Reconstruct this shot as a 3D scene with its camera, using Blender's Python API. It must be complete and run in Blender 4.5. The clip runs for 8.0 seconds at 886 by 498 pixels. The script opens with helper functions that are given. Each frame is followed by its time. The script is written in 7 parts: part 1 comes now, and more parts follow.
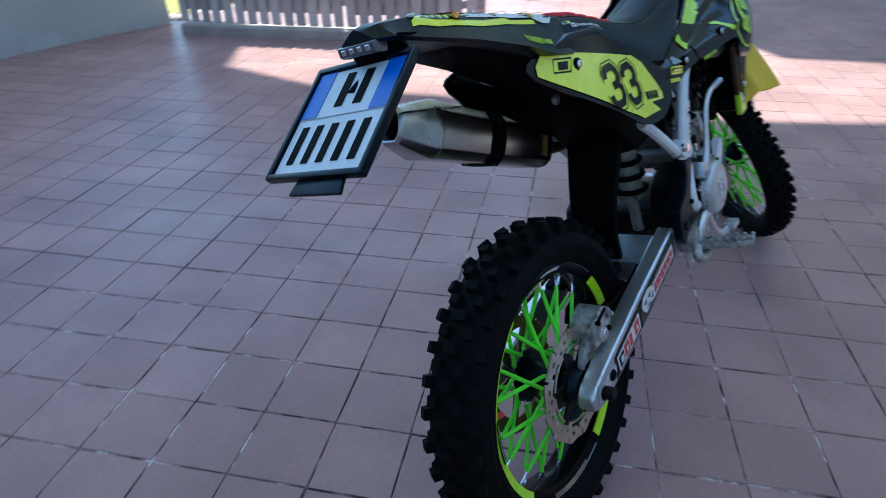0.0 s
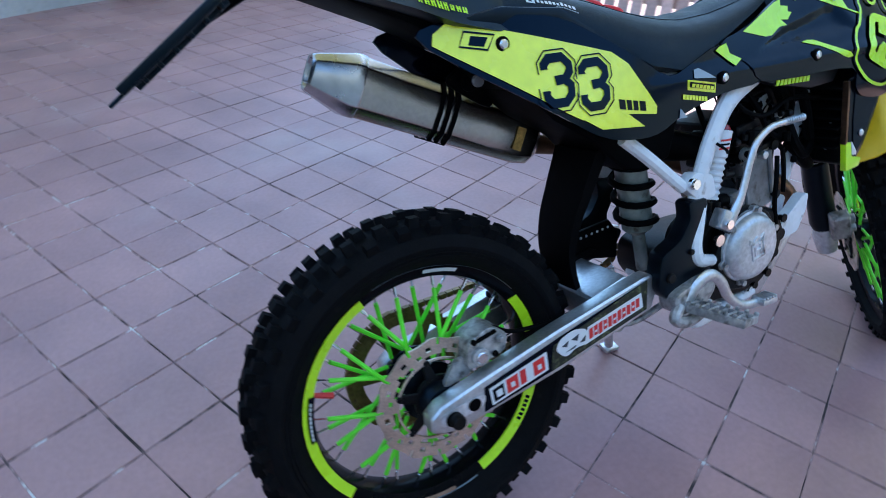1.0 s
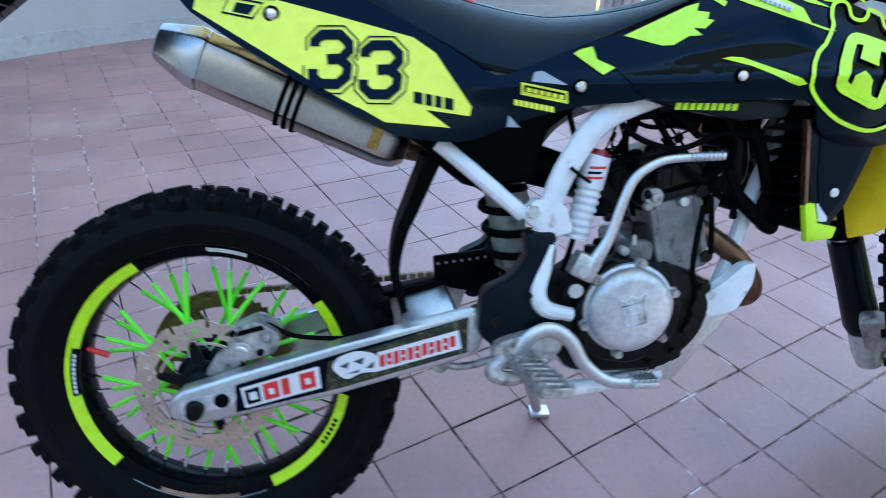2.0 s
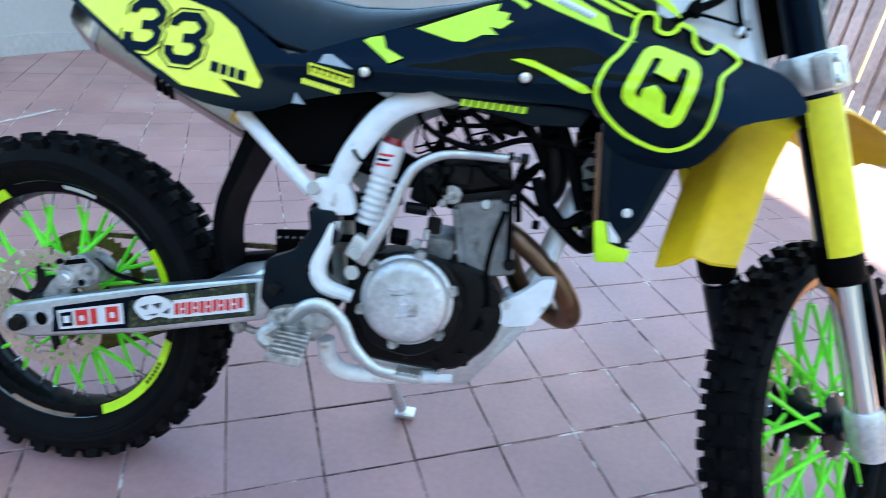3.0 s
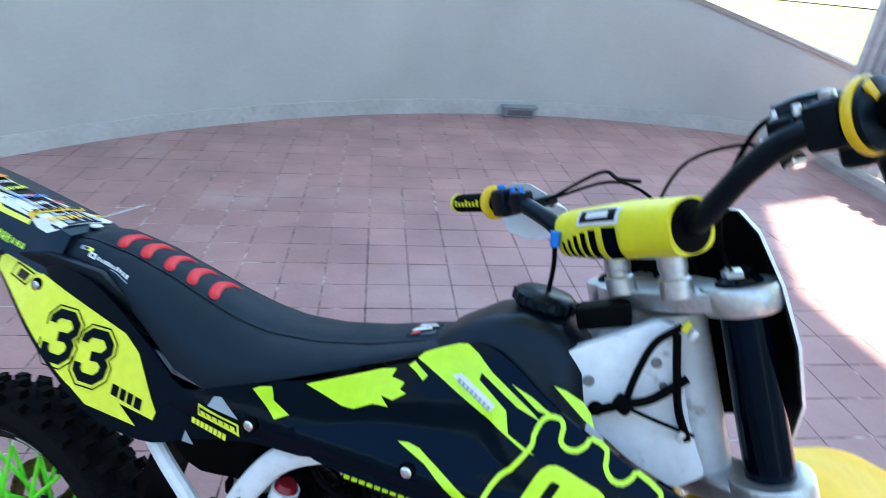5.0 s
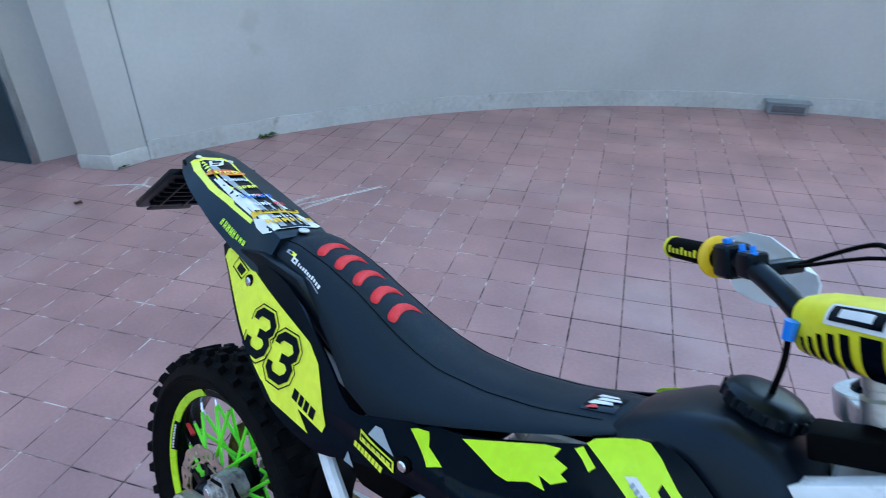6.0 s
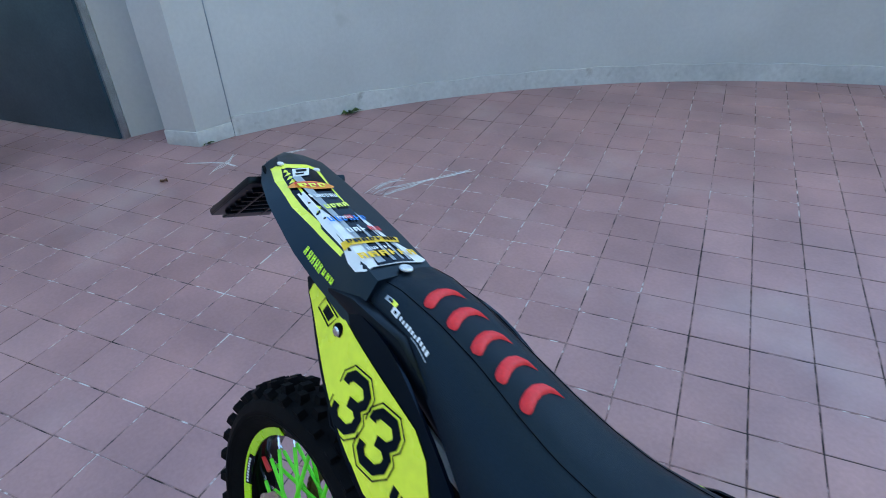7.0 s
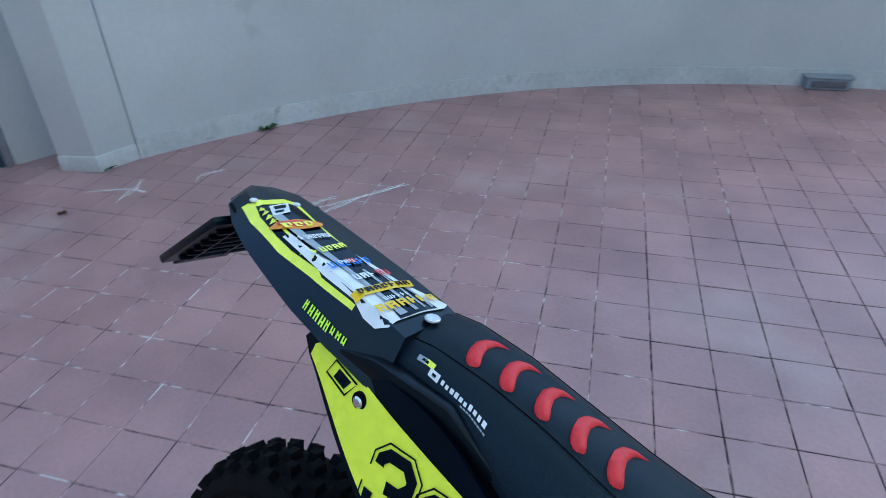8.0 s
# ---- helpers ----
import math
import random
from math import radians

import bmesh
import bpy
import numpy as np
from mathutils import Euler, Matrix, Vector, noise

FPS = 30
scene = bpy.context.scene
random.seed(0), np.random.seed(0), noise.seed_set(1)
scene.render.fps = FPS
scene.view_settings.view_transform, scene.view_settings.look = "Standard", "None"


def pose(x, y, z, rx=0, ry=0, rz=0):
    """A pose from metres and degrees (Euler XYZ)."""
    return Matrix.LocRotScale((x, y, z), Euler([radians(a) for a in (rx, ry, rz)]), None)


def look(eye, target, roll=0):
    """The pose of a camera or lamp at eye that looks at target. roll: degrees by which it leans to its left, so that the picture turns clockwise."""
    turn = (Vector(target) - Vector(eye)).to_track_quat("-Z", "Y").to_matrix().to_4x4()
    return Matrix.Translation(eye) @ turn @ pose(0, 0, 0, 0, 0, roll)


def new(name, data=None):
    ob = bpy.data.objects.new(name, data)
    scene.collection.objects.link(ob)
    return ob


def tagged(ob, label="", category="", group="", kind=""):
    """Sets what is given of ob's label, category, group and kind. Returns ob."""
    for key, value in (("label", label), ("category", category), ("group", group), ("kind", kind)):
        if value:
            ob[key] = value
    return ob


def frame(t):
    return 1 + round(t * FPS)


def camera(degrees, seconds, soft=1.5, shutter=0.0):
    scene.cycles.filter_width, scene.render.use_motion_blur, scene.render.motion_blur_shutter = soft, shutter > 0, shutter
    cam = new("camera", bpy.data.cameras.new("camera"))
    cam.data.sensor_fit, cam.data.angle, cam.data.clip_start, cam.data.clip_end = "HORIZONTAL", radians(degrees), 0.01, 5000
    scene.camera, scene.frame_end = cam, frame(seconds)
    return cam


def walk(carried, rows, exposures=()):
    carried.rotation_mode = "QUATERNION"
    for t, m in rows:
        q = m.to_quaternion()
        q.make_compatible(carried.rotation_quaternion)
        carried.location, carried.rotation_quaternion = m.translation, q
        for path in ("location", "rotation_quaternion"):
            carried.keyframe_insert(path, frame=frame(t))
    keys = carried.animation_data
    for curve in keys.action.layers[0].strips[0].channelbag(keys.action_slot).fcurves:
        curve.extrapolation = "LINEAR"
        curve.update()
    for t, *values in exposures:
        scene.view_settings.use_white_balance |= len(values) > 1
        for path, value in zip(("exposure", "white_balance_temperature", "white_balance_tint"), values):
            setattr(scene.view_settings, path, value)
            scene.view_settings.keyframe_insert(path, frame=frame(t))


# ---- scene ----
from mathutils.bvhtree import BVHTree

# ------------------------------------------------------------------ camera
cam = camera(72.7, 8.0, soft=0.5, shutter=0.4)
PATH = [
    (0, (-0.864, -0.291, 1.197), (0.449, 0.798, 0.153), -0.7),
    (0.2, (-0.782, -0.345, 1.19), (0.398, 0.855, 0.12), -0.2),
    (0.3, (-0.725, -0.38, 1.182), (0.386, 0.853, 0.073), 0.6),
    (0.5, (-0.641, -0.448, 1.174), (0.369, 0.84, 0.024), 1.8),
    (0.7, (-0.533, -0.509, 1.175), (0.367, 0.847, 0.011), 1.1),
    (1, (-0.361, -0.594, 1.164), (0.386, 0.889, 0.049), 3.8),
    (1.2, (-0.265, -0.633, 1.163), (0.364, 0.878, 0.017), 4.7),
    (1.5, (-0.088, -0.68, 1.142), (0.345, 0.931, 0.038), 3.6),
    (1.7, (0.066, -0.694, 1.109), (0.399, 0.97, 0.051), 3.0),
    (2.8, (0.779, -0.727, 1.056), (0.505, 0.984, 0.062), 5.3),
    (2.9, (0.804, -0.729, 1.059), (0.560, 0.994, 0.074), 6.3),
    (3, (0.858, -0.731, 1.056), (0.602, 1.004, 0.098), 5.9),
    (3.5, (0.998, -0.659, 1.1), (0.82, 1.112, 0.191), 4.7),
    (3.6, (1.006, -0.627, 1.132), (0.887, 1.156, 0.235), 5.7),
    (3.7, (1.007, -0.589, 1.166), (0.9, 1.192, 0.261), 5.2),
    (3.8, (1.006, -0.558, 1.195), (0.909, 1.219, 0.279), 5.3),
    (3.9, (1.002, -0.522, 1.219), (0.917, 1.259, 0.311), 5.5),
    (4, (0.998, -0.489, 1.236), (0.884, 1.301, 0.35), 4.2),
    (4.2, (0.995, -0.437, 1.295), (0.824, 1.344, 0.403), 4.2),
    (4.5, (1.002, -0.403, 1.38), (0.642, 1.362, 0.511), 2.0),
    (4.7, (1.019, -0.374, 1.422), (0.539, 1.326, 0.486), 2.0),
    (5, (1.038, -0.326, 1.473), (0.407, 1.33, 0.545), 4.3),
    (5.2, (1.05, -0.296, 1.502), (0.25, 1.282, 0.569), 3.5),
    (6.3, (0.967, -0.136, 1.501), (-0.312, 1.007, 0.472), -1.8),
    (6.5, (0.918, -0.103, 1.49), (-0.374, 1.004, 0.439), -2.4),
    (7, (0.754, -0.061, 1.473), (-0.6, 0.944, 0.397), -3.0),
    (7.2, (0.698, -0.054, 1.468), (-0.644, 0.948, 0.373), -2.9),
    (7.5, (0.633, -0.06, 1.465), (-0.666, 1, 0.373), -1.6),
    (7.7, (0.591, -0.063, 1.464), (-0.66, 1.05, 0.374), -1.6),
    (8, (0.554, -0.09, 1.452), (-0.61, 1.14, 0.388), -1.5),
]
walk(cam, [(t, look(eye, target, roll)) for t, eye, target, roll in PATH],
     exposures=[(0, 1.12, 5350, -7), (0.5, 1.45, 5390, -6), (1, 1.76, 5470, -3), (1.5, 1.98, 5540, -3), (3, 2.41, 5920, -7), (3.5, 2.40, 5980, -7), (4, 2.26, 6060, -5), (5, 2.20, 5990, -4), (6.5, 1.90, 5800, -4), (8, 1.70, 5830, -4)])

# ------------------------------------------------------------------ light
SUN_AZ, SUN_EL = radians(48), radians(71)      # where the sun stands: angle from +x towards +y, height
world = bpy.data.worlds.new("world")
scene.world = world
world.use_nodes = True
wn = world.node_tree.nodes
sky = wn.new("ShaderNodeTexSky")
sky.sky_type = "NISHITA"
sky.sun_disc = False
sky.sun_elevation = SUN_EL
sky.sun_rotation = radians(90) - SUN_AZ
world.node_tree.links.new(sky.outputs[0], wn["Background"].inputs[0])
wn["Background"].inputs[1].default_value = 0.15
sun_data = bpy.data.lights.new("sun", "SUN")
sun_data.energy = 5.0
sun_data.angle = radians(0.6)
sun_data.color = (1.0, 0.87, 0.70)
sun = new("sun", sun_data)
sun_dir = Vector((math.cos(SUN_EL) * math.cos(SUN_AZ), math.cos(SUN_EL) * math.sin(SUN_AZ), math.sin(SUN_EL)))
sun.matrix_world = look(sun_dir * 20, (0, 0, 0))


# ------------------------------------------------------------------ materials
def mat(name, color, rough=0.5, metal=0.0, grain=0.0, grain_scale=60.0, stain=0.0, stain_scale=4.0,
        bump=0.0, bump_scale=200.0, coat=0.0, vary=0.0, spec=0.5, sheen=None, dirt=None, dirt_amount=0.0, rough_vary=0.1):
    """A painted, moulded or cast surface: colour with grain and stains, gloss that varies, fine relief."""
    m = bpy.data.materials.new(name)
    m.use_nodes = True
    nt = m.node_tree
    n, l = nt.nodes, nt.links
    b = n["Principled BSDF"]
    b.inputs["Metallic"].default_value = metal
    b.inputs["Coat Weight"].default_value = coat
    b.inputs["Coat Roughness"].default_value = 0.08
    b.inputs["Specular IOR Level"].default_value = spec
    if sheen:
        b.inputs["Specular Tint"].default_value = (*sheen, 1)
    tc = n.new("ShaderNodeTexCoord")
    base = n.new("ShaderNodeRGB")
    base.outputs[0].default_value = (*color, 1)
    out = base.outputs[0]

    def noisy(scale, detail=4.0):
        t = n.new("ShaderNodeTexNoise")
        t.inputs["Scale"].default_value = scale
        t.inputs["Detail"].default_value = detail
        l.new(tc.outputs["Object"], t.inputs["Vector"])
        return t.outputs["Fac"]

    def shade(fac, amount, src):
        mr = n.new("ShaderNodeMapRange")
        mr.inputs["From Min"].default_value, mr.inputs["From Max"].default_value = 0.3, 0.7
        mr.inputs["To Min"].default_value, mr.inputs["To Max"].default_value = 1 - amount, 1 + amount
        l.new(fac, mr.inputs["Value"])
        mx = n.new("ShaderNodeMix")
        mx.data_type, mx.blend_type = "RGBA", "MULTIPLY"
        mx.inputs["Factor"].default_value = 1
        l.new(src, mx.inputs["A"])
        l.new(mr.outputs[0], mx.inputs["B"])
        return mx.outputs["Result"]
    if grain:
        out = shade(noisy(grain_scale), grain, out)
    if stain:
        out = shade(noisy(stain_scale, 6.0), stain, out)
    if vary:
        oi = n.new("ShaderNodeObjectInfo")
        out = shade(oi.outputs["Random"], vary, out)
    if dirt:
        f = noisy(stain_scale * 3, 8.0)
        mr = n.new("ShaderNodeMapRange")
        mr.inputs["From Min"].default_value, mr.inputs["From Max"].default_value = 0.62 - dirt_amount, 0.75
        l.new(f, mr.inputs["Value"])
        mx = n.new("ShaderNodeMix")
        mx.data_type = "RGBA"
        l.new(mr.outputs[0], mx.inputs["Factor"])
        l.new(out, mx.inputs["A"])
        mx.inputs["B"].default_value = (*dirt, 1)
        out = mx.outputs["Result"]
    l.new(out, b.inputs["Base Color"])
    mr = n.new("ShaderNodeMapRange")
    mr.inputs["To Min"].default_value, mr.inputs["To Max"].default_value = max(0.02, rough - rough_vary), min(1, rough + rough_vary)
    l.new(noisy(stain_scale * 2 + 6), mr.inputs["Value"])
    l.new(mr.outputs[0], b.inputs["Roughness"])
    if bump:
        bp = n.new("ShaderNodeBump")
        bp.inputs["Strength"].default_value = bump
        bp.inputs["Distance"].default_value = 0.002
        l.new(noisy(bump_scale, 3.0), bp.inputs["Height"])
        l.new(bp.outputs[0], b.inputs["Normal"])
    return m


M = {
    "rubber": mat("tyre_rubber", (0.0030, 0.0030, 0.0036), 0.75, spec=0.12, grain=0.3, grain_scale=90, stain=0.25, stain_scale=9, bump=0.35, bump_scale=300, dirt=(0.012, 0.010, 0.010), dirt_amount=-0.04),
    # Blacks with sheen: the sky's blue reflection is put into base and specular tint.
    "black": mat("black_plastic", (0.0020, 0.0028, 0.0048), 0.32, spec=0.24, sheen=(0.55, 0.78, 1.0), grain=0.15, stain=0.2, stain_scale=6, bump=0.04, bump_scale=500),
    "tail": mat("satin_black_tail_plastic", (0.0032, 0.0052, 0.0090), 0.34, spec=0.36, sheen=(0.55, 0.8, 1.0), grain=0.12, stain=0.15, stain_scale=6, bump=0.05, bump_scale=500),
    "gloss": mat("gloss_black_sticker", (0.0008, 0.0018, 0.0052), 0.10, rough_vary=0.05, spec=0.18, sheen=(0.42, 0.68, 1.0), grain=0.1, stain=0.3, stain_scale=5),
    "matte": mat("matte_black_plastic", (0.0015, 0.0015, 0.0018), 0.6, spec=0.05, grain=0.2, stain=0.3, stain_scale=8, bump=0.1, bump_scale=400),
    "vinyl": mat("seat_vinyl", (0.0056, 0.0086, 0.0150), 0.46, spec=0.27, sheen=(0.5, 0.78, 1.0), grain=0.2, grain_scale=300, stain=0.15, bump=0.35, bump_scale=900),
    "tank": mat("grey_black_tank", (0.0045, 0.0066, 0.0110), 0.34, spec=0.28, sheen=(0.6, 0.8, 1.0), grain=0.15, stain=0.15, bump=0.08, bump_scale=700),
    "strip": mat("grey_black_graphic", (0.05, 0.06, 0.075), 0.4, grain=0.05, stain=0.15),
    "dirty": mat("dirty_cast_metal", (0.42, 0.41, 0.40), 0.5, 0.6, grain=0.25, grain_scale=90, stain=0.35, stain_scale=16, bump=0.2, bump_scale=350, dirt=(0.05, 0.042, 0.036), dirt_amount=0.10),
    "red": mat("red_seat_vinyl", (0.62, 0.012, 0.02), 0.5, grain=0.12, grain_scale=200, bump=0.2, bump_scale=700),
    "neon": mat("neon_yellow_sticker", (0.90, 0.96, 0.05), 0.28, grain=0.05, stain=0.06, coat=0.4),
    "lime": mat("neon_lime_sticker", (0.60, 0.93, 0.008), 0.28, grain=0.05, stain=0.06, coat=0.4),
    "spoke": mat("neon_green_spoke_sleeve", (0.24, 0.88, 0.03), 0.38, stain=0.12, stain_scale=12),
    "yellow": mat("yellow_plastic", (0.86, 0.56, 0.01), 0.4, grain=0.05, stain=0.1, stain_scale=5, bump=0.05, bump_scale=600),
    "lemon": mat("lemon_plastic", (0.82, 0.76, 0.02), 0.42, grain=0.05, stain=0.1, stain_scale=6, bump=0.05, bump_scale=600),
    "alu": mat("brushed_aluminium", (0.62, 0.64, 0.66), 0.36, 0.9, grain=0.12, grain_scale=150, stain=0.15, stain_scale=9, bump=0.08, bump_scale=500),
    "cast": mat("cast_aluminium", (0.68, 0.70, 0.73), 0.42, 0.7, grain=0.15, grain_scale=120, stain=0.25, stain_scale=10, bump=0.15, bump_scale=450, dirt=(0.25, 0.21, 0.18), dirt_amount=-0.01),
    "case": mat("grey_engine_case", (0.25, 0.25, 0.255), 0.5, 0.5, grain=0.2, stain=0.3, stain_scale=14, bump=0.2, bump_scale=350, dirt=(0.1, 0.085, 0.07), dirt_amount=0.06),
    "dark_case": mat("dark_engine_case", (0.0030, 0.0028, 0.0030), 0.45, 0.1, spec=0.2, grain=0.3, stain=0.5, stain_scale=14, bump=0.25, bump_scale=300, dirt=(0.05, 0.042, 0.036), dirt_amount=-0.07),
    "white": mat("white_frame_paint", (0.80, 0.82, 0.84), 0.30, grain=0.05, stain=0.12, stain_scale=11, dirt=(0.35, 0.31, 0.27), dirt_amount=0.0),
    "steel": mat("brake_steel", (0.66, 0.54, 0.45), 0.38, 0.9, grain=0.15, grain_scale=200, stain=0.2, stain_scale=15),
    "chrome": mat("polished_steel", (0.75, 0.76, 0.78), 0.14, 1.0, stain=0.08),
    "titan": mat("titanium", (0.50, 0.46, 0.42), 0.24, 1.0, rough_vary=0.06, grain=0.1, grain_scale=140, stain=0.22, stain_scale=5, bump=0.03, bump_scale=500),
    "titan2": mat("bare_titanium_cap", (0.48, 0.50, 0.53), 0.26, 1.0, grain=0.1, stain=0.25, stain_scale=7),
    "pipe": mat("heated_header_pipe", (0.19, 0.11, 0.066), 0.34, 0.9, stain=0.4, stain_scale=12, grain=0.15),
    "sprocket": mat("dark_gold_sprocket", (0.16, 0.105, 0.045), 0.45, 0.8, grain=0.3, grain_scale=120, stain=0.4, stain_scale=18),
    "gold": mat("gold_chain", (0.42, 0.27, 0.08), 0.42, 0.85, grain=0.3, grain_scale=200, stain=0.3, stain_scale=18),
    "paper": mat("white_sticker", (0.78, 0.79, 0.80), 0.35, grain=0.04, stain=0.07),
    "plate_white": mat("number_plate_white", (0.66, 0.70, 0.75), 0.35, grain=0.05, stain=0.08),
    "plate_blue": mat("number_plate_blue", (0.010, 0.12, 0.60), 0.35, stain=0.08),
    "blue": mat("blue_plastic", (0.02, 0.2, 0.75), 0.35),
    "redmark": mat("red_sticker", (0.62, 0.03, 0.03), 0.35),
    "grey": mat("grey_sticker", (0.32, 0.36, 0.40), 0.4, stain=0.1),
    "orange": mat("orange_sticker", (0.8, 0.28, 0.02), 0.4),
    "lens": mat("clear_lamp_lens", (0.10, 0.10, 0.11), 0.10, 0.0, stain=0.2, stain_scale=20, coat=0.6),
    "rim": mat("black_anodised_rim", (0.002, 0.002, 0.003), 0.22, 0.0, spec=0.08, grain=0.1, stain=0.2),
    "guard": mat("blue_grey_guard_plastic", (0.016, 0.022, 0.030), 0.18, spec=0.55, grain=0.06, stain=0.15),
    "camo": mat("camouflage_sticker", (0.012, 0.016, 0.008), 0.35, stain=0.6, stain_scale=30, dirt=(0.20, 0.22, 0.09), dirt_amount=0.10),
    "rad": mat("dark_radiator", (0.010, 0.011, 0.012), 0.5, 0.2, stain=0.2),
    "oldalu": mat("dull_aluminium", (0.30, 0.33, 0.30), 0.5, 0.5, grain=0.15, stain=0.3, stain_scale=12, dirt=(0.10, 0.09, 0.07), dirt_amount=0.03),
    "darkred": mat("dark_red_cap", (0.22, 0.006, 0.012), 0.3, stain=0.1),
    "milky": mat("milky_white_plastic", (0.86, 0.90, 0.95), 0.4, grain=0.03, stain=0.05),
}


M["milky"].node_tree.nodes["Principled BSDF"].inputs["Transmission Weight"].default_value = 0.45


# ------------------------------------------------------------------ building blocks
def finish(bm, sharp=0.6):
    bm.normal_update()
    for f in bm.faces:
        f.smooth = True
    for e in bm.edges:
        if len(e.link_faces) == 2 and e.calc_face_angle(0) > sharp:
            e.smooth = False


def part(name, bm, material, parent, label="", sharp=0.6):
    """Links a bmesh as one mesh object under a thing or a part."""
    finish(bm, sharp)
    me = bpy.data.meshes.new(name)
    bm.to_mesh(me)
    bm.free()
    for m in (material if isinstance(material, (list, tuple)) else [material]):
        me.materials.append(M[m] if isinstance(m, str) else m)
    ob = new(name, me)
    if parent:
        ob.parent = parent
    if label:
        tagged(ob, label)
    return ob


def thing(name, label, category, m=None, group="", kind=""):
    ob = new(name)
    ob.empty_display_size = 0.1
    if m is not None:
        ob.matrix_world = m
    return tagged(ob, label, category, group, kind)


def spline(pts, n=6):
    """Catmull-Rom through the points."""
    p = [Vector(q) for q in pts]
    if len(p) < 3:
        return p
    out = []
    for i in range(len(p) - 1):
        a = p[i - 1] if i else p[0] * 2 - p[1]
        b, c = p[i], p[i + 1]
        d = p[i + 2] if i + 2 < len(p) else c * 2 - b
        for k in range(n):
            t = k / n
            out.append(0.5 * (2 * b + (c - a) * t + (2 * a - 5 * b + 4 * c - d) * t * t + (3 * b - 3 * c + d - a) * t ** 3))
    out.append(p[-1])
    return out


def ring_loft(bm, rings, closed=True, caps=True, loop=False, mi=0):
    """Joins rings of points by quads."""
    vs = [[bm.verts.new(p) for p in r] for r in rings]
    n = len(vs[0])
    pairs = list(zip(vs, vs[1:])) + ([(vs[-1], vs[0])] if loop else [])
    for a, b in pairs:
        for i in range(n if closed else n - 1):
            j = (i + 1) % n
            bm.faces.new((a[i], a[j], b[j], b[i])).material_index = mi
    if caps and closed and not loop:
        bm.faces.new(vs[0][::-1]).material_index = mi
        bm.faces.new(vs[-1]).material_index = mi
    return vs


def tube(bm, pts, r, seg=10, n=6, flat=1.0, caps=True, loop=False, mi=0):
    """A round or flattened tube along a smooth line; r is one radius or one per point given."""
    p = spline(pts, n) if n > 1 else [Vector(q) for q in pts]
    if isinstance(r, (int, float)):
        rr = [r] * len(p)
    else:
        rr = [float(np.interp(i / (len(p) - 1) * (len(r) - 1), range(len(r)), r)) for i in range(len(p))]
    rings, up = [], None
    for i, q in enumerate(p):
        d = (p[min(i + 1, len(p) - 1)] - p[max(i - 1, 0)]).normalized()
        if up is None:
            up = d.orthogonal().normalized() if abs(d.y) > 0.9 else d.cross(Vector((0, 1, 0))).normalized()
        up = (up - d * up.dot(d)).normalized()
        side = d.cross(up)
        rings.append([q + rr[i] * (up * math.cos(a) + side * flat * math.sin(a)) for a in (2 * math.pi * k / seg for k in range(seg))])
    ring_loft(bm, rings, caps=caps, loop=loop, mi=mi)


def lathe(bm, prof, seg=48, centre=(0, 0, 0), closed=False, axis="Y", mi=0):
    """Turns a profile of (radius, along) round an axis."""
    c = Vector(centre)
    rings = []
    for k in range(seg):
        a = 2 * math.pi * k / seg
        ca, sa = math.cos(a), math.sin(a)
        if axis == "Y":
            rings.append([c + Vector((r * ca, y, r * sa)) for r, y in prof])
        elif axis == "X":
            rings.append([c + Vector((y, r * ca, r * sa)) for r, y in prof])
        else:
            rings.append([c + Vector((r * ca, r * sa, y)) for r, y in prof])
    ring_loft(bm, rings, closed=closed, caps=False, loop=True, mi=mi)


def bevel(bm, w, seg=2, angle=0.5, geom=None):
    bm.normal_update()
    es = [e for e in (geom or bm.edges) if len(e.link_faces) == 2 and e.calc_face_angle(0) > angle]
    if es:
        bmesh.ops.bevel(bm, geom=es, offset=w, segments=seg, profile=0.6, affect="EDGES", clamp_overlap=True)


def block(bm, size, m=None, w=0.004, seg=2):
    """A bevelled box of that size at a pose."""
    t = bmesh.new()
    bmesh.ops.create_cube(t, size=1.0, matrix=Matrix.Diagonal((*size, 1)))
    if w:
        bevel(t, w, seg)
    merge(bm, t, m)


def merge(bm, other, m=None, mi=None):
    """Adds another bmesh to bm, moved by m, and frees it."""
    if m is not None:
        bmesh.ops.transform(other, matrix=m, verts=other.verts)
    if mi is not None:
        for f in other.faces:
            f.material_index = mi
    me = bpy.data.meshes.new("tmp")
    other.to_mesh(me)
    other.free()
    bm.from_mesh(me)
    bpy.data.meshes.remove(me)


def slab(bm, outline, y0, y1, w=0.003, seg=2, m=None, mi=0):
    """A plate with an outline in x and z, from y0 to y1, its edges rounded."""
    t = bmesh.new()
    v = [t.verts.new((x, y0, z)) for x, z in outline]
    f = t.faces.new(v)
    r = bmesh.ops.extrude_face_region(t, geom=[f])
    bmesh.ops.translate(t, verts=[q for q in r["geom"] if isinstance(q, bmesh.types.BMVert)], vec=(0, y1 - y0, 0))
    bmesh.ops.recalc_face_normals(t, faces=t.faces)
    if w:
        bevel(t, w, seg)
    merge(bm, t, m, mi if mi else None)


def rounded(outline, n=3, pull=0.3):
    """Cuts the corners of a closed outline and rounds them."""
    p = [Vector((x, z)) for x, z in outline]
    out = []
    for i, c in enumerate(p):
        a = c.lerp(p[i - 1], pull)
        b = c.lerp(p[(i + 1) % len(p)], pull)
        for k in range(n + 1):
            t = k / n
            q = a.lerp(c, t).lerp(c.lerp(b, t), t)
            out.append((q.x, q.y))
    return out


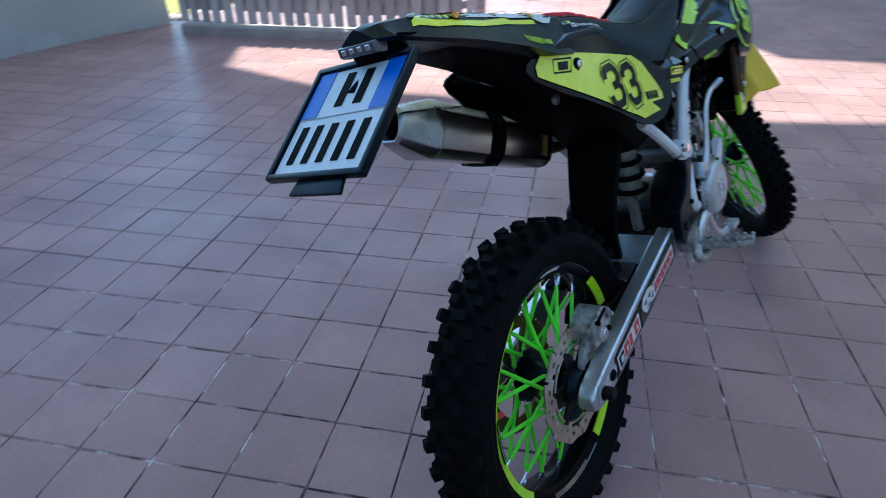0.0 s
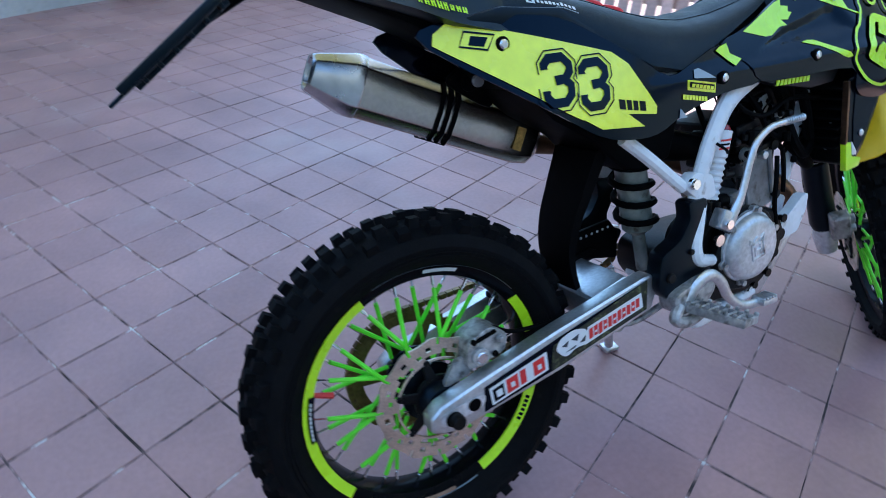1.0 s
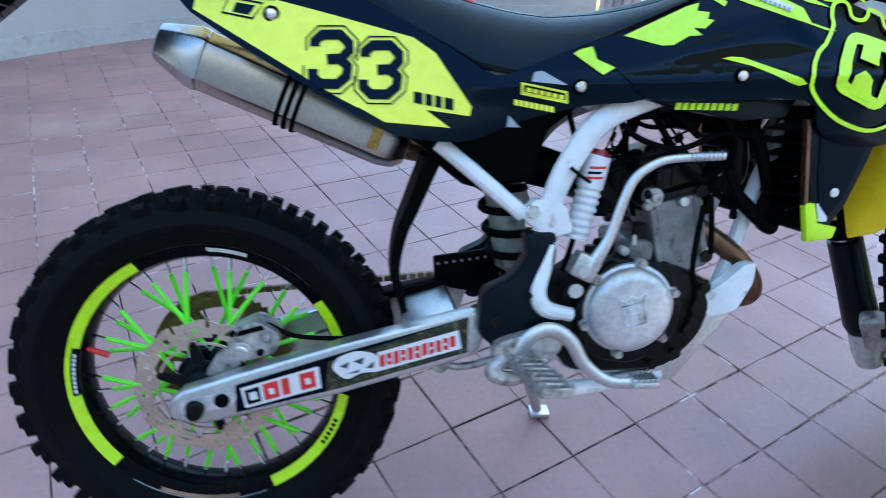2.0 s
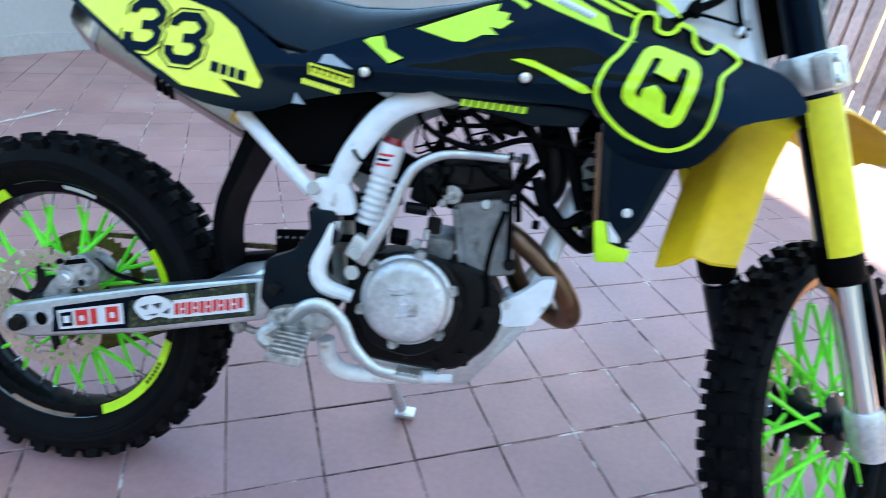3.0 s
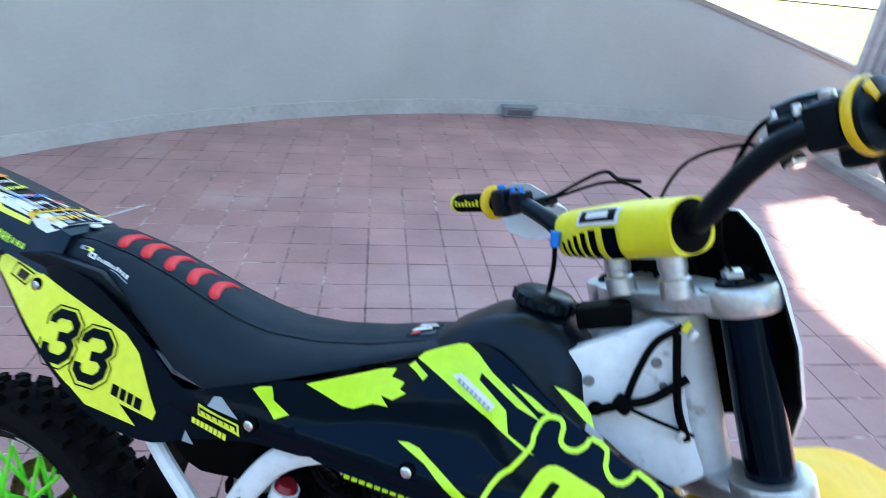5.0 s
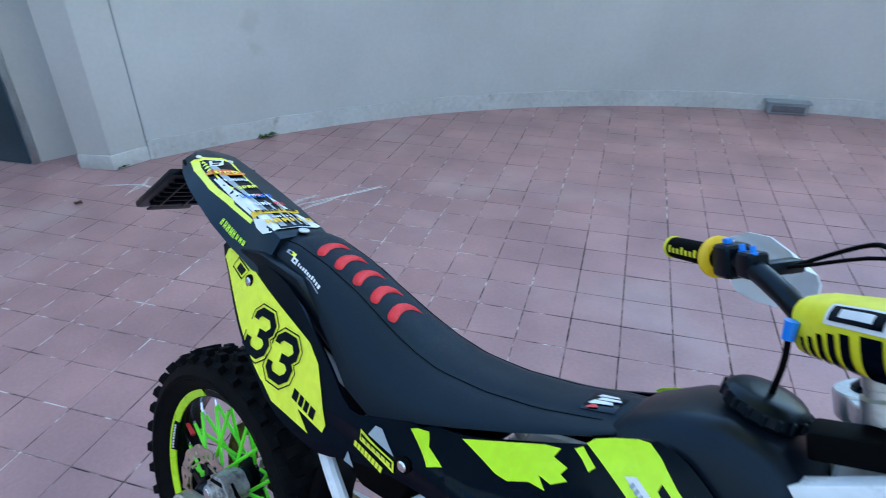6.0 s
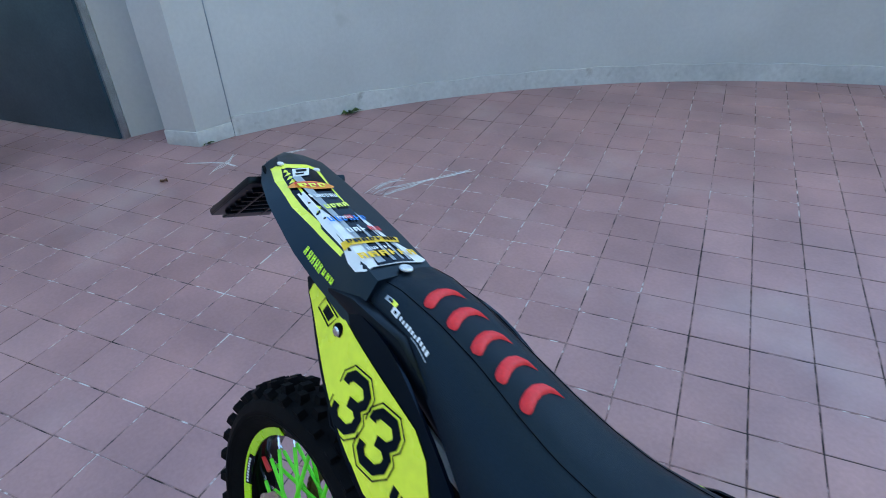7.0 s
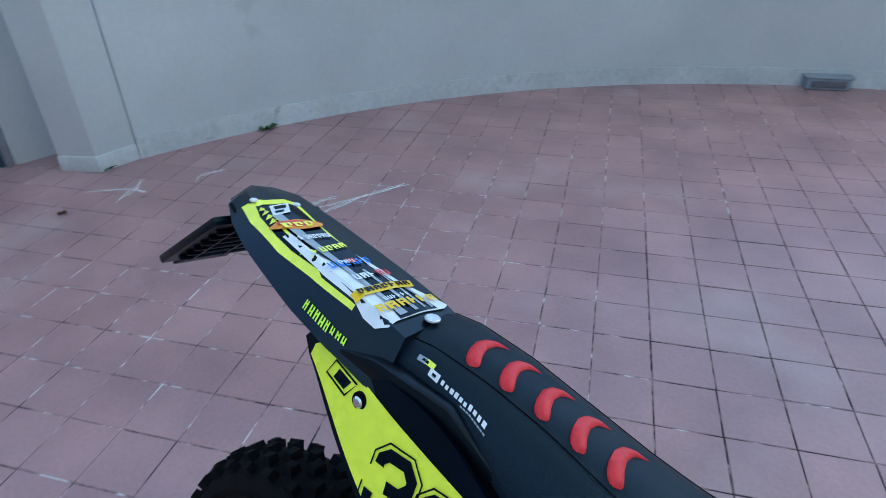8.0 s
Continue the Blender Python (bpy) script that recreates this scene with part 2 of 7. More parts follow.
def pin(bm, p, r, h, axis="Y", seg=14, w=0.0015):
    """A short bevelled cylinder centred at p, such as a bolt head or a boss."""
    lathe(bm, [(0.0001, -h / 2), (r - w, -h / 2), (r, -h / 2 + w), (r, h / 2 - w), (r - w, h / 2), (0.0001, h / 2)], seg, p, axis=axis)


def hexbolt(bm, p, r, h, axis="Y"):
    lathe(bm, [(0.0001, -h / 2), (r, -h / 2), (r, h / 2 - 0.001), (r * 0.85, h / 2), (0.0001, h / 2)], 6, p, axis=axis)
    lathe(bm, [(0.0001, -h / 2 - 0.001), (r * 1.35, -h / 2 - 0.001), (r * 1.35, -h / 2 + 0.0015), (r, -h / 2 + 0.002)], 16, p, axis=axis)


def fine(bm, longest, rounds=5):
    """Cuts long edges until none is longer than that."""
    bmesh.ops.triangulate(bm, faces=bm.faces)
    for _ in range(rounds):
        es = [e for e in bm.edges if e.calc_length() > longest]
        if not es:
            break
        bmesh.ops.subdivide_edges(bm, edges=es, cuts=1)
        bmesh.ops.triangulate(bm, faces=[f for f in bm.faces if len(f.verts) > 3])


# ------------------------------------------------------------------ the yard
def ramp(nodes, links, fac, stops):
    r = nodes.new("ShaderNodeValToRGB")
    el = r.color_ramp.elements
    while len(el) < len(stops):
        el.new(0.5)
    for e, (pos, c) in zip(el, stops):
        e.position, e.color = pos, (*c, 1)
    links.new(fac, r.inputs[0])
    return r.outputs[0]


def tile_material(name, island):
    """Unglazed terracotta: each tile a little different, cloudy stains, chalky marks, fine pits."""
    m = bpy.data.materials.new(name)
    m.use_nodes = True
    nt = m.node_tree
    n, l = nt.nodes, nt.links
    b = n["Principled BSDF"]
    g = n.new("ShaderNodeNewGeometry")
    if island:
        rnd = g.outputs["Random Per Island"]
    else:
        rnd = n.new("ShaderNodeObjectInfo").outputs["Random"]
    tint = ramp(n, l, rnd, [(0.0, (0.335, 0.196, 0.194)), (0.35, (0.370, 0.219, 0.217)), (0.7, (0.355, 0.211, 0.211)), (1.0, (0.400, 0.243, 0.240))])

    def noisy(scale, detail, seed=0.0):
        t = n.new("ShaderNodeTexNoise")
        t.inputs["Scale"].default_value, t.inputs["Detail"].default_value = scale, detail
        mp = n.new("ShaderNodeMapping")
        mp.inputs["Location"].default_value = (seed, seed * 2, 0)
        l.new(g.outputs["Position"], mp.inputs["Vector"])
        l.new(mp.outputs[0], t.inputs["Vector"])
        return t.outputs["Fac"]

    def mix(kind, fac, a, bb):
        mx = n.new("ShaderNodeMix")
        mx.data_type, mx.blend_type = "RGBA", kind
        if isinstance(fac, float):
            mx.inputs["Factor"].default_value = fac
        else:
            l.new(fac, mx.inputs["Factor"])
        l.new(a, mx.inputs["A"])
        if isinstance(bb, tuple):
            mx.inputs["B"].default_value = (*bb, 1)
        else:
            l.new(bb, mx.inputs["B"])
        return mx.outputs["Result"]
    cloud = ramp(n, l, noisy(2.2, 6), [(0.3, (0.78, 0.78, 0.80)), (0.7, (1.16, 1.14, 1.12))])
    grit = ramp(n, l, noisy(70, 5, 3), [(0.3, (0.93, 0.93, 0.93)), (0.7, (1.06, 1.06, 1.06))])
    c = mix("MULTIPLY", 1.0, tint, cloud)
    c = mix("MULTIPLY", 1.0, c, grit)
    chalk = ramp(n, l, noisy(1.3, 9, 7), [(0.57, (0, 0, 0)), (0.80, (0.55, 0.55, 0.55))])
    c = mix("MIX", chalk, c, (0.50, 0.40, 0.39))
    l.new(c, b.inputs["Base Color"])
    mr = n.new("ShaderNodeMapRange")
    mr.inputs["To Min"].default_value, mr.inputs["To Max"].default_value = 0.24, 0.52
    l.new(noisy(3.0, 6, 5), mr.inputs["Value"])
    l.new(mr.outputs[0], b.inputs["Roughness"])
    bp = n.new("ShaderNodeBump")
    bp.inputs["Strength"].default_value, bp.inputs["Distance"].default_value = 0.12, 0.002
    l.new(noisy(30, 4, 1), bp.inputs["Height"])
    l.new(bp.outputs[0], b.inputs["Normal"])
    return m


def grout_material():
    """Old joints: dark earth in most, chalk-white lime in stretches."""
    m = bpy.data.materials.new("tile_joints")
    m.use_nodes = True
    nt = m.node_tree
    n, l = nt.nodes, nt.links
    b = n["Principled BSDF"]
    g = n.new("ShaderNodeNewGeometry")
    facs = []
    for scale, detail, seed in ((11.0, 7, 0.0), (0.55, 3, 4.0)):
        t = n.new("ShaderNodeTexNoise")
        t.inputs["Scale"].default_value, t.inputs["Detail"].default_value = scale, detail
        t.inputs["Roughness"].default_value = 0.62
        mp = n.new("ShaderNodeMapping")
        mp.inputs["Location"].default_value = (seed, seed, 0)
        l.new(g.outputs["Position"], mp.inputs["Vector"])
        l.new(mp.outputs[0], t.inputs["Vector"])
        facs.append(t.outputs["Fac"])
    sc = n.new("ShaderNodeMath")
    sc.operation = "MULTIPLY_ADD"
    sc.inputs[1].default_value, sc.inputs[2].default_value = 0.50, -0.240
    l.new(facs[1], sc.inputs[0])
    ad = n.new("ShaderNodeMath")
    ad.operation = "ADD"
    l.new(facs[0], ad.inputs[0])
    l.new(sc.outputs[0], ad.inputs[1])
    c = ramp(n, l, ad.outputs[0], [(0.33, (0.010, 0.009, 0.009)), (0.43, (0.055, 0.040, 0.040)), (0.50, (0.19, 0.125, 0.123)), (0.57, (0.32, 0.215, 0.21)), (0.63, (0.60, 0.58, 0.57))])
    l.new(c, b.inputs["Base Color"])
    b.inputs["Roughness"].default_value = 0.95
    return m


M["tile"] = tile_material("terracotta_tile", False)
M["tile_far"] = tile_material("terracotta_tile_field", True)
M["grout"] = grout_material()
M["stucco"] = mat("pale_stucco", (0.51, 0.505, 0.485), 0.85, grain=0.03, grain_scale=40, stain=0.09, stain_scale=1.1, bump=0.32, bump_scale=160, dirt=(0.46, 0.455, 0.43), dirt_amount=-0.06)
M["plinth"] = mat("limewashed_plinth", (0.525, 0.52, 0.50), 0.85, grain=0.08, grain_scale=30, stain=0.12, stain_scale=3, bump=0.6, bump_scale=90, dirt=(0.36, 0.34, 0.31), dirt_amount=-0.02)
M["concrete"] = mat("pale_concrete", (0.40, 0.345, 0.32), 0.9, grain=0.15, grain_scale=50, stain=0.2, stain_scale=3, bump=0.5, bump_scale=120)
M["fence"] = mat("weathered_fence_paint", (0.50, 0.44, 0.42), 0.75, grain=0.12, grain_scale=30, stain=0.18, stain_scale=3, vary=0.18, bump=0.25, bump_scale=120)
M["door"] = mat("dark_blue_grey_metal", (0.075, 0.125, 0.165), 0.36, 0.8, grain=0.08, stain=0.3, stain_scale=1.2, bump=0.05, bump_scale=60)
M["chalk"] = mat("lime_chalk", (0.62, 0.60, 0.60), 0.95, grain=0.2, stain=0.2)
M["grass"] = mat("sunlit_grass", (0.26, 0.25, 0.075), 0.9, grain=0.35, grain_scale=30, stain=0.3, stain_scale=0.8, bump=0.8, bump_scale=80)
M["road"] = mat("pale_road", (0.35, 0.33, 0.31), 0.9, grain=0.1, stain=0.15, stain_scale=0.5)
M["weed"] = mat("weed_leaf", (0.06, 0.10, 0.02), 0.7, grain=0.3)
M["zinc"] = mat("grey_lamp_casting", (0.30, 0.33, 0.36), 0.5, 0.3, grain=0.1, stain=0.15)

PITCH, GRID = 0.2, radians(28)
GX, GY = Vector((math.cos(GRID), math.sin(GRID), 0)), Vector((-math.sin(GRID), math.cos(GRID), 0))
GRID0 = GX * -0.0797 + GY * 0.0487
ARC_C, ARC_R = Vector((2.177, 0.482, 0)), 5.366            # the curved wall's centre and inner radius


def in_yard(p):
    d = (p.xy - ARC_C.xy).length
    return d < ARC_R + 0.12 or p.y < 0.9


def build_floor():
    bm = bmesh.new()
    edge = [ARC_C + Vector((math.cos(a), math.sin(a), 0)) * (ARC_R + 0.08) for a in np.linspace(math.atan2(5.85 - ARC_C.y, 2.30 - ARC_C.x), math.atan2(1.15 - ARC_C.y, -3.147 - ARC_C.x), 40)]
    edge += [Vector(q + (0,)) for q in ((-3.45, 0.85), (-3.80, 0.62), (-6.72, -0.92), (-6.32, -3.5), (12.9, -3.3), (12.9, 7.0), (2.9, 7.0))]
    bmesh.ops.triangulate(bm, faces=[bm.faces.new([bm.verts.new((p.x, p.y, -0.0018)) for p in edge])])
    bmesh.ops.recalc_face_normals(bm, faces=bm.faces)
    floor = tagged(part("floor", bm, "grout", None), "terracotta tile floor with dark and lime-white joints", "floor", kind="structure")
    rng = random.Random(4)
    # one tile, used again and again
    t = bmesh.new()
    s = PITCH - 0.0044
    bmesh.ops.create_cube(t, size=1, matrix=Matrix.Diagonal((s, s, 0.012, 1)))
    top = [e for e in t.edges if all(v.co.z > 0 for v in e.verts)]
    bmesh.ops.bevel(t, geom=top, offset=0.0015, segments=1, affect="EDGES")
    bmesh.ops.delete(t, geom=[f for f in t.faces if f.normal.z < -0.5], context="FACES")
    me = bpy.data.meshes.new("tile")
    t.to_mesh(me)
    me.materials.append(M["tile"])
    tv = [v.co.copy() for v in t.verts]
    for i, v in enumerate(t.verts):
        v.index = i
    tf = [[v.index for v in f.verts] for f in t.faces]
    t.free()
    verts, faces = [], []
    for i in range(-36, 64):
        for j in range(-56, 44):
            c = GRID0 + GX * ((i + 0.5) * PITCH) + GY * ((j + 0.5) * PITCH)
            if not (-6.2 < c.x < 10.8 and -3.6 < c.y < 6.8) or not in_yard(c):
                continue
            m = Matrix.Translation((c.x + rng.uniform(-.0012, .0012), c.y + rng.uniform(-.0012, .0012), -0.006 + rng.uniform(-0.0009, 0.0006))) \
                @ pose(0, 0, 0, rng.uniform(-.16, .16), rng.uniform(-.16, .16), 28 + rng.uniform(-.25, .25) + 90 * rng.randrange(4))
            if -1.35 < c.x < 1.95 and -0.55 < c.y < 2.55:
                o = new("tile", me)
                o.matrix_world = m
                o.parent = floor
            else:
                k = len(verts)
                verts += [m @ v for v in tv]
                faces += [[k + q for q in f] for f in tf]
    fm = bpy.data.meshes.new("tile_field")
    fm.from_pydata(verts, [], faces)
    fm.materials.append(M["tile_far"])
    ob = new("tile_field", fm)
    ob.parent = floor
    tagged(ob, "rest of the terracotta tiles", kind="stuff")
    bm = bmesh.new()
    bmesh.ops.create_grid(bm, x_segments=4, y_segments=4, size=400, matrix=pose(0, 0, -0.03))
    tagged(part("ground", bm, "grass", None), "sunlit grass that reaches the horizon", "ground", kind="structure")


def wall_top(s):
    """Height of the curved wall's sloping top, by metres of arc from its low end."""
    return min(0.66 + 0.31 * s, 2.9)


def build_wall():
    a0, a1 = math.atan2(5.85 - ARC_C.y, 2.30 - ARC_C.x), math.atan2(1.15 - ARC_C.y, -3.147 - ARC_C.x)
    n = 64
    for name, r0, r1, foot, top, material, label in (
            ("wall_curved", ARC_R, ARC_R + 0.25, -0.02, None, "stucco", "curved pale grey stucco wall with a sloping top"),
            ("baseboard", ARC_R - 0.012, ARC_R - 0.0005, 0.0, 0.13, "plinth", "chalky limewashed plinth band along the wall foot")):
        rings = []
        for k in range(n + 1):
            a = a0 + (a1 - a0) * k / n
            d = Vector((math.cos(a), math.sin(a), 0))
            h = top + 0.006 * math.sin(k * 1.7) if top else wall_top((a - a0) * ARC_R)
            rings.append([ARC_C + d * r0 + Vector((0, 0, foot)), ARC_C + d * r1 + Vector((0, 0, foot)),
                          ARC_C + d * r1 + Vector((0, 0, h)), ARC_C + d * r0 + Vector((0, 0, h))])
        bm = bmesh.new()
        ring_loft(bm, rings)
        tagged(part(name, bm, material, None), label, "wall", kind="structure")
    # coping on the sloping top
    rings = []
    for k in range(n + 1):
        a = a0 + (a1 - a0) * k / n
        d = Vector((math.cos(a), math.sin(a), 0))
        h = wall_top((a - a0) * ARC_R)
        rings.append([ARC_C + d * r + Vector((0, 0, h + z)) for r, z in ((ARC_R - 0.02, 0.001), (ARC_R + 0.27, 0.001), (ARC_R + 0.27, 0.04), (ARC_R - 0.02, 0.04))])
    bm = bmesh.new()
    ring_loft(bm, rings)
    tagged(part("wall_coping", bm, "concrete", None), "thin concrete coping on the curved wall", "trim", kind="structure")

    def upright(name, a, b, h, thick, material, label, foot=-0.02):
        """A straight wall from a to b in plan, its thickness to the left of that way."""
        a, b = Vector((*a, 0)), Vector((*b, 0))
        d = (b - a).normalized()
        nn = Vector((-d.y, d.x, 0)) * thick
        bm = bmesh.new()
        ring_loft(bm, [[p + Vector((0, 0, foot)), p + nn + Vector((0, 0, foot)), p + nn + Vector((0, 0, h)), p + Vector((0, 0, h))] for p in (a, b)])
        return tagged(part(name, bm, material, None), label, "wall", kind="structure")
    def prism(name, outline, z0, z1, material, label):
        """A wall of any plan."""
        bm = bmesh.new()
        ring_loft(bm, [[Vector((x, y, z)) for x, y in outline] for z in (z0, z1)])
        bmesh.ops.recalc_face_normals(bm, faces=bm.faces)
        bevel(bm, 0.006, 2, 0.5)
        return tagged(part(name, bm, material, None), label, "wall", kind="structure")
    prism("wall_pier", [(-3.320, 0.765), (-3.126, 0.905), (-3.147, 1.148), (-3.40, 1.25), (-3.632, 0.88)], -0.02, 3.2, "stucco", "pale stucco pier beside the garage door")
    prism("baseboard", [(-3.326, 0.757), (-3.117, 0.901), (-3.138, 1.146), (-3.20, 1.15), (-3.30, 0.80)], 0.0, 0.10, "plinth", "limewashed plinth at the pier's foot")
    upright("wall_reveal", (-3.648, 0.612), (-3.634, 0.878), 3.2, 0.25, "stucco", "pale stucco reveal of the garage opening")
    # unseen wall, added so the far tiles reflect it and not bright sky
    upright("wall_east", (12.8, 7.5), (12.8, -3.2), 8.0, 0.25, "stucco", "unseen pale stucco wall across the yard, added to block reflected sky")
    upright("wall_west", (-6.6, -0.96), (-6.2, -3.4), 3.2, -0.25, "stucco", "pale stucco side wall")
    upright("wall_house", (12.8, -3.2), (-6.2, -3.4), 3.6, 0.25, "stucco", "pale stucco house wall behind the yard")
    # garage door with a pressed pattern
    door = thing("door_garage", "dark blue-grey metal garage door with a pressed dot pattern", "door", kind="structure")
    A, B = Vector((-3.650, 0.608, 0)), Vector((-6.60, -0.960, 0))
    d = (B - A).normalized()
    nrm = Vector((d.y, -d.x, 0))
    bm = bmesh.new()
    ring_loft(bm, [[p + nrm * q + Vector((0, 0, z)) for q, z in ((-0.02, 0.01), (-0.07, 0.01), (-0.07, 2.5), (-0.02, 2.5))] for p in (A + d * 0.018, B)])
    part("leaf", bm, "door", door)
    bm = bmesh.new()
    for iu in range(58):
        for iz in range(40):
            p = A + d * (0.09 + iu * 0.05) + nrm * -0.02 + Vector((0, 0, 0.06 + iz * 0.06 + (0.03 if iu % 2 else 0)))
            q = [p + d * 0.016 * c + Vector((0, 0, 0.016 * s)) for c, s in ((1, 0), (0, 1), (-1, 0), (0, -1))]
            vs = [bm.verts.new(v) for v in q]
            tip = bm.verts.new(p + nrm * 0.004)
            for k in range(4):
                bm.faces.new((vs[k], vs[(k + 1) % 4], tip))
    bmesh.ops.recalc_face_normals(bm, faces=bm.faces)
    part("pressed_pattern", bm, "door", door)
    bm = bmesh.new()
    ring_loft(bm, [[p + nrm * q + Vector((0, 0, z)) for q, z in ((0.0, 0.0), (-0.05, 0.0), (-0.05, 2.55), (0.0, 2.55))] for p in (A + d * 0.002, A + d * 0.022)])
    part("door_frame", bm, "alu", door, "bright metal edge of the door frame")
    bm = bmesh.new()
    ring_loft(bm, [[p + nrm * q + Vector((0, 0, z)) for q, z in ((0.05, 2.56), (-0.25, 2.56), (-0.25, 3.2), (0.05, 3.2))] for p in (A, B)])
    tagged(part("wall_lintel", bm, "stucco", None), "stucco lintel over the garage door", "wall", kind="structure")
    # expansion joint between pier and curve
    bm = bmesh.new()
    block(bm, (0.008, 0.012, 1.6), pose(-3.1485, 1.150, 0.82, 0, 0, 70), 0.002)
    tagged(part("trim_joint", bm, "zinc", None), "thin vertical joint bead in the wall", "trim", kind="structure")
    # unseen slabs added high over the yard; their edges bound the shade
    H = 10.5
    off = Vector((sun_dir.x / sun_dir.z * H, sun_dir.y / sun_dir.z * H))
    edge = [(-6.5, -4.0), (4.2, -4.0), (3.6, -0.6), (3.0, 0.2), (2.42, 1.15), (2.30, 1.6), (2.12, 2.2), (1.80, 2.75), (1.70, 3.95), (2.75, 5.09), (2.45, 6.3), (-6.5, 6.3)]
    bm = bmesh.new()
    v = [bm.verts.new((x + off.x, y + off.y, H)) for x, y in edge]
    f = bm.faces.new(v)
    r = bmesh.ops.extrude_face_region(bm, geom=[f])
    bmesh.ops.translate(bm, verts=[q for q in r["geom"] if isinstance(q, bmesh.types.BMVert)], vec=(0, 0, 0.25))
    bmesh.ops.recalc_face_normals(bm, faces=bm.faces)
    # second added slab: shades the tiles beyond the sunlit band
    far = [(4.50, 0.75), (4.85, 0.0), (5.3, -4.0), (13.0, -4.0), (13.0, 7.0), (6.4, 3.3), (5.75, 2.2)]
    f = bm.faces.new([bm.verts.new((x + off.x, y + off.y, H)) for x, y in far])
    r = bmesh.ops.extrude_face_region(bm, geom=[f])
    bmesh.ops.translate(bm, verts=[q for q in r["geom"] if isinstance(q, bmesh.types.BMVert)], vec=(0, 0, 0.25))
    bmesh.ops.recalc_face_normals(bm, faces=bm.faces)
    tagged(part("ceiling_porch", bm, "stucco", None), "unseen pale slabs high over the yard, added to cast its shade", "ceiling", kind="structure")


def build_fence():
    fence = thing("fence", "weathered pinkish-grey slatted fence on a low kerb", "fence")
    P = spline([(2.22, 5.36, 0), (2.40, 4.93, 0), (2.86, 4.05, 0), (3.20, 3.42, 0), (3.52, 2.86, 0)], 10)
    bm = bmesh.new()
    rings = []
    for i, p in enumerate(P):
        d = (P[min(i + 1, len(P) - 1)] - P[max(i - 1, 0)]).normalized()
        nn = Vector((d.y, -d.x, 0))
        rings.append([p + nn * q + Vector((0, 0, z)) for q, z in ((0.11, -0.02), (0.11, 0.072), (0.10, 0.085), (-0.10, 0.085), (-0.11, 0.072), (-0.11, -0.02))])
    ring_loft(bm, rings)
    tagged(part("kerb", bm, "concrete", None), "low pale concrete kerb under the slatted fence", "kerb", kind="structure")
    for z in (0.30, 1.12):
        bm = bmesh.new()
        rings = []
        for i, p in enumerate(P):
            d = (P[min(i + 1, len(P) - 1)] - P[max(i - 1, 0)]).normalized()
            nn = Vector((d.y, -d.x, 0))
            rings.append([p + nn * q + Vector((0, 0, z + w)) for q, w in ((-0.007, -0.03), (0.007, -0.03), (0.007, 0.03), (-0.007, 0.03))])
        ring_loft(bm, rings)
        part("rail", bm, "fence", fence)
    slats = []
    for height in (1.25, 1.15):
        bm = bmesh.new()
        block(bm, (0.084 if height > 1.2 else 0.110, 0.024, height), pose(0, 0, 0.625 - height / 2), 0.004, 1)
        finish(bm)
        me = bpy.data.meshes.new("slat")
        bm.to_mesh(me)
        bm.free()
        me.materials.append(M["fence"])
        slats.append(me)
    rng = random.Random(3)
    walked, step, k = 0.0, 0.118, 0
    for a, b in zip(P, P[1:]):
        d = (b - a).normalized()
        L = (b - a).length
        while walked < L:
            q = a + d * walked
            ang = math.degrees(math.atan2(d.y, d.x))
            for side in (1, -1):
                if side == -1 and k % 9 == 4:
                    continue
                nn = Vector((d.y, -d.x, 0)) * (0.020 * side)
                o = new("slat", slats[0 if side == 1 else 1])
                sh = d * (0.059 if side == -1 else 0)
                o.matrix_world = Matrix.Translation(q + nn + sh + Vector((0, 0, 0.097 + 0.625 + rng.uniform(-.004, .004)))) @ pose(0, 0, 0, rng.uniform(-.4, .4), rng.uniform(-.3, .3), ang + rng.uniform(-2, 2))
                o.parent = fence
            walked += step
            k += 1
        walked -= L


